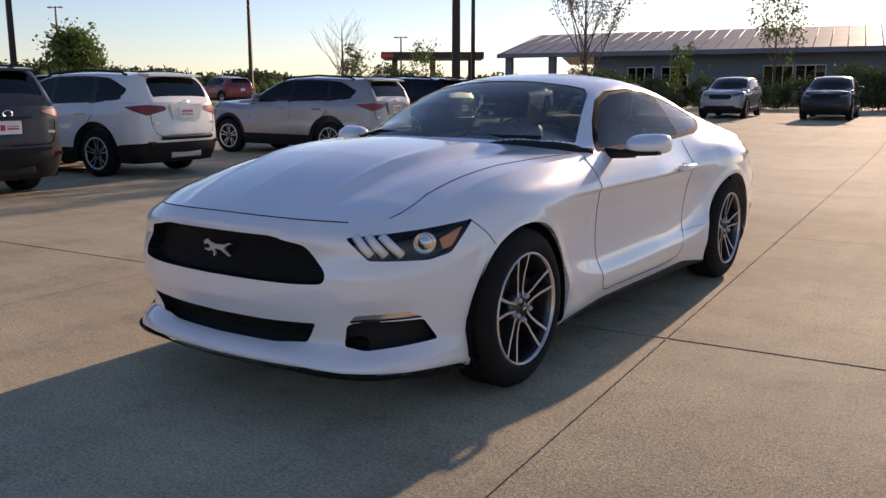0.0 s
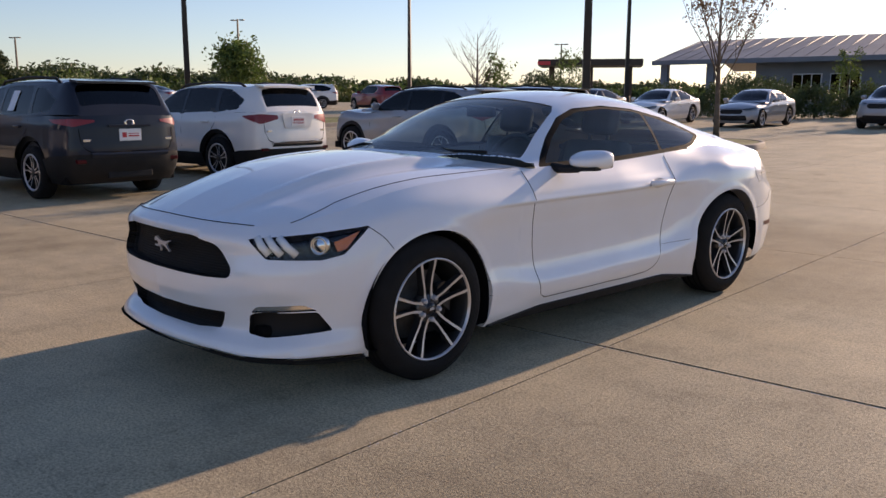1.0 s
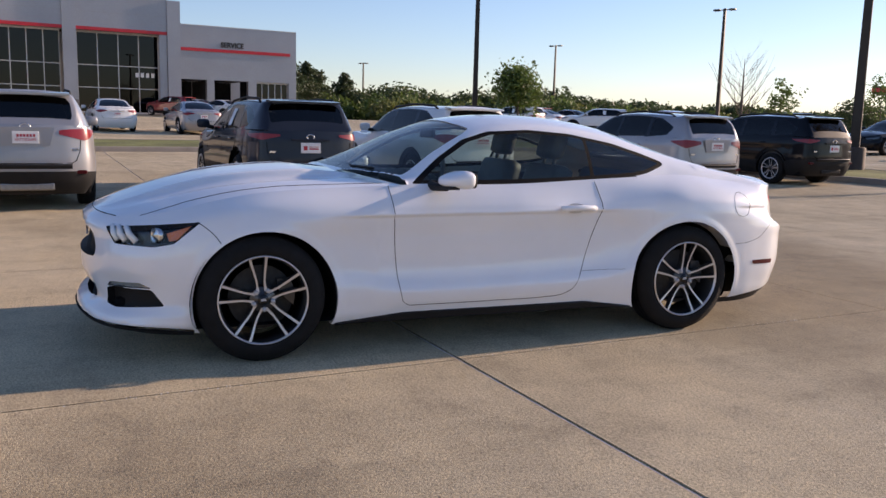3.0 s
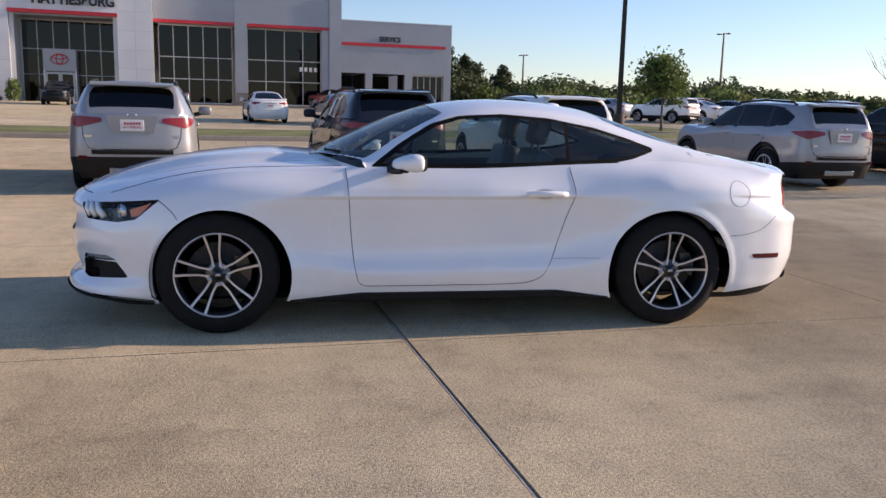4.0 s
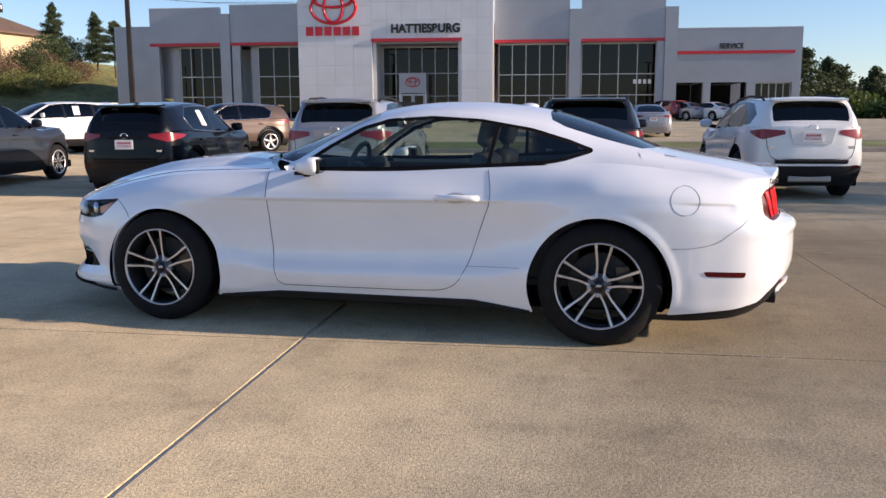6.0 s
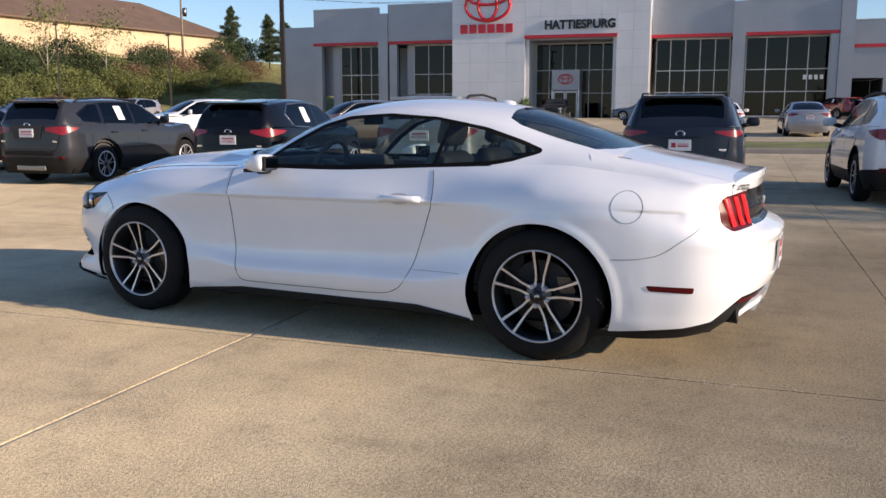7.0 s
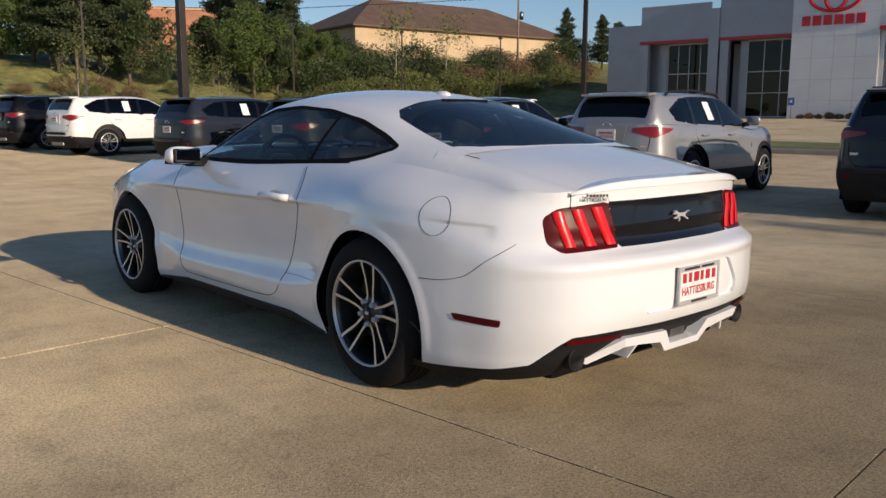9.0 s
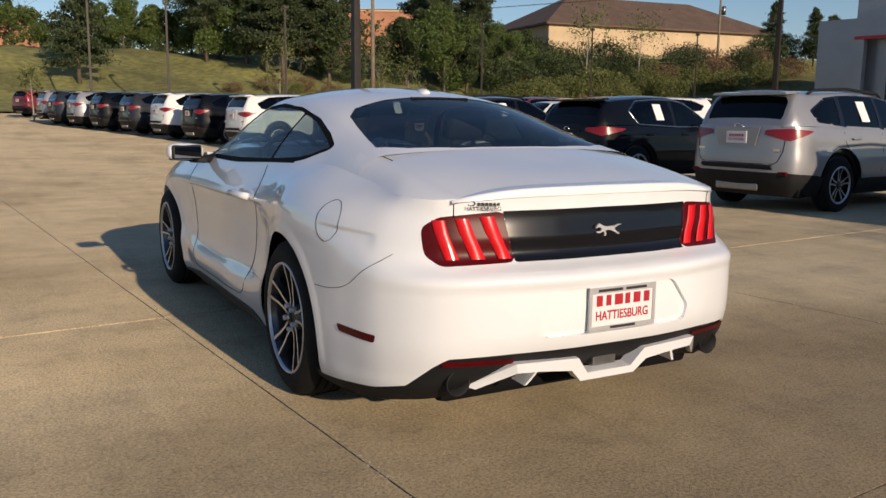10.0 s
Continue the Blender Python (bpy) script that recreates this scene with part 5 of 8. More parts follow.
    v, f = lathe([(0.0, 0.055), (0.012, 0.052), (0.012, 0.040), (0.0, 0.038)], 20, "y")
    yb = lift(U("r", 0.001), spec["badge_z"])[1]
    mesh_object("rear_badge", [(x * 1.25, y + yb + 0.002, z * 0.85 + spec["badge_z"]) for x, y, z in v], f, CHROME, car, "silver oval badge")
    box("number_light_bar", (-0.30, lift(U("r", 0.001), zp + 0.12)[1], zp + 0.105), (0.30, lift(U("r", 0.001), zp + 0.12)[1] + 0.03, zp + 0.135), CHROME if spec["chrome"] else material, car, 0.008)
    if spec["cladding"]:
        for s in SIDES:
            p = lift(U("r", 0.70 * W), lo + 0.30, 0.004)
            box("rear_reflector", (s * p[0] - 0.09, p[1] - 0.05, p[2] - 0.025), (s * p[0] + 0.09, p[1] + 0.006, p[2] + 0.025), TAIL_DARK, car, 0.01)
            p = lift(U("r", 0.62 * W), zt - 0.30, 0.002)
            box("name_badge", (s * p[0] - 0.07, p[1] - 0.03, p[2] - 0.02), (s * p[0] + 0.07, p[1] + 0.004, p[2] + 0.012), CHROME, car, 0.002)
    # tailgate seam and bumper step
    zg = lo + 0.42
    q = [("r", 0.74 * W, zt - 0.16), ("r", 0.72 * W, zt - 0.32), ("r", 0.66 * W, zg + 0.03), ("r", 0.60 * W, zg), ("r", 0.3 * W, zg - 0.005), ("r", 0.001, zg - 0.005)]
    for s in SIDES:
        v, f = tube([tuple(np.array(lift(U(a, b), z, 0.001)) * (s, 1, 1)) for a, b, z in q], 0.005, 5)
        mesh_object("shut_line", v, f, GAP, car)
    if spec["wing"]:
        rows = []
        for x in np.linspace(-0.60 * W, 0.60 * W, 15):
            y, _, z = lift(U("r", max(abs(x), 0.001)), zg - 0.03)[1], 0, zg - 0.03
            rows.append([(x, y - 0.01, z + 0.02), (x, y + 0.035, z + 0.012), (x, y + 0.042, z - 0.01), (x, y - 0.005, z - 0.05)])
        v = [p for r in rows for p in r]
        mesh_object("bumper_step", v, [(i * 4 + j, i * 4 + j + 1, i * 4 + 5 + j, i * 4 + 4 + j) for i in range(14) for j in range(3)], PLASTIC if spec["recess"] else material, car, "rear bumper step")
        box("skid_trim", (-0.32, lift(U("r", 0.001), lo + 0.12)[1] - 0.03, lo + 0.06), (0.32, lift(U("r", 0.001), lo + 0.12)[1] + 0.012, lo + 0.16), STEEL if spec["recess"] else PLASTIC, car, 0.02, "skid trim")
    if rails:
        for s in SIDES:
            pts = [(s * (rails[2]), y, float(house.roof(rails[2], y)[2]) + h) for y, h in ((rails[0], 0.0), (rails[0] + 0.12, 0.045), ((rails[0] + rails[1]) / 2, 0.055), (rails[1] - 0.12, 0.045), (rails[1], 0.0))]
            v, f = tube(pts, 0.02, 8)
            mesh_object("roof_rail", v, f, PLASTIC if rails[3] else ALLOY, car, "roof rail")
    bm = bmesh.new()
    add_box(bm, (-W + 0.12, -L0 + 0.25, lo - 0.01), (W - 0.12, L1 - 0.25, lo + 0.14), 0.03)
    part("underbody", bm, GAP, car, "black underbody")
    bm = bmesh.new()
    add_box(bm, (-W + 0.10, ys + 0.2, lo + 0.20), (W - 0.10, y1 - 0.15, zh - 0.12), 0.05)
    for s in SIDES:
        for y in spec["seats"]:
            add_box(bm, (s * 0.36 - 0.22, y, zh - 0.2), (s * 0.36 + 0.22, y + 0.12, zh + 0.16), 0.04)
            add_box(bm, (s * 0.36 - 0.12, y + 0.03, zh + 0.17), (s * 0.36 + 0.12, y + 0.10, zh + 0.33), 0.03)
    part("cabin_interior", bm, CABIN, car, "dark cabin interior")
    if sticker:
        y, z = spec["sticker"]
        p = house.side(y, z)
        q = house.side(y, z - 0.2)
        r = house.side(y + 0.2, z)
        for s in SIDES:
            pts = [(s * (p[0] + 0.006), y, z), (s * (r[0] + 0.006), y + 0.2, z), (s * (r[0] + (q[0] - p[0]) * 1.35 + 0.006), y + 0.2, z - 0.27), (s * (p[0] + (q[0] - p[0]) * 1.35 + 0.006), y, z - 0.27)]
            v, f = slab(pts, 0.002, (s, 0, 0))
            mesh_object("window_sticker", v, f, PAPER, car, "white price sheet in the window", False)
    if spec["wing"]:
        y, z = spec["wing"]
        v, f = join(slab([(-0.56, y - 0.12, z), (-0.55, y + 0.10, z - 0.02), (0.55, y + 0.10, z - 0.02), (0.56, y - 0.12, z)], 0.03, (0, 0, 1)))
        mesh_object("roof_spoiler", v, f, material, car, "", False)
        v, f = tube([(-0.05, spec["rear_glass"][-1][1] - 0.06, spec["wipe"]), (0.12, spec["rear_glass"][-1][1] - 0.10, spec["wipe"] + 0.05), (0.38, spec["rear_glass"][-1][1] - 0.08, spec["wipe"] + 0.03)], 0.012, 6)
        mesh_object("rear_wiper", v, f, PLASTIC, car)
    return car


SUV = dict(front=0.90, rear=3.70, half=0.90, base=2.66, tyre=0.355, belt=1.06, nose=0.98, cowl=1.10, tail=1.12, low=0.22, cladding=0.22, clad_black=True, arch_black=True,
           tail_lamp=(0.40, 1.06, 0.93, 1.09, 0.42), screen=0.32, chrome=False, plate_z=0.97, recess=True, badge_z=1.11, spokes=5, twin=True, wing=(3.42, 1.585), wipe=1.19,
           centre=[(.30, 1.10), (.60, 1.27), (.95, 1.47), (1.20, 1.58), (1.50, 1.635), (2.0, 1.655), (2.6, 1.645), (3.1, 1.615), (3.40, 1.575), (3.50, 1.42), (3.58, 1.25), (3.62, 1.14)],
           rail=[(.30, .80, 1.10), (.60, .77, 1.13), (.95, .70, 1.34), (1.20, .655, 1.49), (1.50, .635, 1.565), (2.0, .63, 1.60), (2.6, .63, 1.595), (3.1, .62, 1.565), (3.40, .59, 1.525), (3.50, .615, 1.38), (3.58, .60, 1.22), (3.62, .57, 1.12)],
           waist=[(.30, .835, 1.04), (1.0, .845, 1.06), (2.4, .845, 1.09), (3.0, .825, 1.11), (3.3, .785, 1.12), (3.5, .725, 1.12), (3.58, .67, 1.12), (3.62, .62, 1.11)], trim=False,
           surround=[(.60, 1.078), (1.0, 1.35), (1.31, 1.525), (1.62, 1.568), (2.1, 1.580), (2.52, 1.565), (2.86, 1.53), (3.24, 1.345), (3.14, 1.175), (2.58, 1.112), (1.65, 1.085)],
           side_glass=[[(.66, 1.09), (1.02, 1.33), (1.32, 1.50), (1.62, 1.545), (1.65, 1.10)], [(1.72, 1.10), (1.70, 1.55), (2.1, 1.56), (2.52, 1.545), (2.58, 1.13)], [(2.68, 1.14), (2.62, 1.53), (2.85, 1.51), (3.20, 1.33), (3.12, 1.19)]],
           windscreen=[(-1, .34), (.5, .42), (.70, .64), (.60, 1.14), (.55, 1.26), (-1, 1.22)],
           rear_glass=[(-1, 3.405), (.50, 3.415), (.555, 3.46), (.565, 3.56), (.55, 3.585), (-1, 3.59)],
           doors=[[(.62, .98), (.60, .80), (.62, .52)], [(1.68, 1.03), (1.67, .80), (1.70, .52)], [(2.62, 1.05), (2.60, .92), (2.34, .62), (2.26, .52)]], handles=[1.42, 2.36], seats=[1.45, 2.30], sticker=(1.95, 1.49))
SUV_NEW = dict(SUV, front=0.93, rear=3.68, tail=1.10, tail_lamp=(0.36, 1.06, 0.97, 1.07, 0.50), cladding=0.30, badge_z=1.02, plate_z=0.86, recess=False, chrome=False, low=0.23,
               centre=[(.30, 1.12), (.60, 1.28), (.95, 1.48), (1.20, 1.59), (1.50, 1.655), (2.0, 1.685), (2.6, 1.68), (3.1, 1.65), (3.34, 1.61), (3.46, 1.42), (3.56, 1.22), (3.60, 1.12)],
               rail=[(.30, .80, 1.10), (.60, .77, 1.14), (.95, .71, 1.36), (1.20, .67, 1.51), (1.50, .65, 1.585), (2.0, .645, 1.62), (2.6, .645, 1.62), (3.1, .635, 1.59), (3.34, .61, 1.555), (3.46, .625, 1.36), (3.56, .60, 1.18), (3.60, .57, 1.10)],
               rear_glass=[(-1, 3.345), (.52, 3.355), (.57, 3.40), (.575, 3.51), (.56, 3.53), (-1, 3.535)], wing=(3.36, 1.615), wipe=1.17, spokes=5)
CROSS = dict(SUV, twin=False, front=0.88, rear=3.50, base=2.65, half=0.90, cladding=0.16, tail_lamp=(0.42, 1.02, 0.90, 1.05, 0.55), plate_z=0.86, recess=False, badge_z=1.0, tail=1.06,
             centre=[(.30, 1.06), (.60, 1.24), (.95, 1.44), (1.20, 1.53), (1.50, 1.575), (2.0, 1.585), (2.6, 1.555), (3.0, 1.515), (3.20, 1.48), (3.32, 1.34), (3.42, 1.16), (3.45, 1.08)],
             rail=[(.30, .80, 1.06), (.60, .77, 1.10), (.95, .70, 1.30), (1.20, .65, 1.44), (1.50, .63, 1.51), (2.0, .625, 1.53), (2.6, .61, 1.50), (3.0, .60, 1.46), (3.20, .57, 1.42), (3.32, .605, 1.29), (3.42, .59, 1.13), (3.45, .56, 1.06)],
             waist=[(.30, .835, 1.0), (1.0, .845, 1.02), (2.4, .845, 1.06), (2.9, .82, 1.08), (3.2, .765, 1.08), (3.36, .70, 1.06), (3.45, .61, 1.05)], belt=1.02, trim=True,
             surround=[(.60, 1.045), (1.0, 1.31), (1.31, 1.465), (1.62, 1.503), (2.1, 1.503), (2.54, 1.473), (2.79, 1.305), (2.64, 1.088), (1.65, 1.045)],
             side_glass=[[(.66, 1.06), (1.02, 1.29), (1.32, 1.44), (1.62, 1.48), (1.65, 1.06)], [(1.72, 1.07), (1.70, 1.485), (2.1, 1.48), (2.52, 1.45), (2.74, 1.30), (2.62, 1.11)]],
             rear_glass=[(-1, 3.205), (.46, 3.215), (.545, 3.26), (.555, 3.36), (.54, 3.38), (-1, 3.385)], wing=(3.22, 1.49), wipe=1.14, rear_y=3.5, sticker=(1.95, 1.43))
SALOON = dict(SUV, twin=False, front=0.92, rear=3.90, base=2.80, half=0.91, tyre=0.335, belt=0.92, nose=0.76, cowl=0.96, tail=1.02, low=0.19, cladding=0.0, clad_black=False, arch_black=False, chrome=True,
              tail_lamp=(0.42, 0.93, 0.84, 0.97, 0.40), screen=0.42, plate_z=0.80, recess=False, badge_z=0.93, wing=None, spokes=5,
              centre=[(.40, .96), (.70, 1.11), (1.05, 1.29), (1.30, 1.38), (1.60, 1.43), (2.0, 1.44), (2.4, 1.41), (2.8, 1.31), (3.15, 1.17), (3.40, 1.07)],
              rail=[(.40, .79, .95), (.70, .76, .98), (1.05, .68, 1.18), (1.30, .61, 1.30), (1.60, .59, 1.37), (2.0, .585, 1.38), (2.4, .58, 1.345), (2.8, .60, 1.24), (3.15, .66, 1.11), (3.40, .73, 1.03)],
              waist=[(.40, .83, .90), (1.0, .85, .92), (2.4, .85, .95), (3.0, .84, .99), (3.4, .81, 1.0)],
              surround=[(.74, .937), (1.10, 1.18), (1.39, 1.325), (1.66, 1.362), (2.1, 1.366), (2.47, 1.30), (2.82, 1.14), (2.74, .982), (1.68, .938)], trim=True,
              side_glass=[[(.80, .95), (1.12, 1.16), (1.40, 1.30), (1.66, 1.34), (1.68, .95)], [(1.75, .96), (1.74, 1.345), (2.1, 1.345), (2.45, 1.28), (2.78, 1.13), (2.72, 1.0)]],
              windscreen=[(-1, .44), (.5, .52), (.69, .74), (.58, 1.22), (.50, 1.34), (-1, 1.30)],
              rear_glass=[(-1, 2.48), (.48, 2.52), (.56, 2.75), (.64, 3.18), (.45, 3.30), (-1, 3.33)],
              doors=[[(.66, .85), (.64, .60), (.68, .30)], [(1.71, .90), (1.70, .65), (1.73, .30)], [(2.72, .95), (2.66, .78), (2.40, .45), (2.32, .30)]], handles=[1.45, 2.42], seats=[1.45, 2.30], sticker=(1.9, 1.28))


def lowered(spec, k):
    """A spec with its cabin above the waist pressed down by the factor k."""
    f = lambda z: z if z < 1.10 else 1.10 + (z - 1.10) * k
    d = dict(spec)
    d["centre"] = [(y, f(z)) for y, z in spec["centre"]]
    d["rail"] = [(y, x, f(z)) for y, x, z in spec["rail"]]
    d["side_glass"] = [[(y, f(z)) for y, z in p] for p in spec["side_glass"]]
    d["surround"] = [(y, f(z)) for y, z in spec["surround"]]
    d["wing"] = (spec["wing"][0], f(spec["wing"][1]))
    d["wipe"], d["sticker"] = f(spec["wipe"]), (spec["sticker"][0], f(spec["sticker"][1]))
    return d


SUV, SUV_NEW = lowered(SUV, 0.90), lowered(SUV_NEW, 0.86)


def ground_z(x, y):
    """The paved lot dips gently round the coupe and rises away from it."""
    r = math.hypot(x + 1, y - 5)
    return min(0.0208 * max(r - 14, 0), 1.15)


def parked(spec, name, rear, heading, material, label, **kw):
    """Stand a vehicle with its rear axle over the point rear, pointing along heading (degrees, 0 is along -y, turning to -x with negative)."""
    x, y = rear
    a = radians(heading)
    bx, by = -math.sin(a) * spec["base"], math.cos(a) * spec["base"]
    fx, fy = x - bx, y - by
    z0, z1 = ground_z(fx, fy), ground_z(x, y)
    tilt = math.degrees(math.atan2(z1 - z0, spec["base"]))
    zl = ground_z(fx + math.cos(a), fy + math.sin(a))
    return vehicle(name, pose(fx, fy, z0 + 0.002, 0, 0, heading) @ pose(0, 0, 0, tilt), material, label, spec, **kw)


# ---------------------------------------------------------------- ground
def concrete_mat():
    m = bpy.data.materials.new("worn_concrete")
    m.use_nodes = True
    n, l = m.node_tree.nodes, m.node_tree.links
    p = n["Principled BSDF"]
    tc = n.new("ShaderNodeTexCoord")
    def nz(scale, detail=6, rough=0.6, vec=None):
        t = n.new("ShaderNodeTexNoise")
        t.inputs["Scale"].default_value, t.inputs["Detail"].default_value, t.inputs["Roughness"].default_value = scale, detail, rough
        l.new(vec or tc.outputs["Object"], t.inputs["Vector"])
        return t.outputs["Fac"]
    def ramp(src, stops):
        r = n.new("ShaderNodeValToRGB")
        e = r.color_ramp.elements
        while len(e) < len(stops):
            e.new(0.5)
        for el, (pos, c) in zip(e, stops):
            el.position, el.color = pos, (*c, 1)
        l.new(src, r.inputs[0])
        return r.outputs[0]
    def mix(a, b, fac, mode="MULTIPLY"):
        mm = n.new("ShaderNodeMix")
        mm.data_type, mm.blend_type = "RGBA", mode
        if isinstance(fac, float):
            mm.inputs[0].default_value = fac
        else:
            l.new(fac, mm.inputs[0])
        l.new(a, mm.inputs[6]), l.new(b, mm.inputs[7])
        return mm.outputs[2]
    big = ramp(nz(0.35, 6, 0.6), [(0.30, (0.425, 0.346, 0.222)), (0.50, (0.545, 0.453, 0.298)), (0.70, (0.62, 0.525, 0.362))])
    mid = ramp(nz(1.9, 10, 0.78), [(0.32, (0.58, 0.58, 0.60)), (0.48, (0.93, 0.93, 0.93)), (0.70, (1.22, 1.20, 1.16))])
    st = n.new("ShaderNodeMapping")
    st.inputs["Scale"].default_value = (0.12, 1.5, 1.0)
    st.inputs["Rotation"].default_value = (0, 0, radians(6))
    l.new(tc.outputs["Object"], st.inputs["Vector"])
    streak = ramp(nz(1.0, 6, 0.65, st.outputs[0]), [(0.36, (0.70, 0.70, 0.72)), (0.58, (1.0, 1.0, 1.0))])
    dm = n.new("ShaderNodeMapping")
    dm.inputs["Scale"].default_value = (1.5, 0.16, 1.0)
    dm.inputs["Rotation"].default_value = (0, 0, radians(-12))
    l.new(tc.outputs["Object"], dm.inputs["Vector"])
    drips = ramp(nz(1.0, 7, 0.7, dm.outputs[0]), [(0.34, (0.62, 0.61, 0.60)), (0.50, (1.0, 1.0, 1.0))])
    # small rusty and oily marks
    blot = ramp(nz(0.9, 3, 0.5), [(0.24, (0.50, 0.47, 0.43)), (0.33, (1.0, 1.0, 1.0))])
    spots = ramp(nz(9.0, 8, 0.75), [(0.30, (0.50, 0.49, 0.49)), (0.46, (1.0, 1.0, 1.0))])
    grain = ramp(nz(75, 6, 0.85), [(0.38, (0.42, 0.42, 0.43)), (0.51, (1.0, 1.0, 1.0)), (0.64, (1.45, 1.43, 1.38))])
    # old dark weathered stretches of the lot, and a bleached one
    wob = n.new("ShaderNodeTexNoise")
    wob.inputs["Scale"].default_value, wob.inputs["Detail"].default_value = 0.5, 5
    l.new(tc.outputs["Object"], wob.inputs["Vector"])
    add = n.new("ShaderNodeVectorMath")
    add.operation = "MULTIPLY_ADD"
    add.inputs[1].default_value = (2.4, 2.4, 0.0)
    l.new(wob.outputs["Color"], add.inputs[0]), l.new(tc.outputs["Object"], add.inputs[2])
    def patch(place, size, tone):
        mp = n.new("ShaderNodeMapping")
        mp.vector_type = "TEXTURE"
        mp.inputs["Location"].default_value = (place[0] + 1.2, place[1] + 1.2, 0.0)
        mp.inputs["Scale"].default_value = (size[0], size[1], 1.0)
        l.new(add.outputs[0], mp.inputs["Vector"])
        gr = n.new("ShaderNodeTexGradient")
        gr.gradient_type = "SPHERICAL"
        l.new(mp.outputs[0], gr.inputs[0])
        return ramp(gr.outputs["Fac"], [(0.02, (1.0, 1.0, 1.0)), (0.50, tone)])
    c = mix(big, mid, 0.65)
    c = mix(c, streak, 0.35)
    c = mix(c, drips, 0.4)
    c = mix(c, blot, 0.7)
    c = mix(c, spots, 0.5)
    c = mix(c, grain, 0.9)
    for place, size, tone in (((-4.2, 8.1), (5.2, 2.6), (0.55, 0.52, 0.48)), ((0.75, 2.3), (2.2, 1.3), (0.70, 0.68, 0.66)),
                              ((0.9, 7.0), (2.2, 1.1), (0.92, 0.91, 0.90)), ((-0.1, 4.9), (1.3, 1.0), (1.16, 1.14, 1.10))):
        c = mix(c, patch(place, size, tone), 0.9)
    l.new(c, p.inputs["Base Color"])
    p.inputs["Roughness"].default_value = 0.84
    p.inputs["Diffuse Roughness"].default_value = 0.45
    p.inputs["Specular IOR Level"].default_value = 0.28
    b = n.new("ShaderNodeBump")
    b.inputs["Strength"].default_value, b.inputs["Distance"].default_value = 0.6, 0.008
    l.new(nz(110, 3, 0.75), b.inputs["Height"])
    l.new(b.outputs[0], p.inputs["Normal"])
    return m


CONCRETE = concrete_mat()
GRASS = mat("mown_grass", (0.10, 0.115, 0.035), rough=0.9, vary=0.35, noise_scale=0.4, fine=0.35, fine_scale=30, bump=0.8, bump_scale=50)
FIELD = mat("dry_field", (0.17, 0.15, 0.08), rough=0.95, vary=0.4, noise_scale=0.06, fine=0.35, fine_scale=2.0)


def ground_sheet():
    rs = [0.0] + [1.2 * 1.16 ** i for i in range(16)] + [14, 17, 20, 24, 28, 33, 39, 46, 54, 62, 70, 80, 100, 130, 180, 260, 400, 700, 1200, 2500]
    rs = sorted(set(round(r, 3) for r in rs))
    n = 96
    vs, fs = [(-1, 5, -0.03)], []
    for r in rs[1:]:
        for k in range(n):
            a = 2 * math.pi * k / n
            x, y = -1 + r * math.cos(a), 5 + r * math.sin(a)
            vs.append((x, y, ground_z(x, y) - 0.03 * min(max((33 - r) / 4, 0), 1)))
    fs += [(0, 1 + k, 1 + (k + 1) % n) for k in range(n)]
    for i in range(len(rs) - 2):
        for k in range(n):
            a, b = 1 + i * n, 1 + (i + 1) * n
            fs.append((a + k, b + k, b + (k + 1) % n, a + (k + 1) % n))
    return tagged(mesh_object("ground", vs, fs, CONCRETE), "worn tan concrete car lot", "pavement", kind="structure")


ground_sheet()
sports_coupe(pose(-2.58, 3.14, 0))

ROW = "row of parked vehicles"
parked(SUV_NEW, "suv", (-10.85, 5.13), -84, CHARCOAL, "charcoal grey sport utility with a white dealer plate", rails=(1.3, 3.1, 0.60, True), sticker=1, plate="symbol", group=ROW)
parked(SUV, "suv", (-11.85, 8.38), -82, SUV_WHITE, "white sport utility with roof rails and red tail lamps", rails=(1.3, 3.1, 0.58, True), plate="red", group=ROW)
parked(SUV, "suv", (-11.6, 13.3), -84, SILVER, "silver sport utility with black wheel arches", rails=(1.3, 3.1, 0.58, True), plate="red", group=ROW)
parked(SUV, "suv", (-10.32, 1.3), -84, SILVER, "silver sport utility with a price sheet in its window", rails=(1.3, 3.1, 0.58, True), sticker=1, plate="red", group=ROW)
parked(CROSS, "crossover", (-10.08, -2.35), -82, BLACKP, "black compact crossover with red tail lamps", sticker=1, plate="red", group=ROW)
parked(SUV, "suv", (-9.56, -6.39), -82, GREY, "dark grey sport utility with a price sheet in its window", rails=(1.3, 3.1, 0.58, True), sticker=1, plate="red", group=ROW)
parked(SUV_NEW, "suv", (-8.8, -10.0), -82, CHARCOAL, "dark grey sport utility with alloy wheels", sticker=1, plate="red", group=ROW)
parked(SUV, "suv", (-7.95, -15.0), -82, SUV_WHITE, "white sport utility with a price sheet in its window", sticker=1, plate="red", group=ROW)


# ---------------------------------------------------------------- dealership building
CLADDING = mat("grey_metal_cladding", (0.335, 0.345, 0.375), rough=0.36, metal=0.5, vary=0.05, noise_scale=0.5, fine=0.03, fine_scale=8, island=0.02, obj_random=0.02)
TOWER_W = mat("white_metal_panel", (0.68, 0.69, 0.71), rough=0.30, coat=0.5, vary=0.05, noise_scale=0.6, obj_random=0.03)
SEAM = mat("dark_panel_seam", (0.34, 0.34, 0.35), rough=0.8, vary=0.1, noise_scale=2)
RED_BAND = mat("red_metal_band", (0.50, 0.02, 0.035), rough=0.35, vary=0.06, noise_scale=2)
FRAME_AL = mat("window_frame_metal", (0.50, 0.51, 0.52), rough=0.4, metal=0.3, vary=0.06, noise_scale=4)
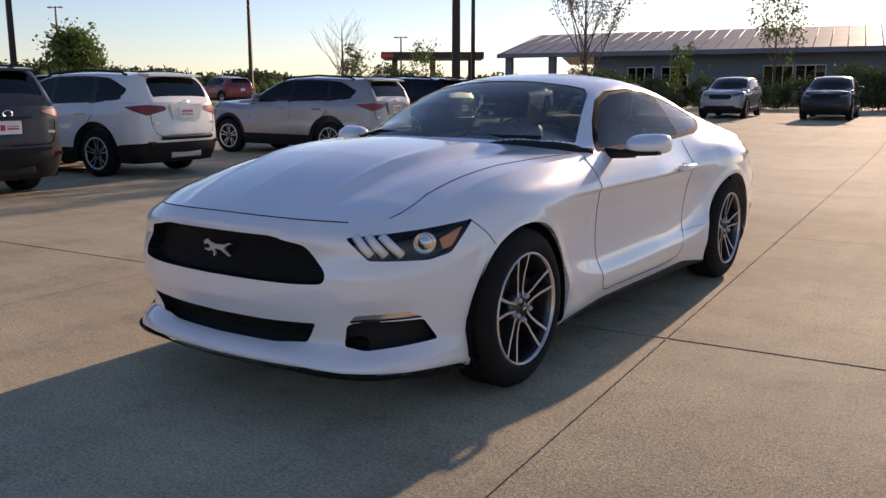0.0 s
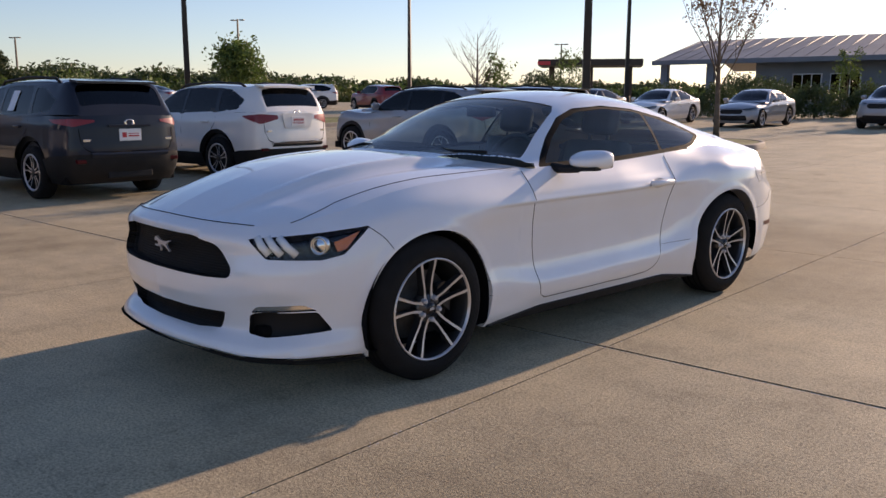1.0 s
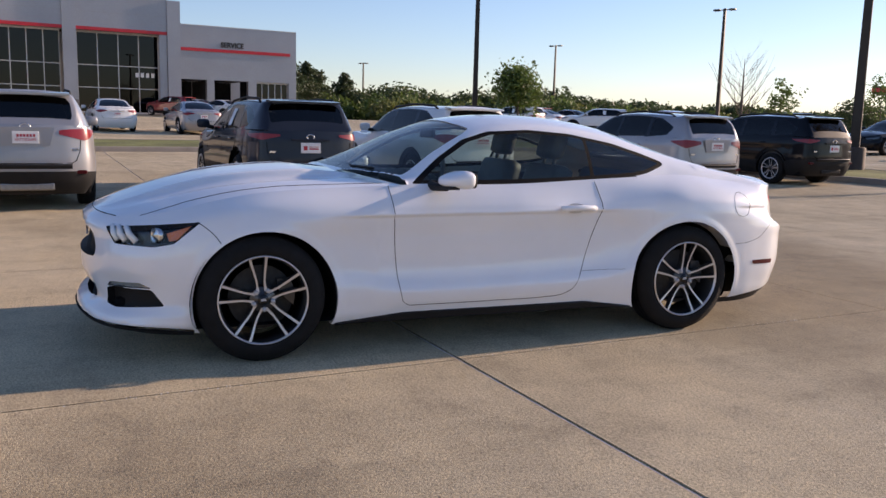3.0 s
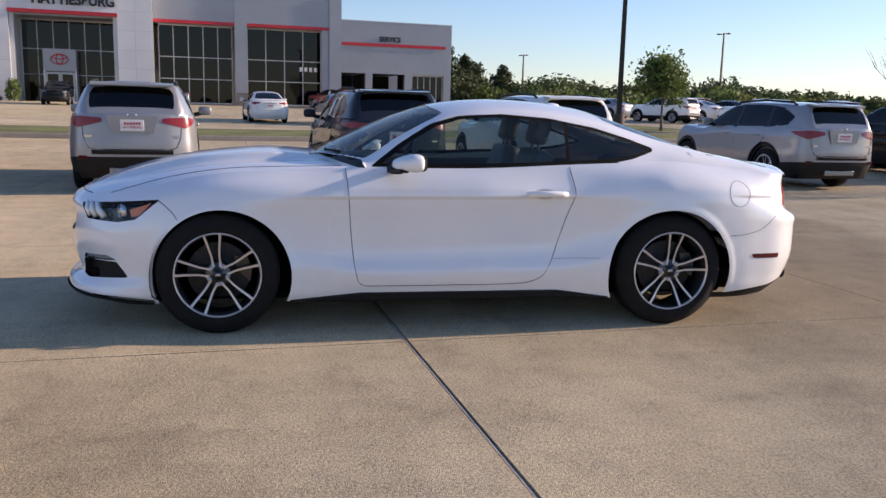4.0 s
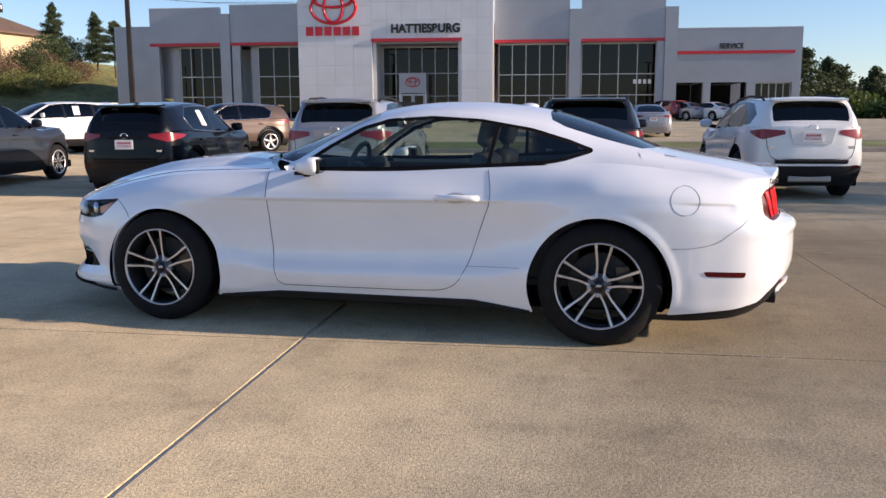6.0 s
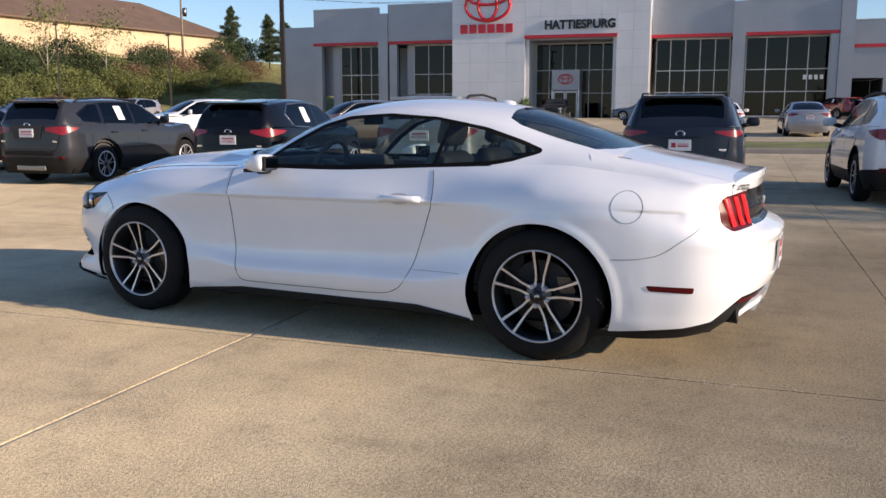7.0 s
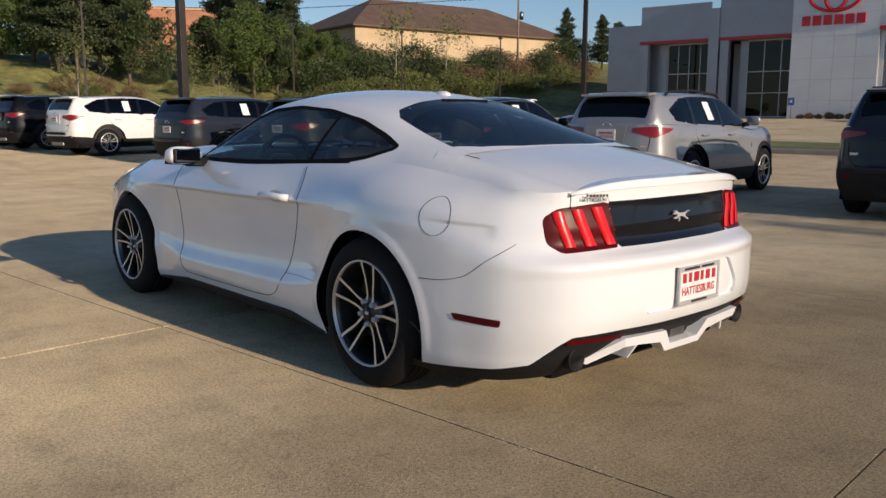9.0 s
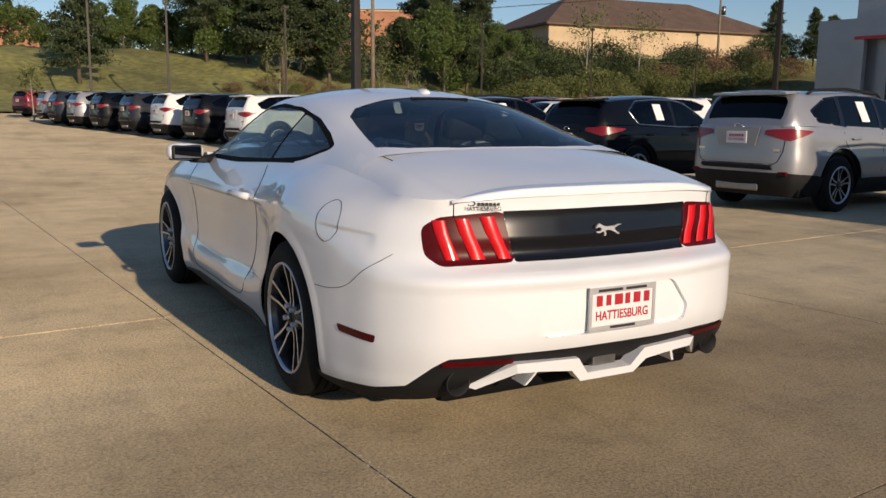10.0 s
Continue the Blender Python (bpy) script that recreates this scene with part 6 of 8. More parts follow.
SHOP_GLASS = glass_mat("showroom_glass", (0.022, 0.028, 0.038), face=0.035, graze=0.6)
# near-black base colour puts the indoor dimness into the surfaces themselves
ROOM_DIM = mat("showroom_interior", (0.02, 0.021, 0.025), rough=0.8, vary=0.5, noise_scale=0.7, fine=0.3, fine_scale=3)
STONE = mat("grey_stone_base", (0.18, 0.17, 0.165), rough=0.8, vary=0.25, noise_scale=4, bump=0.5, bump_scale=12)
SIGN_BLACK = mat("black_sign_letter", (0.015, 0.015, 0.017), rough=0.4, vary=0.1, noise_scale=6)
SIGN_RED = mat("red_sign_letter", (0.52, 0.015, 0.03), rough=0.35, vary=0.05, noise_scale=6)

PAD = 1.15
BLD = pose(-66.9, -17.0, PAD, 0, 0, 7.5) @ Matrix(((0, 1, 0, 0), (1, 0, 0, 0), (0, 0, 1, 0), (0, 0, 0, 1)))
# in the building's own axes: a runs along the front, b outwards, z up from the pad


def bl(a, b, z):
    """A place in the building's axes (along the front, outwards, up) as (b, a, z) of its frame."""
    return (b, a, z)


dealer = empty("dealership_building", pose(-66.9, -17.0, PAD - 0.25, 0, 0, 7.5), "grey and white metal-clad car dealership with red bands and large windows", "building")


def bbox(name, a0, a1, b0, b1, z0, z1, material, parent=None, label="", bevel=0.0):
    return box(name, (min(b0, b1), a0, z0), (max(b0, b1), a1, z1), material, parent or dealer, bevel, label)


def shop_window(a0, a1, b, z0, z1, cols, rows, name="shop_window"):
    """A framed window wall set back at depth b: frame, mullions, panes, and a near-black sheet for the dim room behind.
    """
    w = bbox(name, a0, a1, b - 0.03, b + 0.05, z1 - 0.12, z1, FRAME_AL, None, "large window in a grey metal frame")
    bbox("frame", a0, a1, b - 0.03, b + 0.05, z0, z0 + 0.10, FRAME_AL, w)
    aa = [a0 + (a1 - a0) * i / cols for i in range(cols + 1)]
    zz = [z0] + list(rows) + [z1]
    for a in aa:
        a = min(max(a, a0 + 0.04), a1 - 0.04)
        bbox("mullion", a - 0.035, a + 0.035, b - 0.04, b + 0.06, z0 + 0.10, z1 - 0.12, FRAME_AL, w)
    for z in rows:
        bbox("transom", a0 + 0.08, a1 - 0.08, b - 0.025, b + 0.045, z - 0.035, z + 0.035, FRAME_AL, w)
    for i in range(cols):
        for j in range(len(zz) - 1):
            bbox("pane", aa[i] + 0.036, aa[i + 1] - 0.036, b, b + 0.012, zz[j] + 0.05, zz[j + 1] - 0.05, SHOP_GLASS, w)
    bbox("room", a0, a1, b - 5.0, b - 4.9, z0, z1 + 0.3, ROOM_DIM, w, "dark showroom interior")
    return w


def wall_panels(a0, a1, z0, z1, b, cols, rows, material, name="panel"):
    """Cladding of separate metal sheets with narrow recessed seams."""
    back = bbox("wall", a0, a1, b - 0.35, b - 0.03, z0, z1, SEAM)
    for i in range(cols):
        for j in range(rows):
            x0, x1 = a0 + (a1 - a0) * i / cols, a0 + (a1 - a0) * (i + 1) / cols
            y0, y1 = z0 + (z1 - z0) * j / rows, z0 + (z1 - z0) * (j + 1) / rows
            bbox(name, x0 + 0.007, x1 - 0.007, b - 0.03, b, y0 + 0.007, y1 - 0.007, material, back)
    return back


def dealership():
    top = 11.6
    # white tower: solid left field, portal, right pier
    wall_panels(-6.5, -0.05, 0.0, top + 1.6, 0.0, 4, 8, TOWER_W)
    bbox("tower_side", -6.5, -6.2, -6.0, -0.36, 0.0, top + 1.6, TOWER_W)
    wall_panels(-0.05, 7.6, 7.15, top + 1.6, 0.0, 6, 4, TOWER_W)
    wall_panels(7.6, 10.25, 0.0, top + 1.6, 0.0, 2, 9, TOWER_W)
    bbox("tower_side", 9.95, 10.25, -6.0, -0.36, 0.0, top + 1.6, TOWER_W)
    bbox("portal_side", -0.05, 0.25, -4.0, -0.36, 0.0, 7.0, TOWER_W, None, "white portal side")
    bbox("portal_side", 7.30, 7.6, -4.0, -0.36, 0.0, 7.0, TOWER_W)
    bbox("portal_soffit", 0.25, 7.3, -4.0, -0.36, 6.75, 7.0, CLADDING)
    bbox("red_band", -0.10, 7.65, -0.2, 0.10, 6.88, 7.14, RED_BAND, None, "red metal band")
    shop_window(0.25, 7.3, -3.6, 0.05, 6.75, 6, (2.4, 4.4))
    bbox("tower_roof", -6.2, 9.95, -6.2, -0.36, top + 1.0, top + 1.3, CLADDING)
    # entrance vestibule with a panel and an oval symbol over twin doors
    # grey cladding in place of white: the portal's shade put into the panel's colour
    vest = bbox("entrance_vestibule", 2.0, 4.4, -3.5, -1.6, 2.62, 4.35, CLADDING, None, "pale grey entrance porch with glazed twin doors")
    for x in (2.0, 4.28):
        bbox("post", x, x + 0.12, -3.5, -1.6, 0.0, 2.62, TOWER_W, vest)
    for x in (2.16, 3.22):
        d = bbox("door", x, x + 1.02, -1.72, -1.66, 0.02, 2.55, FRAME_AL, vest, "glazed door in a pale frame")
        bbox("pane", x + 0.12, x + 0.90, -1.655, -1.65, 0.25, 2.40, SHOP_GLASS, d)
    oval_symbol(vest, 3.2, -1.59, 3.55, 0.62, 0.40)
    # wings
    def wing(a0, a1, b, ztop, win0, win1, cols):
        bbox("wing_wall", a0, a1, b - 0.35, b, 7.12, ztop, CLADDING, None, "grey metal upper wall")
        for z in (8.3, 9.5):
            bbox("seam", a0, a1, b + 0.0005, b + 0.004, z - 0.015, z + 0.015, SEAM)
        bbox("red_band", a0 - 0.05, a1 + 0.05, b - 0.2, b + 0.10, 6.86, 7.11, RED_BAND, None, "red metal band")
        bbox("coping", a0, a1, b - 0.40, b + 0.03, ztop + 0.001, ztop + 0.08, FRAME_AL)
        bbox("soffit", a0, a1, b - 1.4, b - 0.36, 6.86, 7.0, CLADDING)
        shop_window(win0, win1, b - 1.2, 0.35, 6.86, cols, (2.4, 4.2))
        bbox("plinth", win0, win1, b - 1.3, b - 1.1, 0.0, 0.34, STONE)
    wing(10.3, 16.7, -2.2, 10.45, 10.6, 16.6, 5)
    wing(17.7, 24.7, -2.2, 10.45, 17.8, 24.2, 4)
    wing(-20.5, -14.0, -1.6, 10.1, -18.3, -14.2, 4)
    wing(-13.1, -6.55, -1.6, 10.3, -11.0, -6.7, 3)
    bbox("pilaster", 16.7, 17.7, -2.6, -2.0, 0.0, 9.6, CLADDING, None, "grey metal pilaster")
    bbox("pilaster", 24.7, 25.75, -2.8, -2.0, 0.0, 9.65, CLADDING, None, "grey metal pilaster")
    bbox("pilaster", -14.0, -13.1, -2.6, -1.45, 0.0, 9.6, CLADDING, None, "grey metal pilaster")
    bbox("column", 24.05, 24.68, -2.4, -2.19, 0.0, 6.85, CLADDING)
    for a in (-20.5, -13.0):
        bbox("column", a, a + 0.75, -2.2, -1.62, 0.0, 6.85, CLADDING)
        bbox("recess_wall", a + 1.3, a + 2.1, -3.4, -2.9, 0.0, 6.85, CLADDING)
    bbox("recess_wall", -20.7, -18.3, -3.4, -3.0, 2.3, 6.86, CLADDING)
    bbox("end_wall", -24.0, -20.6, -2.6, -1.9, 0.0, 8.65, CLADDING, None, "grey metal end wall")
    for a, h in ((16.8, 1.35), (24.75, 1.35)):
        bbox("stone_base", a - 0.02, a + 0.95, -1.99, -1.93, 0.0, h, STONE)
    # service wing with its openings
    sb = -3.5
    bbox("service_wall", 25.8, 36.35, sb - 0.35, sb, 3.42, 7.95, CLADDING, None, "grey metal service wall")
    for z in (4.6, 5.4, 7.2):
        bbox("seam", 25.8, 36.35, sb + 0.0005, sb + 0.004, z - 0.012, z + 0.012, SEAM)
    for a0, a1 in ((25.8, 25.95), (28.25, 28.9), (31.9, 32.65), (35.65, 36.35)):
        bbox("pier", a0, a1, sb - 0.6, sb, 0.0, 3.42, CLADDING)
    bbox("red_band", 25.85, 35.75, sb, sb + 0.12, 5.82, 6.08, RED_BAND, None, "red metal band")
    bbox("coping", 25.8, 36.35, sb - 0.4, sb + 0.03, 7.951, 8.03, FRAME_AL)
    # bay backs and ceilings coloured near-black for the shade inside
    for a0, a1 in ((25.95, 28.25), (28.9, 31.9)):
        bbox("service_bay", a0, a1, sb - 6.0, sb - 5.9, 0.0, 3.42, ROOM_DIM, None, "dark open service bay")
        bbox("bay_ceiling", a0, a1, sb - 6.0, sb - 0.36, 3.44, 3.54, ROOM_DIM)
    bbox("bay_side", 28.3, 28.85, sb - 6.0, sb - 0.62, 0.0, 3.42, ROOM_DIM)
    shop_window(32.65, 35.65, sb - 0.4, 0.1, 3.42, 5, ())
    bbox("service_side", 36.05, 36.35, -14.0, sb - 0.62, 0.0, 7.95, CLADDING)
    bbox("service_roof", 25.8, 36.05, -14.0, sb - 0.40, 7.3, 7.6, CLADDING)
    bbox("wing_roof", -24.0, 25.0, -20.0, -2.65, 8.2, 8.5, CLADDING)
    bbox("rear_wall", -24.0, 36.0, -20.5, -20.1, 0.0, 8.2, CLADDING)
    # showroom floor and ceiling in the same colour, darkened for indoor shade
    bbox("showroom_floor", -20.0, 25.0, -8.5, -1.65, 0.0, 0.03, ROOM_DIM)
    bbox("showroom_ceiling", -20.0, 25.0, -8.5, -3.5, 7.05, 7.15, ROOM_DIM)
    # signs
    word = pose(0.06, 4.55, 7.92, 90, 0, 90)
    text_mesh("sign_town", "HATTIESBURG", 0.98, word, SIGN_BLACK, dealer, 0.05, label="black sign letters", squeeze=0.94, space=1.0, bold=0.04)
    sign = pose(sb + 0.05, 30.5, 6.45, 90, 0, 90)
    text_mesh("sign_service", "SERVICE", 0.62, sign, SIGN_BLACK, dealer, 0.05, label="black sign letters", squeeze=0.9, bold=0.02)
    for i in range(6):
        a = -5.75 + 0.80 * i
        bbox("sign_bar", a, a + 0.62, 0.0, 0.10, 7.45, 8.18, SIGN_RED, None, "plain red sign letter block")
    oval_symbol(dealer, -3.35, 0.05, 9.75, 1.95, 1.30)
    for i in range(4):
        bbox("number_bar", 22.3 + 0.42 * i, 22.3 + 0.42 * i + 0.26, -3.33, -3.31, 3.35, 3.72, TOWER_W, None, "white number bar")


def oval_symbol(parent, a, b, z, ra, rz):
    shapes = []
    for fa, fz, da, dz in ((1.0, 1.0, 0, 0), (0.42, 0.95, 0, 0.02), (0.80, 0.42, 0, 0.45)):
        ring = [(b + 0.03, a + ra * fa * math.cos(t) + da, z + rz * (fz * math.sin(t) + dz)) for t in np.linspace(0, 2 * math.pi, 41)]
        shapes.append(tube(ring, 0.10 * rz, 6))
    v, f = join(*shapes)
    mesh_object("oval_symbol", v, f, SIGN_RED, parent, "red oval sign shape")


dealership()


# ---------------------------------------------------------------- vegetation
BARK = mat("grey_bark", (0.13, 0.10, 0.075), rough=0.9, vary=0.3, noise_scale=6, bump=0.6, bump_scale=30)
PALE_BARK = mat("pale_bark", (0.32, 0.29, 0.25), rough=0.85, vary=0.25, noise_scale=8, bump=0.4, bump_scale=30)


def leaf_mat(name, base, var=0.35):
    m = mat(name, base, rough=0.6, island=var, vary=0.2, noise_scale=0.8)
    n, l = m.node_tree.nodes, m.node_tree.links
    p = n["Principled BSDF"]
    tr = n.new("ShaderNodeBsdfTranslucent")
    mx = n.new("ShaderNodeMixShader")
    mx.inputs[0].default_value = 0.3
    src = p.inputs["Base Color"].links[0].from_socket
    l.new(src, tr.inputs[0])
    l.new(p.outputs[0], mx.inputs[1]), l.new(tr.outputs[0], mx.inputs[2])
    l.new(mx.outputs[0], n["Material Output"].inputs[0])
    return m


LEAF = leaf_mat("green_leaf", (0.10, 0.15, 0.035))
LEAF_DARK = leaf_mat("dark_leaf", (0.06, 0.088, 0.03))
LEAF_PINE = leaf_mat("pine_needle", (0.058, 0.082, 0.032))
LEAF_YELLOW = leaf_mat("spring_leaf", (0.15, 0.17, 0.05))
LEAF_BUD = leaf_mat("reddish_bud_leaf", (0.16, 0.11, 0.06))
LEAF_DRY = leaf_mat("dry_brush", (0.20, 0.13, 0.07))
rng = np.random.default_rng(7)


def leaves(centres, size, spread=0.0, per=1):
    """Small folded leaves, two triangles pairs each, at random turns about the centres."""
    c = np.repeat(np.asarray(centres, float), per, 0)
    n = len(c)
    c = c + rng.normal(0, spread, (n, 3)) if spread else c
    a = rng.normal(size=(n, 3))
    a /= np.linalg.norm(a, axis=1, keepdims=True)
    b = np.cross(a, rng.normal(size=(n, 3)))
    b /= np.linalg.norm(b, axis=1, keepdims=True)
    d = np.cross(a, b)
    s = size * rng.uniform(0.6, 1.35, (n, 1))
    v = np.stack([c - a * s, c + b * s * 0.5 + d * s * 0.18, c + a * s, c - b * s * 0.5 + d * s * 0.18], 1).reshape(-1, 3)
    i = np.arange(n)[:, None] * 4
    f = np.concatenate([i + np.array([[0, 1, 2]]), i + np.array([[0, 2, 3]])], 0)
    return v, f


def cloud_object(name, v, f, material, parent, label=""):
    me = bpy.data.meshes.new(name)
    me.from_pydata(v.tolist(), [], f.tolist())
    me.materials.append(material)
    ob = new(name, me)
    if parent:
        ob.parent = parent
    if label:
        ob["label"] = label
    return ob


def branches(base, height, spread, limbs, seed, trunk_r, upright=0.6, first=0.3, twigs=4, bend=0.15):
    """Tapered trunk with limbs and twigs: shapes of the wood, and the twig ends and paths."""
    r = random.Random(seed)
    shapes, tips = [], []
    lean = Vector((r.uniform(-0.03, 0.03), r.uniform(-0.03, 0.03), 0))
    def at(t):
        return Vector(base) + Vector((lean.x * height * t, lean.y * height * t, height * t))
    shapes.append(tube([at(t) for t in (0, 0.15, 0.35, 0.6, 0.85, 1.0)], 0, 8, [trunk_r * 1.35, trunk_r, trunk_r * 0.85, trunk_r * 0.55, trunk_r * 0.28, trunk_r * 0.08]))
    tips.append(at(1.0))
    for k in range(limbs):
        t = first + (0.92 - first) * k / max(limbs - 1, 1) + r.uniform(-0.03, 0.03)
        az = k * 2.399 + r.uniform(-0.4, 0.4)
        L = spread * (1.15 - 0.75 * t) * r.uniform(0.75, 1.2)
        up = upright * r.uniform(0.7, 1.3)
        p0 = at(t)
        d = Vector((math.cos(az), math.sin(az), up))
        pts = [p0]
        for q in (0.3, 0.6, 1.0):
            pts.append(p0 + Vector((d.x * L * q, d.y * L * q, d.z * L * q + bend * L * q * q)) + Vector((r.uniform(-1, 1), r.uniform(-1, 1), r.uniform(-1, 1))) * L * 0.05)
        rr = trunk_r * 0.42 * (1.1 - t)
        shapes.append(tube(pts, 0, 5, [rr, rr * 0.7, rr * 0.45, rr * 0.15]))
        tips += [pts[2], pts[3]]
        for j in range(twigs):
            q = r.uniform(0.25, 0.95)
            s = p0.lerp(pts[3], q)
            a2 = az + r.uniform(-1.3, 1.3)
            e = s + Vector((math.cos(a2), math.sin(a2), r.uniform(0.5, 1.4) * (0.6 + upright))) * L * r.uniform(0.25, 0.5)
            mid = s.lerp(e, 0.5) + Vector((0, 0, 0.03 * L))
            shapes.append(tube([s, mid, e], 0, 4, [rr * 0.35, rr * 0.22, rr * 0.08], caps=False))
            tips += [e, mid]
    return shapes, tips


def leafy_tree(name, m, height, crown, seed, leaf, bark, label, count=2600, size=0.09, trunk=0.09, first=0.3, upright=0.6, limbs=14, blob=0.28, squash=1.0, twigs=4):
    shapes, tips = branches((0, 0, 0), height * 0.9, crown, limbs, seed, trunk, upright, first, twigs)
    t = empty(name, m, label, "tree", "trees")
    v, f = join(*shapes)
    mesh_object("trunk", v, f, bark, t, "trunk and limbs")
    pts = np.array([tuple(p) for p in tips])
    if count:
        c = pts[rng.integers(0, len(pts), count)] + rng.normal(0, blob, (count, 3)) * (1, 1, squash)
        lv, lf = leaves(c, size)
        cloud_object("crown", lv, lf, leaf, t, "leaves")
    return t


def pine_tree(name, m, height, spread, seed, label, bare=0.25, count=15000, leaf=None, size=0.14):
    r = random.Random(seed)
    t = empty(name, m, label, "tree", "trees")
    shapes = [tube([(0, 0, 0), (0.05, 0, height * 0.5), (0, 0.05, height)], 0, 8, [height * 0.018, height * 0.012, 0.02])]
    cs = []
    n = 34
    for k in range(n):
        q = bare + (1 - bare) * (k / n)
        z = height * q
        L = spread * (1 - 0.82 * ((q - bare) / (1 - bare)) ** 1.3) * r.uniform(0.55, 1.15)
        az = k * 2.4 + r.uniform(-0.5, 0.5)
        e = Vector((math.cos(az) * L, math.sin(az) * L, z + L * r.uniform(-0.12, 0.30)))
        shapes.append(tube([(0, 0, z), tuple(e)], 0, 4, [0.05, 0.015], caps=False))
        for i in range(int(count / n)):
            s = r.random() ** 0.6
            cs.append((e.x * s + r.gauss(0, 0.13 * L + 0.1), e.y * s + r.gauss(0, 0.13 * L + 0.1), z + (e.z - z) * s + r.gauss(0, 0.20)))
    v, f = join(*shapes)
    mesh_object("trunk", v, f, BARK, t, "brown trunk")
    lv, lf = leaves(cs, size)
    cloud_object("crown", lv, lf, leaf or LEAF_PINE, t, "needles")
    return t


def wood_tree(name, m, height, spread, seed, leaf, label, count=14000, size=0.13):
    """A broad woodland tree: trunk, limbs and lumpy crown of leaf clumps."""
    r = random.Random(seed)
    shapes, tips = branches((0, 0, 0), height * 0.85, spread, 11, seed, height * 0.017, 0.7, 0.18, 2)
    t = empty(name, m, label, "tree", "trees")
    v, f = join(*shapes)
    mesh_object("trunk", v, f, BARK, t, "trunk and limbs")
    lumps = [(r.gauss(0, spread * 0.42), r.gauss(0, spread * 0.42), height * r.uniform(0.22, 0.95), r.uniform(0.45, 0.95) * spread * 0.42) for _ in range(16)]
    c = []
    for i in range(count):
        x, y, z, q = lumps[i % len(lumps)]
        d = rng.normal(size=3)
        d /= np.linalg.norm(d)
        d = d * q * (0.55 + 0.5 * r.random())
        c.append((x + d[0], y + d[1], max(z + d[2] * 0.9, 0.2)))
    lv, lf = leaves(c, size)
    cloud_object("crown", lv, lf, leaf, t, "leaf clumps")
    return t


def shrub(name, m, r0, h, seed, leaf, label, count=900, size=0.12):
    r = random.Random(seed)
    t = empty(name, m, label, "shrub", "shrubs")
    shapes = [tube([(0, 0, 0), (r.uniform(-.3, .3) * r0, r.uniform(-.3, .3) * r0, h * 0.6)], 0, 4, [0.03, 0.01], caps=False) for _ in range(5)]
    for v, f in shapes:
        mesh_object("stem", v, f, BARK, t)
    c = []
    for i in range(count):
        d = rng.normal(size=3)
        d /= np.linalg.norm(d)
        k = r.uniform(0.55, 1.05) * (1 + 0.12 * math.sin(5 * d[0] + seed) + 0.12 * math.sin(6 * d[1]))
        c.append((d[0] * r0 * k, d[1] * r0 * k, h * 0.5 + d[2] * h * 0.5 * k))
    lv, lf = leaves(c, size)
    lv[:, 2] = np.maximum(lv[:, 2], 0.01)
    cloud_object("foliage", lv, lf, leaf, t)
    return t


def azd(az, d, origin=(0.0, 6.0)):
    """A place at a bearing (degrees clockwise from +y) and a distance."""
    return origin[0] + d * math.sin(radians(az)), origin[1] + d * math.cos(radians(az))


# ---------------------------------------------------------------- the grassy hillside behind the lot
HILL = mat("hillside_grass", (0.175, 0.172, 0.055), rough=0.95, vary=0.5, noise_scale=0.09, fine=0.35, fine_scale=1.6, bump=0.7, bump_scale=6)


def hill_profile(az):
    r0 = float(np.interp(az, [165, 180, 200, 214, 235, 250], [60, 62, 64, 72, 84, 95]))
    r1 = float(np.interp(az, [165, 180, 200, 214, 235, 250], [86, 88, 98, 110, 120, 125]))
    h = float(np.interp(az, [160, 172, 182, 196, 206, 216, 232, 244, 250], [0.5, 4.5, 6.2, 6.4, 7.2, 7.7, 7.6, 5.0, 1.0]))
    return r0, r1, h


def hill_z(x, y):
    az = math.degrees(math.atan2(x, y - 6.0)) % 360
    d = math.hypot(x, y - 6.0)
    r0, r1, h = hill_profile(az)
    t = min(max((d - r0) / (r1 - r0), 0), 1)
    s = t * t * (3 - 2 * t) * 0.7 + t * 0.3
    w = 0.22 * math.sin(x * 0.31) * math.sin(y * 0.27) + 0.12 * math.sin(x * 0.9 + y * 0.7)
    return PAD - 0.06 + h * s + w * min(t * 4, 1)


def hillside():
    vs, fs = [], []
    azs = np.linspace(160, 250, 150)
    n = 46
    for a in azs:
        r0, r1, h = hill_profile(a)
        for k in range(n):
            d = r0 - 1 + (r1 + 3 - r0) * k / 33 if k < 34 else r1 + 3 + (k - 33) ** 1.7 * 2.2
            x, y = azd(a, d)
            vs.append((x, y, hill_z(x, y)))
    for i in range(len(azs) - 1):
        for k in range(n - 1):
            fs.append((i * n + k, (i + 1) * n + k, (i + 1) * n + k + 1, i * n + k + 1))
    ob = mesh_object("hillside", vs, [f[::-1] for f in fs], HILL)
    return tagged(ob, "grassy bank with dry patches behind the lot", "hill", kind="structure")


hillside()


def on_hill(az, d, turn=0.0, scale=1.0):
    x, y = azd(az, d)
    return Matrix.Translation((x, y, hill_z(x, y) - 0.05)) @ pose(0, 0, 0, 0, 0, turn) @ Matrix.Scale(scale, 4)


def scatter(make, places, bushy=False):
    """Build the first thing, then copy it to the other places."""
    first = None
    for k, (az, d, s) in enumerate(places):
        s = s * 1.3 if bushy and az > 214 else s
        m = on_hill(az, d, (k * 77) % 360, s)
        if first is None:
            first = make(m)
        else:
            c = copy_thing(first, m)
            c.scale = (s, s, s)


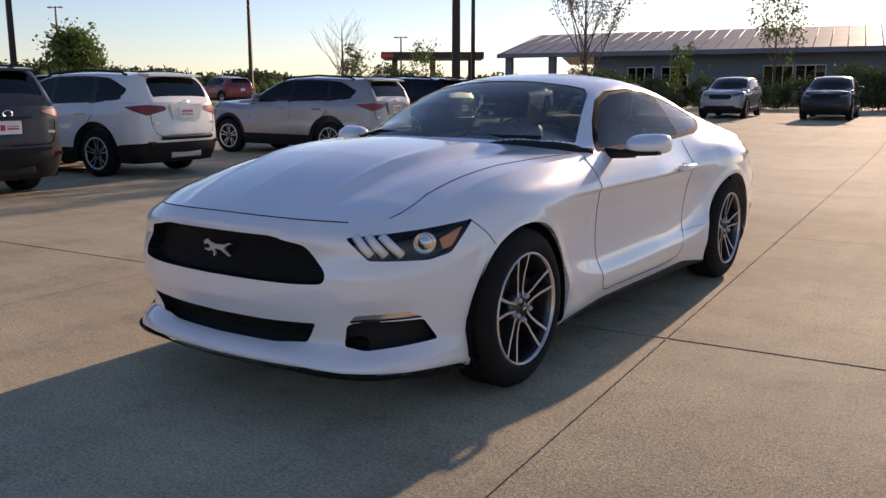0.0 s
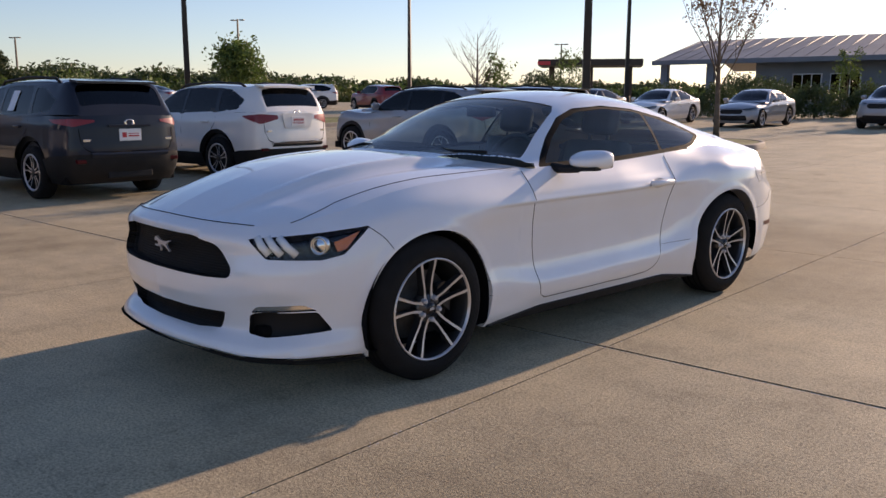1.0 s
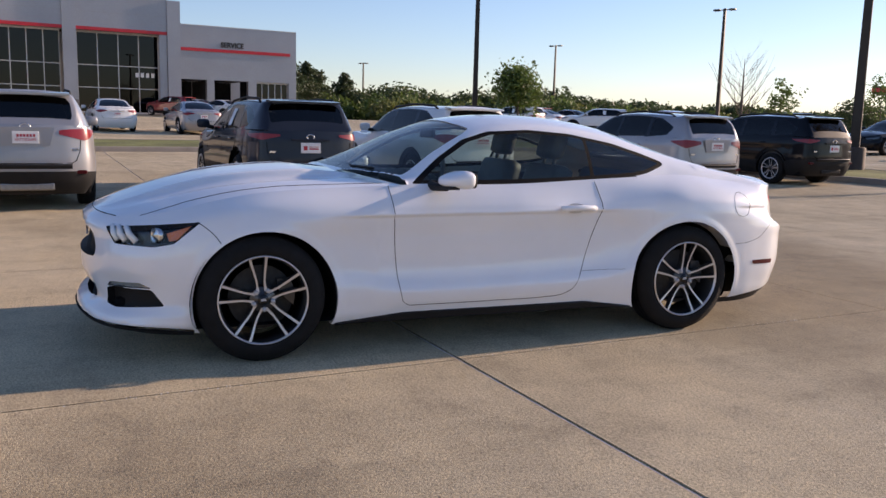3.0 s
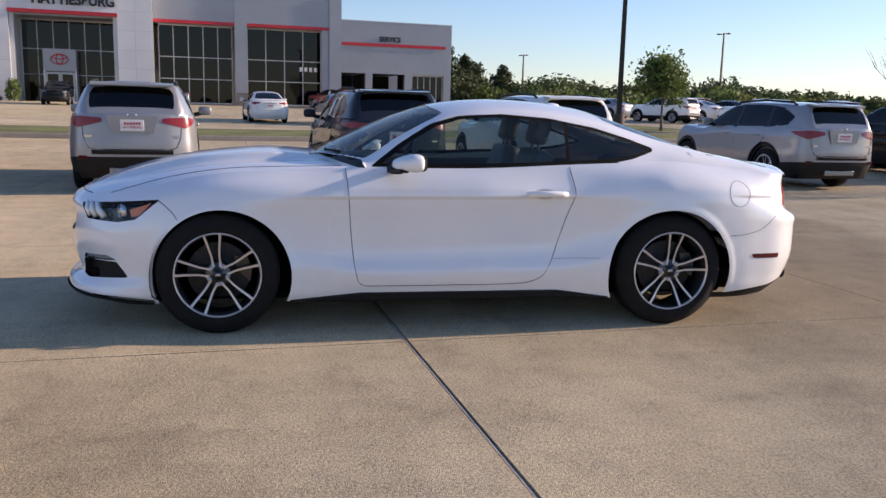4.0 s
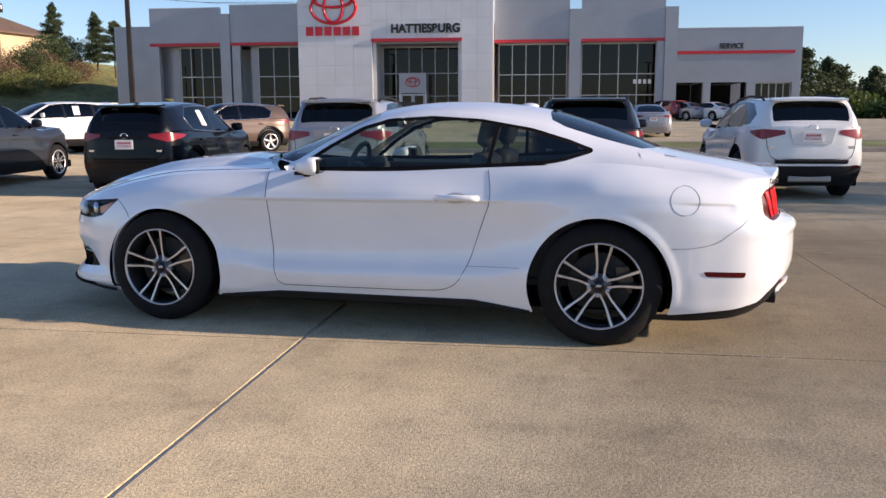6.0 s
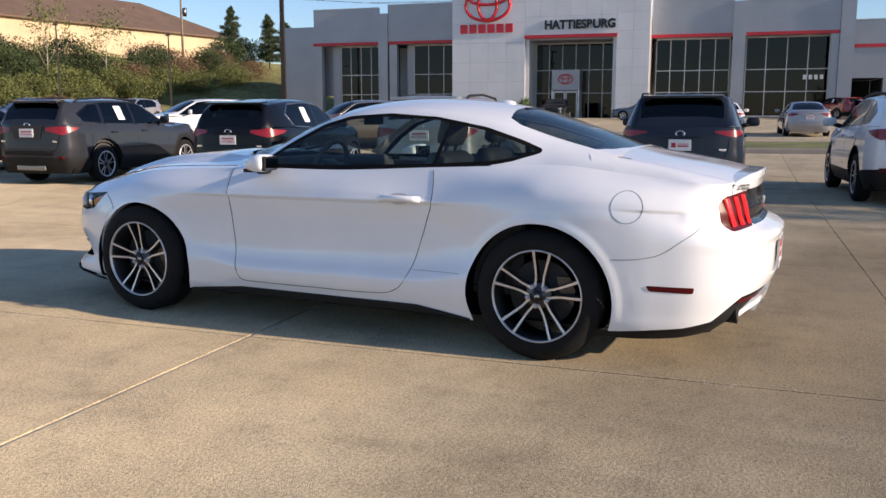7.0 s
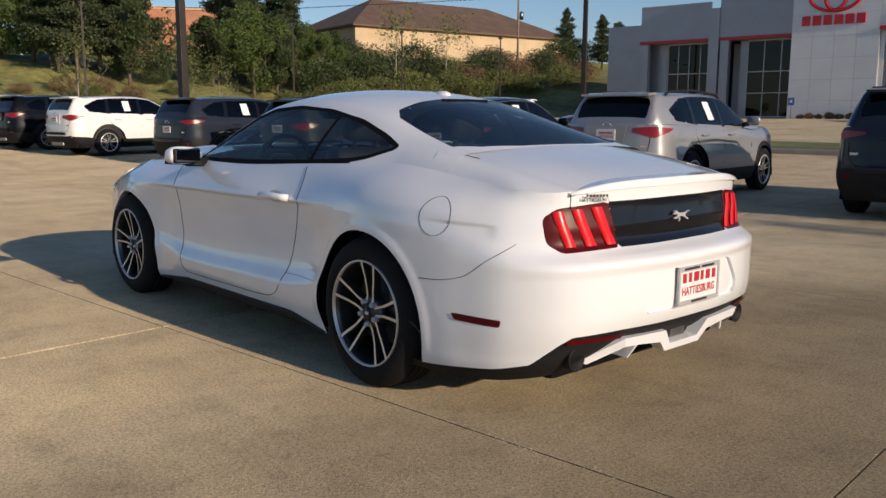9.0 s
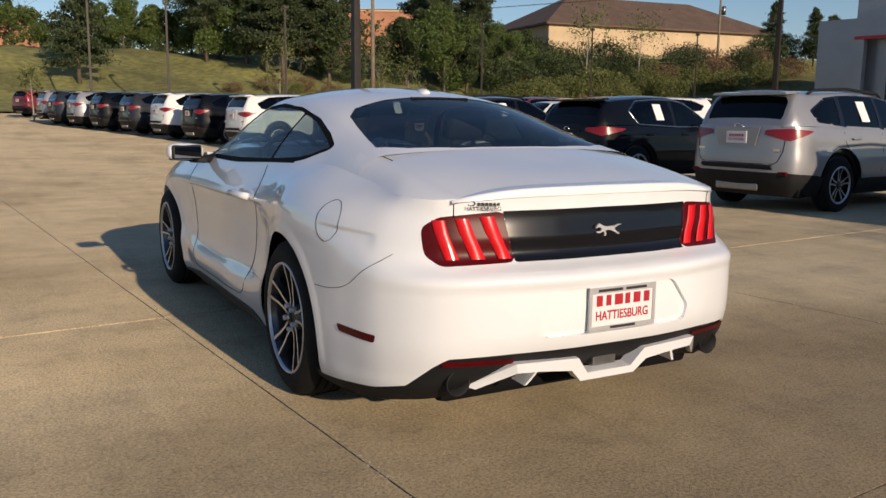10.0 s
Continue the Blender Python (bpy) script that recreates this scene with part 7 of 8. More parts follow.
scatter(lambda m: pine_tree("pine_tree", m, 11.0, 3.0, 3, "dark green pine on the grassy bank", 0.16), [(186.4, 74, 0.95), (198.2, 82, 1.05), (200.6, 85, 0.98), (203.0, 92, 0.9), (209.8, 88, 0.95), (211.3, 92, 0.9), (233.6, 112, 0.62), (231.2, 114, 0.66)])
scatter(lambda m: pine_tree("pine_tree", m, 12.0, 3.6, 11, "tall pine with a bare lower trunk", 0.30), [(199.3, 79, 0.95), (201.7, 84, 0.9), (194.2, 86, 0.9), (208.4, 95, 0.9), (234.6, 108, 0.55), (212.6, 90, 0.8)])
scatter(lambda m: wood_tree("broadleaf_tree", m, 9.0, 3.8, 5, LEAF, "green broadleaf tree on the bank"), [(195.0, 90, 1.05), (196.8, 86, 1.1), (193.2, 93, 0.75), (182.6, 95, 0.9), (210.3, 82, 0.92), (213.4, 88, 0.7), (214.6, 86, 0.68), (181.2, 90, 0.8)])
scatter(lambda m: wood_tree("broadleaf_tree", m, 8.0, 3.4, 9, LEAF_DARK, "dark green broadleaf tree on the bank"), [(197.8, 84, 1.1), (202.4, 80, 1.0), (207.6, 84, 1.0), (211.8, 84, 0.9), (209.2, 92, 1.2), (216.0, 92, 0.72), (180.0, 94, 1.0)])
scatter(lambda m: wood_tree("broadleaf_tree", m, 5.2, 3.2, 15, LEAF, "rounded green tree at the crest of the bank", 10000, 0.12), [(189.0, 93, 1.0), (190.8, 95, 0.95), (192.0, 96, 0.85), (187.6, 98, 0.8)])
scatter(lambda m: shrub("brush", m, 2.6, 3.4, 21, LEAF_DARK, "dark scrubby brush on the bank", 5000, 0.10), [(206.8, 84, 0.6), (215.2, 84, 0.9), (217.5, 88, 0.9), (219.6, 92, 0.8), (222.4, 94, 0.85), (225.2, 98, 0.7), (204.0, 82, 0.6), (229.5, 104, 0.7), (216.9, 94, 0.9), (221.0, 98, 0.9), (226.2, 100, 0.8), (230.8, 110, 0.9), (232.2, 112, 0.8)], True)
scatter(lambda m: shrub("brush", m, 2.4, 2.8, 22, LEAF_YELLOW, "yellow-green brush on the bank", 4600, 0.095), [(216.4, 80, 0.8), (218.6, 84, 0.75), (220.8, 86, 0.9), (223.8, 90, 0.8), (226.8, 94, 0.8), (205.4, 78, 0.5), (199.9, 74, 0.5), (212.6, 78, 0.6), (231.0, 100, 0.7), (217.8, 79, 0.6), (222.2, 84, 0.7), (225.6, 89, 0.7), (229.0, 95, 0.7), (214.4, 79, 0.5), (218.0, 93, 0.9), (223.0, 96, 0.9)], True)
scatter(lambda m: shrub("brush", m, 2.2, 2.6, 23, LEAF_DRY, "brown dry brush on the bank", 3200, 0.085), [(200.6, 77, 0.6), (198.4, 76, 0.55), (202.6, 76, 0.5), (221.6, 96, 0.9), (224.6, 94, 0.9), (228.0, 98, 0.9), (227.4, 103, 0.8), (230.0, 106, 0.8), (232.4, 104, 0.7), (196.0, 75, 0.4), (215.8, 86, 0.7), (218.9, 96, 0.8), (220.2, 80, 0.5), (226.0, 104, 0.9)], True)
scatter(lambda m: leafy_tree("sapling", m, 5.2, 1.7, 31, LEAF_YELLOW, PALE_BARK, "thin sapling with sparse spring leaves", 700, 0.10, 0.05, 0.25, 1.3, 12), [(199.3, 63, 1.0), (206.2, 65, 0.9), (208.2, 66, 0.8), (219.8, 90, 1.5), (223.2, 92, 1.4)])


# ---------------------------------------------------------------- the brown-roofed building on the bank
STUCCO = mat("tan_stucco", (0.55, 0.42, 0.27), rough=0.85, vary=0.12, noise_scale=0.4, fine=0.05, fine_scale=5)
SHINGLE = mat("brown_shingle", (0.13, 0.085, 0.062), rough=0.9, vary=0.15, noise_scale=0.5, fine=0.15, fine_scale=4, bump=0.3, bump_scale=5)
BRICK_O = mat("orange_brick", (0.42, 0.20, 0.12), rough=0.9, vary=0.12, noise_scale=0.6, fine=0.1, fine_scale=6)


def bank_building():
    w, dp, h, rise = 38.0, 20.0, 5.4, 5.0
    m = pose(-68.0, -84.5, 8.0, 0, 0, 172.3)
    b = empty("bank_building", m, "tan stucco building with a brown shingled hip roof", "building")
    box("wall", (0, 0, -2.0), (w, dp, h), STUCCO, b)
    o = 0.7
    pts = [(-o, -o, h), (w + o, -o, h), (w + o, dp + o, h), (-o, dp + o, h), (dp * 0.42, dp / 2, h + rise), (w - dp * 0.42, dp / 2, h + rise)]
    bm = bmesh.new()
    vs = [bm.verts.new(p) for p in pts]
    lo = [bm.verts.new((p[0], p[1], p[2] - 0.25)) for p in pts[:4]]
    for f in ((0, 1, 5, 4), (1, 2, 5), (2, 3, 4, 5), (3, 0, 4)):
        bm.faces.new([vs[i] for i in f])
    for i in range(4):
        bm.faces.new((lo[i], lo[(i + 1) % 4], vs[(i + 1) % 4], vs[i]))
    bm.faces.new(lo[::-1])
    part("roof", bm, SHINGLE, b, "brown shingled hip roof")
    for x in (4.5, 15.0, 27.0):
        d = box("door", (x, dp + 0.0, -0.4), (x + 1.2, dp + 0.06, 2.0), BRICK_O, b, 0.0, "brown door")
    for x in (8.0, 20.0, 33.0):
        box("air_unit", (x, dp + 0.2, -0.6), (x + 1.3, dp + 1.3, 0.6), STEEL, b, 0.05, "grey air-conditioning unit")
    return b


bank_building()
for az, d, w, h in ((205.6, 128, 10, 8.5), (201.8, 122, 8, 9.0), (181.5, 120, 10, 7.0)):
    x, y = azd(az, d)
    b = empty("brick_building", pose(x, y, hill_z(x, y) - 1, 0, 0, -az), "orange brick building behind the trees", "building")
    box("wall", (-w / 2, -4, 0), (w / 2, 4, h), BRICK_O, b)
    box("parapet", (-w / 2 - 0.15, -4.15, h + 0.002), (w / 2 + 0.15, 4.15, h + 0.4), STUCCO, b)


# ---------------------------------------------------------------- planting and a sign at the foot of the white tower
SIGN_BLUE = mat("blue_sign", (0.03, 0.10, 0.42), rough=0.4, vary=0.05, noise_scale=8)
front = pose(-66.9, -17.0, PAD, 0, 0, 7.5)
foot = None
for k, (a, w) in enumerate(((-5.2, 0.7), (-4.5, 0.9), (-3.8, 0.75), (-3.0, 1.0), (-2.3, 0.8), (-1.5, 0.9), (-0.9, 0.7), (8.2, 0.8), (9.2, 0.9))):
    m = front @ pose(0.75, a, -0.05, 0, 0, k * 53) @ Matrix.Scale(w, 4)
    if foot is None:
        foot = shrub("low_shrub", m, 0.42, 0.55, 71, LEAF_DRY, "low brown-green shrub at the foot of the white tower", 500, 0.07)
    else:
        c = copy_thing(foot, m)
        c.scale = (w, w, w)
shrub("palm_shrub", front @ pose(0.9, 0.2, -0.05), 0.55, 1.7, 72, LEAF, "spiky green shrub beside the entrance", 600, 0.12)
post = empty("parking_sign", front @ pose(1.5, -5.7, -0.02), "blue parking sign on a thin metal post", "sign")
v, f = tube([(0, 0, 0), (0, 0, 1.5)], 0.03, 8)
mesh_object("post", v, f, STEEL, post)
box("sign_plate", (0.031, -0.24, 1.05), (0.046, 0.24, 1.65), SIGN_BLUE, post, 0.0, "blue sign plate")
box("symbol_bar", (0.0465, -0.10, 1.25), (0.049, 0.10, 1.48), PAPER, post)


# ---------------------------------------------------------------- lamp posts
POLE = mat("dark_bronze_pole", (0.030, 0.024, 0.020), rough=0.5, metal=0.3, vary=0.2, noise_scale=3)
WOOD_POLE = mat("weathered_wood_pole", (0.20, 0.155, 0.11), rough=0.9, vary=0.2, noise_scale=3)
CONC_BASE = mat("concrete_base", (0.40, 0.37, 0.33), rough=0.85, vary=0.12, noise_scale=3)
BASE_DARK = mat("brown_painted_base", (0.07, 0.05, 0.04), rough=0.8, vary=0.15, noise_scale=3)


def lamp_post(x, y, z, h, width=0.16, arms=2, turn=0.0, base=True, label="tall dark bronze lamp post with box lamps"):
    p = empty("lamp_post", pose(x, y, z, 0, 0, turn), label, "lamp post", "lamp posts")
    bm = bmesh.new()
    add_box(bm, (-width / 2, -width / 2, 0.0), (width / 2, width / 2, h), 0.012)
    for v in bm.verts:
        k = 1 - 0.35 * v.co.z / h
        v.co.x, v.co.y = v.co.x * k, v.co.y * k
    part("pole", bm, POLE, p)
    if base:
        v, f = lathe([(-0.3, 0.30), (0.72, 0.30), (0.75, 0.27), (0.75, 0.0)], 24, "z")
        mesh_object("base", v, f, BASE_DARK, p, "round painted concrete base")
    for k in range(arms):
        s = 1 if k == 0 else -1
        bm = bmesh.new()
        add_box(bm, (min(s * 0.06, s * 0.45), -0.03, h - 0.16), (max(s * 0.06, s * 0.45), 0.03, h - 0.08), 0.005)
        part("arm", bm, POLE, p)
        bm = bmesh.new()
        add_box(bm, (min(s * 0.40, s * 1.0), -0.20, h - 0.20), (max(s * 0.40, s * 1.0), 0.20, h - 0.04), 0.03)
        lamp = part("lamp_head", bm, POLE, p)
        box("lens", (min(s * 0.48, s * 0.92), -0.14, h - 0.21), (max(s * 0.48, s * 0.92), 0.14, h - 0.201), LAMP_BAR, lamp)
    return p


for x, y, h, w, a, t in ((-14.7, 21.5, 9.8, 0.26, 2, 40), (-37.4, 20.0, 10.6, 0.27, 2, 70), (-36.1, 54.8, 10.6, 0.30, 2, 50), (-60.2, 54.2, 10.8, 0.34, 2, 30), (-32.5, -17.5, 9.4, 0.24, 2, 20)):
    lamp_post(x, y, ground_z(x, y), h, w, a, t)
for az, d, h in ((299.05, 122, 11.2), (286.2, 150, 9.9), (320.4, 128, 8.6)):
    x, y = azd(az, d, (2.0, 2.5))
    lamp_post(x, y, ground_z(x, y), h, 0.28, 2, 30)
for az, d, h in ((186.9, 61, 8.8), (191.5, 62, 9.2), (198.9, 64, 8.0), (211.8, 78, 8.0), (219.0, 82, 8.2), (225.6, 86, 8.0)):
    x, y = azd(az, d, (0.0, 9.0))
    lamp_post(x, y, ground_z(x, y), h, 0.18, 1, 90 - az, False)
x, y = azd(203.0, 30, (-0.5, 9.3))
lamp_post(x, y, ground_z(x, y), 9.4, 0.28, 2, 10)
for az, d, h, lamp in ((204.1, 60, 10.5, True), (226.5, 104, 9.5, False)):
    x, y = azd(az, d, (-0.5, 9.3))
    z = ground_z(x, y) if lamp else hill_z(x, y)
    p = empty("utility_pole", pose(x, y, z, 0, 0, -az), "weathered wooden utility pole", "pole", "lamp posts")
    v, f = tube([(0, 0, -0.3), (0, 0, h)], 0, 10, [0.17, 0.11])
    mesh_object("pole", v, f, WOOD_POLE, p)
    box("cross_arm", (-0.9, -0.06, h - 0.55), (0.9, 0.06, h - 0.43), WOOD_POLE, p, 0.01)
    if not lamp:
        v, f = lathe([(h - 3.0, 0.0), (h - 3.0, 0.24), (h - 2.1, 0.24), (h - 2.0, 0.0)], 14, "z")
        mesh_object("transformer", [(a + 0.38, b, c) for a, b, c in v], f, STEEL, p, "grey transformer can")
        for dx in (-0.8, 0.8):
            v, f = tube([(dx, 0, h - 0.4), (dx - 30, 3, h - 1.2), (dx - 60, 6, h - 0.2)], 0.02, 4)
            mesh_object("cable", v, f, POLE, p)
            v, f = tube([(dx, 0, h - 0.4), (dx + 22, -3, h - 1.0), (dx + 45, -6, h + 0.2)], 0.02, 4)
            mesh_object("cable", v, f, POLE, p)
    else:
        box("lamp_head", (-0.55, -0.2, h - 0.1), (0.55, 0.2, h + 0.06), STEEL, p, 0.03)

# ---------------------------------------------------------------- planted islands with kerbs
KERB = mat("kerb_concrete", (0.25, 0.225, 0.195), rough=0.85, vary=0.15, noise_scale=2, fine=0.1, fine_scale=40)
LAWN = mat("island_grass", (0.135, 0.15, 0.045), rough=0.95, vary=0.35, noise_scale=0.7, fine=0.3, fine_scale=22, bump=0.8, bump_scale=40)


def island(cx, cy, length, width, turn, label, radius=None, lawn=None):
    """A raised bed: a kerb ring standing on the lot with grass inside."""
    a = radians(turn)
    r = radius or width / 2
    hl, hw = length / 2 - r, width / 2 - r
    out = []
    for qx, qy, a0 in ((1, 1, 0), (-1, 1, 90), (-1, -1, 180), (1, -1, 270)):
        for k in range(9):
            t = radians(a0 + 90 * k / 8)
            out.append((qx * hl, qy * hw, math.cos(t), math.sin(t)))
        if qx == qy and hl > 2:  # points along the straight sides, so that they follow the lot
            m = int(hl)
            out += [(qx * hl * (1 - 2 * k / m), qy * hw, 0.0, qy) for k in range(1, m)]
    def ring(off, z):
        rr = []
        for px, py, nx, ny in out:
            x, y = px + nx * (r - off), py + ny * (r - off)
            wx, wy = cx + x * math.cos(a) - y * math.sin(a), cy + x * math.sin(a) + y * math.cos(a)
            rr.append((wx, wy, ground_z(wx, wy) + z))
        return rr
    rows = [ring(0, -0.05), ring(0.01, 0.12), ring(0.035, 0.15), ring(0.14, 0.15), ring(0.15, 0.05)]
    n = len(out)
    vs = [p for rw_ in rows for p in rw_]
    fs = [(i * n + k, i * n + (k + 1) % n, (i + 1) * n + (k + 1) % n, (i + 1) * n + k) for i in range(len(rows) - 1) for k in range(n)]
    k = tagged(mesh_object("kerb", vs, fs, KERB), label, "kerb", kind="structure")
    inner = ring(0.15, 0.14)
    # lawn laid as a fan of strips that follows the lot
    vs, fs = list(inner), []
    half = n // 2
    for i in range(half - 1):
        fs.append((i, i + 1, n - 2 - i, n - 1 - i))
    g = tagged(mesh_object("lawn", vs, fs, lawn or LAWN), "mown grass in a kerbed island", "grass", kind="structure")
    return k


island(-25.9, 3.0, 60, 4.4, 97.5, "concrete kerb round a long grass strip", 1.2)
island(-35.2, 20.1, 8, 3.6, 5, "concrete kerb round a grass island with a tree and a lamp post", 1.4)
island(-14.7, 20.3, 11.5, 3.4, 14, "concrete kerb round a planted island", 1.4)


# ---------------------------------------------------------------- trees on the lot
gt = leafy_tree("maple_tree", pose(-32.6, 20.1, ground_z(-32.6, 20.1) + 0.12), 3.25, 1.0, 41, LEAF, BARK, "small green leafy tree on a grass island", 3600, 0.10, 0.06, 0.42, 0.5, 16, 0.26)
bud = leafy_tree("budding_tree", pose(-10.6, 22.0, ground_z(-10.6, 22.0) + 0.1), 4.7, 1.7, 43, LEAF_BUD, BARK, "young tree with reddish buds on upright limbs", 3000, 0.048, 0.075, 0.34, 1.5, 22, 0.10, twigs=6)
bare = leafy_tree("bare_tree", pose(-19.2, 21.4, ground_z(-19.2, 21.4)), 3.7, 1.1, 44, LEAF_BUD, BARK, "bare leafless young tree", 0, 0.04, 0.07, 0.34, 1.0, 20, twigs=7)
for x, y, h, c in ((-25.0, 28.5, 2.7, 0.7), (-27.5, 37.0, 3.2, 0.8), (-16.5, 46.0, 3.2, 0.9)):
    leafy_tree("sapling", pose(x, y, ground_z(x, y)), h, c, int(x * 3), LEAF, BARK, "small sapling with fresh green leaves", 800, 0.08, 0.04, 0.15, 1.2, 10, 0.12)
x, y = azd(345.8, 52, (0, 0))
leafy_tree("sapling", pose(x, y, ground_z(x, y)), 6.0, 1.5, 51, LEAF, BARK, "slim tree with upright limbs by the hedge", 900, 0.11, 0.08, 0.2, 1.6, 16, 0.2)
x, y = azd(183.1, 50, (-0.5, 9.3))
leafy_tree("sapling", pose(x, y, ground_z(x, y)), 2.8, 0.8, 52, LEAF_YELLOW, PALE_BARK, "sapling with a pale trunk", 500, 0.08, 0.04, 0.5, 0.7, 8, 0.15)

# clipped hedge in front of the low building
hd = None
k = 0
for az in np.arange(330.0, 358.0, 1.45):
    d = 44.5 + 1.2 * math.sin(az)
    x, y = azd(az, d, (0, 0))
    s = 0.85 + 0.15 * math.sin(az * 2.1) + (0.35 if az > 349 else 0)
    m = Matrix.Translation((x, y, ground_z(x, y) - 0.05)) @ pose(0, 0, 0, 0, 0, k * 61) @ Matrix.Scale(s, 4)
    if hd is None:
        hd = shrub("hedge_shrub", m, 0.95, 1.75, 61, LEAF_DARK, "round clipped dark green shrub in a hedge", 3200, 0.06)
    else:
        c = copy_thing(hd, m)
        c.scale = (s, s, s)
    k += 1
for az, d, s in ((321.0, 62, 1.5), (322.3, 64, 1.2), (334.0, 52, 1.3), (335.5, 53, 1.2), (336.6, 50, 1.0)):
    x, y = azd(az, d, (0, 0))
    c = copy_thing(hd, Matrix.Translation((x, y, ground_z(x, y) - 0.05)) @ Matrix.Scale(s, 4))
    c.scale = (s, s, s)

# distant woods on the horizon
def far_wood(name, az0, az1, d0, d1, h0, h1, n, leaf, label, size=0.34, base=None):
    cs = []
    for _ in range(n):
        az, d = random.uniform(az0, az1), random.uniform(d0, d1)
        h = random.uniform(h0, h1) * (0.85 + 0.15 * math.sin(az * 0.31) * math.sin(az * 0.83 + 1))
        h *= float(np.interp(az, [298, 314], [1.0, 0.6]))
        x, y = azd(az, d, (2, 3))
        w = h * random.uniform(0.28, 0.45)
        for _ in range(84):
            v = rng.normal(size=3)
            v /= np.linalg.norm(v)
            v *= random.uniform(0.5, 1.0)
            cs.append((x + v[0] * w, y + v[1] * w, (PAD if base is None else base) - 0.2 + h * 0.55 + v[2] * h * 0.5))
    v, f = leaves(cs, size)
    return tagged(cloud_object(name, v, f, leaf, None), label, "woods", kind="stuff")


far_wood("far_woods", 279, 336, 120, 175, 4.4, 6.2, 1700, LEAF_DARK, "dark band of distant woods")
far_wood("far_woods", 283, 330, 112, 150, 2.8, 4.4, 700, LEAF, "lighter green distant trees")
far_wood("far_woods", 282, 352, 130, 185, 3.4, 4.8, 1500, LEAF_DARK, "low even band of distant woods", 0.3)
far_wood("far_woods", 286, 320, 105, 125, 1.5, 3.6, 160, LEAF_YELLOW, "yellow-green distant scrub")
far_wood("far_woods", 330, 365, 150, 210, 3.0, 5.0, 320, LEAF_DARK, "dark band of distant woods")
far_wood("far_woods", 166, 214, 112, 140, 6.0, 9.0, 300, LEAF_DARK, "woods beyond the crest of the bank", 0.38, 7.2)
for az, d, h in ((280.4, 112, 8.2), (281.6, 115, 7.2), (282.3, 118, 6.4), (284.2, 122, 6.2)):
    x, y = azd(az, d, (3, 4))
    pine_tree("pine_tree", pose(x, y, PAD), h, 2.6, int(d), "tall pine beyond the service wing", 0.35, 3000, None, 0.19)

# ---------------------------------------------------------------- low building with a metal roof
METAL_ROOF = mat("ribbed_metal_roof", (0.26, 0.26, 0.27), rough=0.6, spec=0.3, vary=0.1, noise_scale=0.5)
GREY_WALL = mat("blue_grey_wall", (0.17, 0.19, 0.22), rough=0.8, vary=0.1, noise_scale=0.6)


def low_building():
    x, y = azd(344, 62, (0, 0))
    b = empty("low_building", pose(x, y, 1.0, 0, 0, 10), "long low grey building with a ribbed metal roof", "building")
    box("wall", (-10.5, 0.0, -0.6), (26, 14, 3.4), GREY_WALL, b)
    bm = bmesh.new()
    sec = [(-1.6, 3.2), (8.0, 5.2), (17.0, 3.2), (17.0, 3.0), (8.0, 5.0), (-1.6, 3.0)]
    rings = [[bm.verts.new((xx, yy, zz)) for yy, zz in sec] for xx in (-17.5, 27.5)]
    for i in range(6):
        bm.faces.new((rings[0][i], rings[0][(i + 1) % 6], rings[1][(i + 1) % 6], rings[1][i]))
    bm.faces.new(rings[0][::-1]), bm.faces.new(rings[1])
    bmesh.ops.recalc_face_normals(bm, faces=bm.faces)
    part("roof", bm, METAL_ROOF, b, "ribbed grey metal roof")
    for i in range(44):
        xx = -17.2 + i * 1.02
        v, f = tube([(xx, -1.58, 3.23), (xx, 8.0, 5.23)], 0.018, 4)
        mesh_object("roof_rib", v, f, METAL_ROOF, b)
    box("fascia", (-17.5, -1.70, 2.92), (27.5, -1.605, 3.24), GREY_WALL, b)
    for xx in (-17.0, -13.6):
        box("post", (xx, -1.2, -0.6), (xx + 0.5, -0.7, 2.99), GREY_WALL, b)
    for xx in (-8.0, -5.6, 1.2, 3.2, 9.0, 14.0, 18.0):
        w = box("window", (xx, -0.06, 0.4), (xx + 1.9, 0.03, 2.2), FRAME_AL, b, 0.0, "dark window")
        for k in range(3):
            box("pane", (xx + 0.06 + k * 0.61, -0.085, 0.47), (xx + 0.60 + k * 0.61, -0.062, 2.13), SHOP_GLASS, w)


low_building()


def fuel_canopy():
    x, y = azd(323.5, 95, (0.5, 0.5))
    b = empty("fuel_canopy", pose(x, y, ground_z(x, y), 0, 0, 36), "flat dark fuel station canopy with a red band", "canopy")
    box("deck", (-5.5, -3, 3.9), (5.5, 3, 4.6), POLE, b, 0.03)
    for xx in (-4.2, 0.0, 4.2):
        box("column", (xx - 0.3, -0.3, 0), (xx + 0.3, 0.3, 3.899), POLE, b)
    box("sign_band", (-5.55, -3.06, 4.0), (-4.2, -3.005, 4.4), SIGN_RED, b, 0.0, "red sign band")


fuel_canopy()

# ---------------------------------------------------------------- the rest of the vehicles
def twin(base, rear, heading, spec, material, label, group="parked vehicles"):
    """A copy of a vehicle in another paint."""
    x, y = rear
    a = radians(heading)
    fx, fy = x + math.sin(a) * spec["base"], y - math.cos(a) * spec["base"]
    z0, z1 = ground_z(fx, fy), ground_z(x, y)
    tilt = math.degrees(math.atan2(z1 - z0, spec["base"]))
    c = copy_thing(base, pose(fx, fy, z0 + 0.002, 0, 0, heading) @ pose(0, 0, 0, tilt))
    paint0 = base["paint"]
    for o in c.children_recursive:
        if o.type == "MESH" and o.data.materials and o.data.materials[0].name == paint0:
            o.material_slots[0].link = "OBJECT"
            o.material_slots[0].material = material
    return tagged(c, label, "", group)


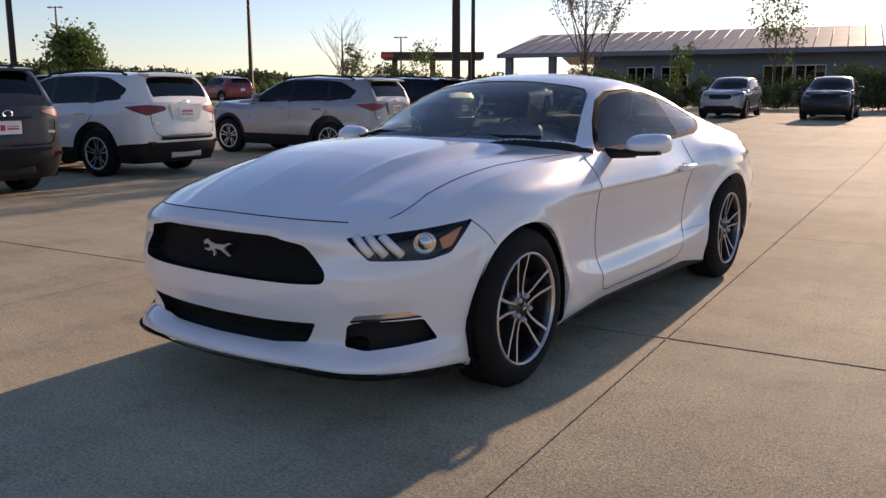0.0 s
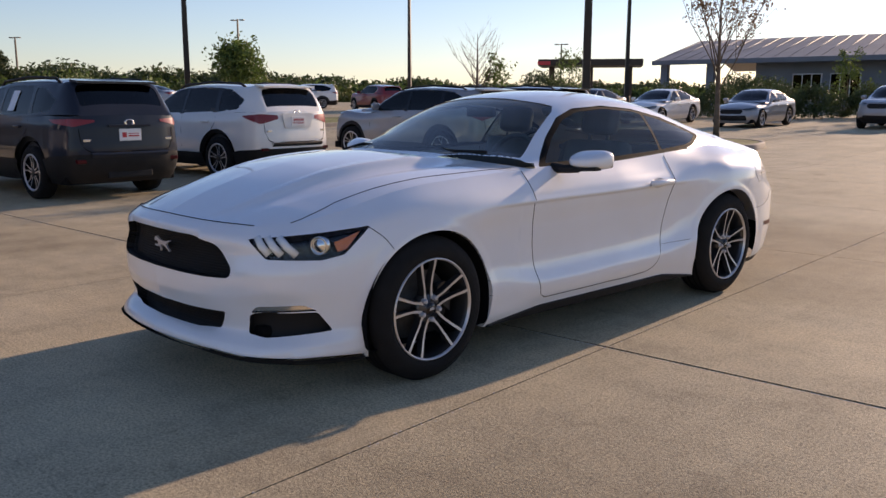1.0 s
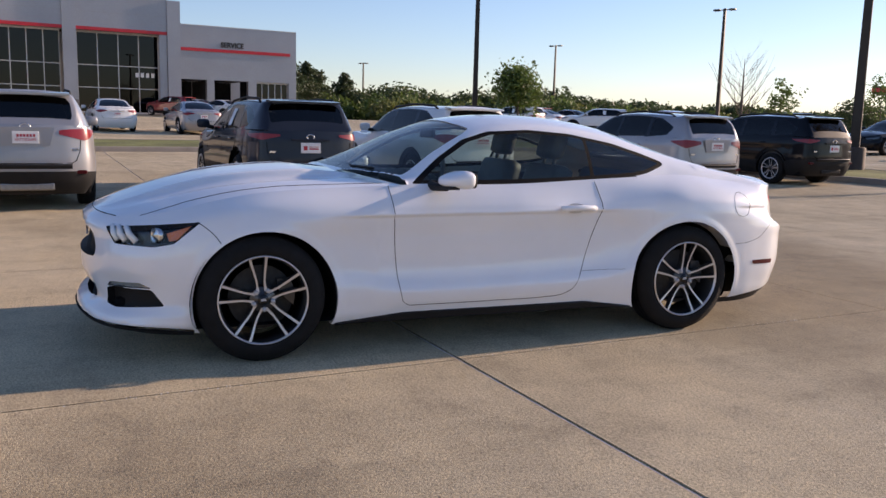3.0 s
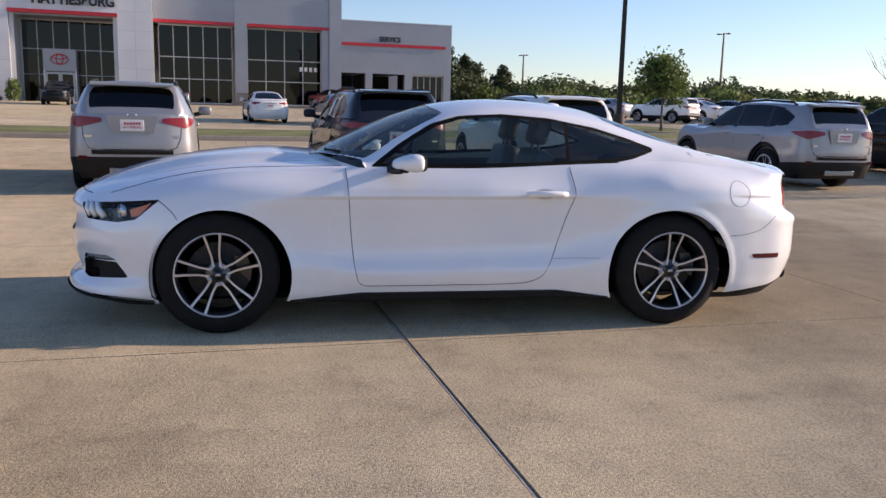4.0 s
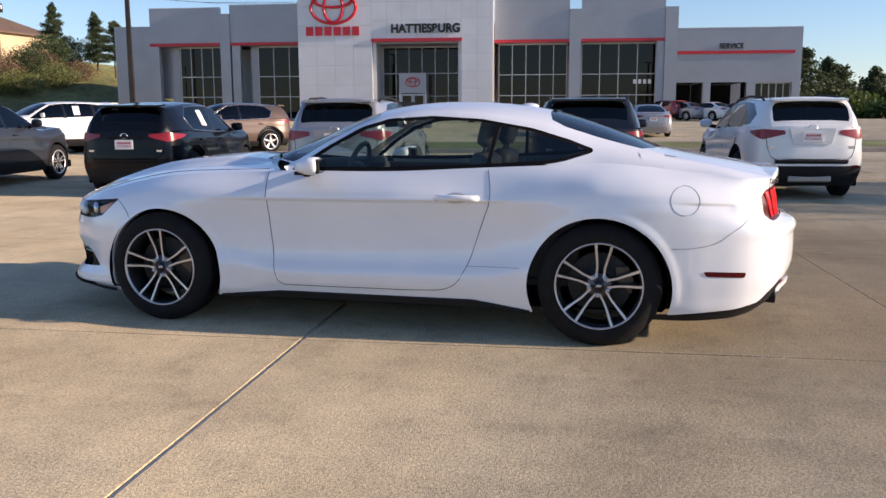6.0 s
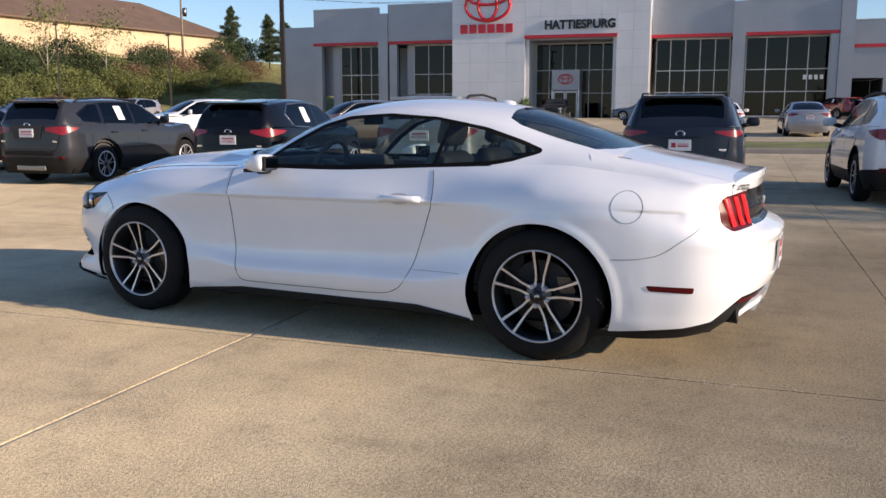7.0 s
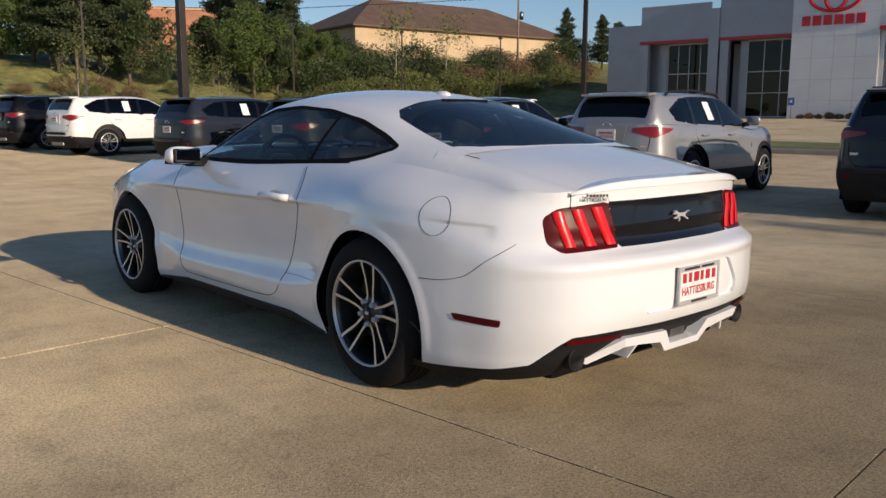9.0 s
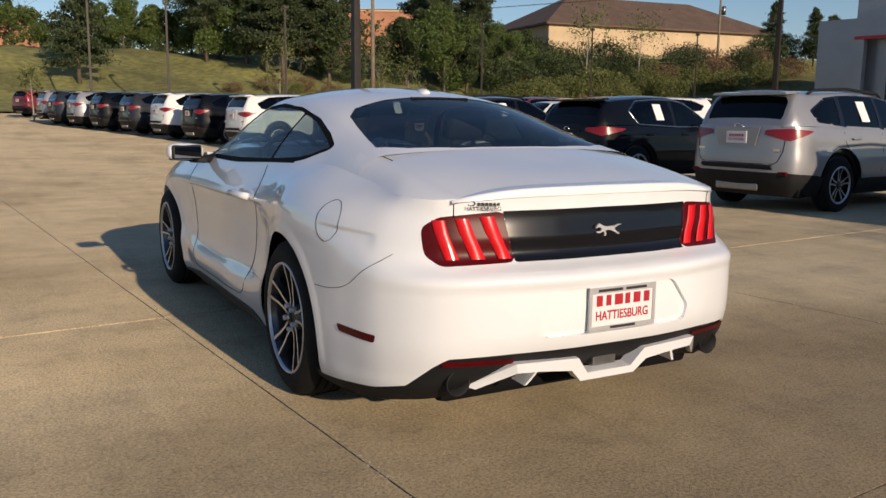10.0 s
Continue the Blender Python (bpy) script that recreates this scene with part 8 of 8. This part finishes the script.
LOT2 = "vehicles parked across the lot"
T = {}
T["suv"] = parked(SUV, "suv", (-4.2, -36.4), -80, SILVER, "silver sport utility with a price sheet", sticker=1, plate="red", group=ROW)
T["suv"]["paint"] = SILVER.name
T["saloon"] = parked(SALOON, "saloon_car", (-37.9, 2.65), -82, SUV_WHITE, "white saloon car parked by the grass strip", plate="red", group=LOT2)
T["saloon"]["paint"] = SUV_WHITE.name
T["cross"] = parked(CROSS, "crossover", (-22.6, -6.3), 50, BROWN, "brown crossover facing the lot", group=LOT2)
T["cross"]["paint"] = BROWN.name
T["new"] = parked(SUV_NEW, "suv", (-12.9, 17.7), -84, BLACKP, "black sport utility beside a lamp post", rails=(1.3, 3.1, 0.60, True), plate="symbol", group=LOT2)
T["new"]["paint"] = BLACKP.name
for k, (y, ma, lb) in enumerate(((-18.3, BLACKP, "black"), (-21.2, SUV_WHITE, "white"), (-24.6, GREY, "dark grey"), (-27.8, BLACKP, "black"), (-30.6, SILVER, "silver"), (-33.4, CHARCOAL, "charcoal grey"))):
    x = float(np.interp(-y, [15, 25, 32.7, 45], [-7.95, -6.3, -4.6, -2.8]))
    twin(T["suv"], (x, y), -80, SUV, ma, lb + " sport utility in a row of parked cars", ROW)
twin(T["suv"], (-3.6, -47.0), -60, SUV, REDP, "dark red sport utility at the end of the row", ROW)
EB = Vector((-0.087, 0.996))
for x, y, key, spec, ma, lb in ((-22.9, 31.2, "saloon", SALOON, BLACKP, "black saloon car facing the lot"), (-18.9, 31.0, "saloon", SALOON, SUV_WHITE, "white saloon car facing the lot"),
                                (-14.8, 31.4, "saloon", SALOON, SILVER, "silver saloon car by the hedge"), (-10.3, 33.6, "cross", CROSS, SILVER, "silver compact crossover by the hedge"),
                                (-6.6, 33.8, "cross", CROSS, CHARCOAL, "dark grey crossover by the hedge")):
    r = Vector((x, y)) + EB * spec["base"]
    twin(T[key], (r.x, r.y), 5, spec, ma, lb, LOT2)
for x, y, hd_, key, spec, ma, lb in ((-36.4, 6.15, -82, "saloon", SALOON, SILVER, "silver saloon car by the grass strip"), (-21.0, -11.6, 60, "suv", SUV, SUV_WHITE, "white sport utility across the lot"),
                                     (-62.5, -4.6, 8, "saloon", SALOON, BLUEP, "slate blue saloon car by the showroom"), (-61.0, -12.2, 98, "new", SUV_NEW, BLACKP, "black sport utility by the entrance"),
                                     (-64.5, 13.6, -50, "saloon", SALOON, SILVER, "silver saloon car at the service entrance"), (-66.0, 11.5, -50, "saloon", SALOON, SUV_WHITE, "white saloon car at the service entrance"),
                                     (-67.0, 9.6, -50, "saloon", SALOON, SILVER, "silver saloon car at the service entrance"), (-68.0, 8.0, -50, "suv", SUV, REDP, "red sport utility at the service entrance"),
                                     (-38.0, 33.0, -100, "cross", CROSS, REDP, "dark red crossover across the lot"), (-36.0, 40.0, -95, "new", SUV_NEW, BLACKP, "black sport utility across the lot"),
                                     (-46.0, 34.0, -35, "suv", SUV, SUV_WHITE, "white boxy off-road vehicle side-on across the lot"), (-47.0, 28.0, -60, "suv", SUV, SUV_WHITE, "white sport utility far across the lot"), (-50.0, 31.5, -60, "saloon", SALOON, SUV_WHITE, "white saloon far across the lot"),
                                     (-52.0, 35.0, -60, "saloon", SALOON, BLACKP, "black saloon far across the lot"), (-55.0, 27.0, -60, "saloon", SALOON, SILVER, "silver saloon far across the lot"),
                                     (-60.0, 36.0, -60, "cross", CROSS, REDP, "red crossover far across the lot"),
                                     (-20.5, -17.0, 98, "saloon", SALOON, SUV_WHITE, "white saloon in the second row"), (-21.5, -20.0, 98, "cross", CROSS, REDP, "red crossover in the second row"),
                                     (-24.0, -23.5, 98, "suv", SUV, BLACKP, "black sport utility in the second row"), (-27.0, -27.0, 98, "saloon", SALOON, BLACKP, "black saloon in the second row"),
                                     (-31.0, -28.0, 98, "suv", SUV, CHARCOAL, "dark grey sport utility in the second row"), (-36.0, -30.0, 98, "cross", CROSS, SILVER, "silver crossover in the second row"),
                                     (-34.0, -36.0, 98, "suv", SUV, BLACKP, "black sport utility in the back row"), (-40.0, -38.0, 98, "suv", SUV, BLACKP, "black sport utility in the back row")):
    twin(T[key], (x, y), hd_, spec, ma, lb, LOT2)


# ---------------------------------------------------------------- concrete slabs of the lot, with their joints
SEALANT = mat("grey_joint_sealant", (0.62, 0.58, 0.54), rough=0.8, vary=0.2, noise_scale=5)
slab_o = Vector((-1.43, 4.188))
s1, s2 = Vector((0.9962, 0.0872)), Vector((-0.0872, 0.9962))
PITCH = 3.63
ground_ob = bpy.data.objects["ground"]


def lot_slabs():
    for i in range(-9, 9):
        for j in range(-9, 10):
            c = slab_o + s1 * (PITCH * (i + 0.5)) + s2 * (PITCH * (j + 0.5))
            if math.hypot(c.x + 1, c.y - 5) > 31:
                continue
            ga = 0.014 if j == 0 else 0.004
            gb = 0.014 if j == -1 else 0.004
            vs, fs = [], []
            n = 5
            for a in range(n):
                for b in range(n):
                    u = 0.004 + (PITCH - 0.008) * a / (n - 1)
                    w = ga + (PITCH - ga - gb) * b / (n - 1)
                    p = slab_o + s1 * (PITCH * i + u) + s2 * (PITCH * j + w)
                    vs.append((p.x, p.y, ground_z(p.x, p.y)))
            for a in range(n - 1):
                for b in range(n - 1):
                    fs.append((a * n + b, (a + 1) * n + b, (a + 1) * n + b + 1, a * n + b + 1))
            edge = [a * n for a in range(n)] + [(n - 1) * n + b for b in range(1, n)] + [a * n + n - 1 for a in range(n - 2, -1, -1)] + [b for b in range(n - 2, 0, -1)]
            k = len(edge)
            o = len(vs)
            vs += [(vs[e][0], vs[e][1], vs[e][2] - 0.03) for e in edge]
            fs += [(edge[q], o + q, o + (q + 1) % k, edge[(q + 1) % k]) for q in range(k)]
            mesh_object("slab", vs, fs, CONCRETE, ground_ob, "", False)


lot_slabs()
strip = []
for i in range(-7, 8):
    for t in range(8):
        p = slab_o + s1 * (PITCH * (i + t / 8))
        strip.append((p.x, p.y, ground_z(p.x, p.y) - 0.009))
v, f = tube(strip, 0.0055, 6)
mesh_object("joint_sealant", v, f, SEALANT, ground_ob, "pale joint filler")


# crumbs of broken edge along the old joints beside the coupe
def joint_crumbs():
    r = random.Random(17)
    vs, fs = [], []
    def chip(p, size):
        n = r.choice((4, 5, 6))
        a0 = r.uniform(0, 6.28)
        k = len(vs)
        z = ground_z(p.x, p.y)
        for q in range(n):
            a = a0 + 2 * math.pi * q / n
            d = size * r.uniform(0.5, 1.0)
            vs.append((p.x + d * math.cos(a) * 0.6, p.y + d * math.sin(a), z - 0.001))
        vs.append((p.x, p.y, z + size * 0.35))
        fs.extend((k + q, k + (q + 1) % n, k + n) for q in range(n))
    for i, lo, hi, n in ((0, -1.2, 2.6, 420), (1, -1.0, 1.2, 120), (-1, 0.2, 2.2, 100)):
        for _ in range(n):
            t = r.uniform(lo, hi) * PITCH
            t = t if r.random() < 0.4 else (lo + (hi - lo) * (int(r.uniform(0, 7)) + r.gauss(0.5, 0.12)) / 7) * PITCH
            chip(slab_o + s1 * (PITCH * i + r.gauss(0, 0.012)) + s2 * t, r.choice((0.003, 0.004, 0.006, 0.009)))
    for _ in range(160):
        chip(slab_o + s2 * PITCH + s1 * (PITCH * r.uniform(-1.5, 1.5)) + s2 * r.gauss(0, 0.012), r.choice((0.003, 0.005, 0.008)))
    tagged(mesh_object("joint_crumbs", vs, fs, SEALANT, None, "", False), "pale concrete crumbs along the lot's old joints", "rubble", kind="stuff")


joint_crumbs()
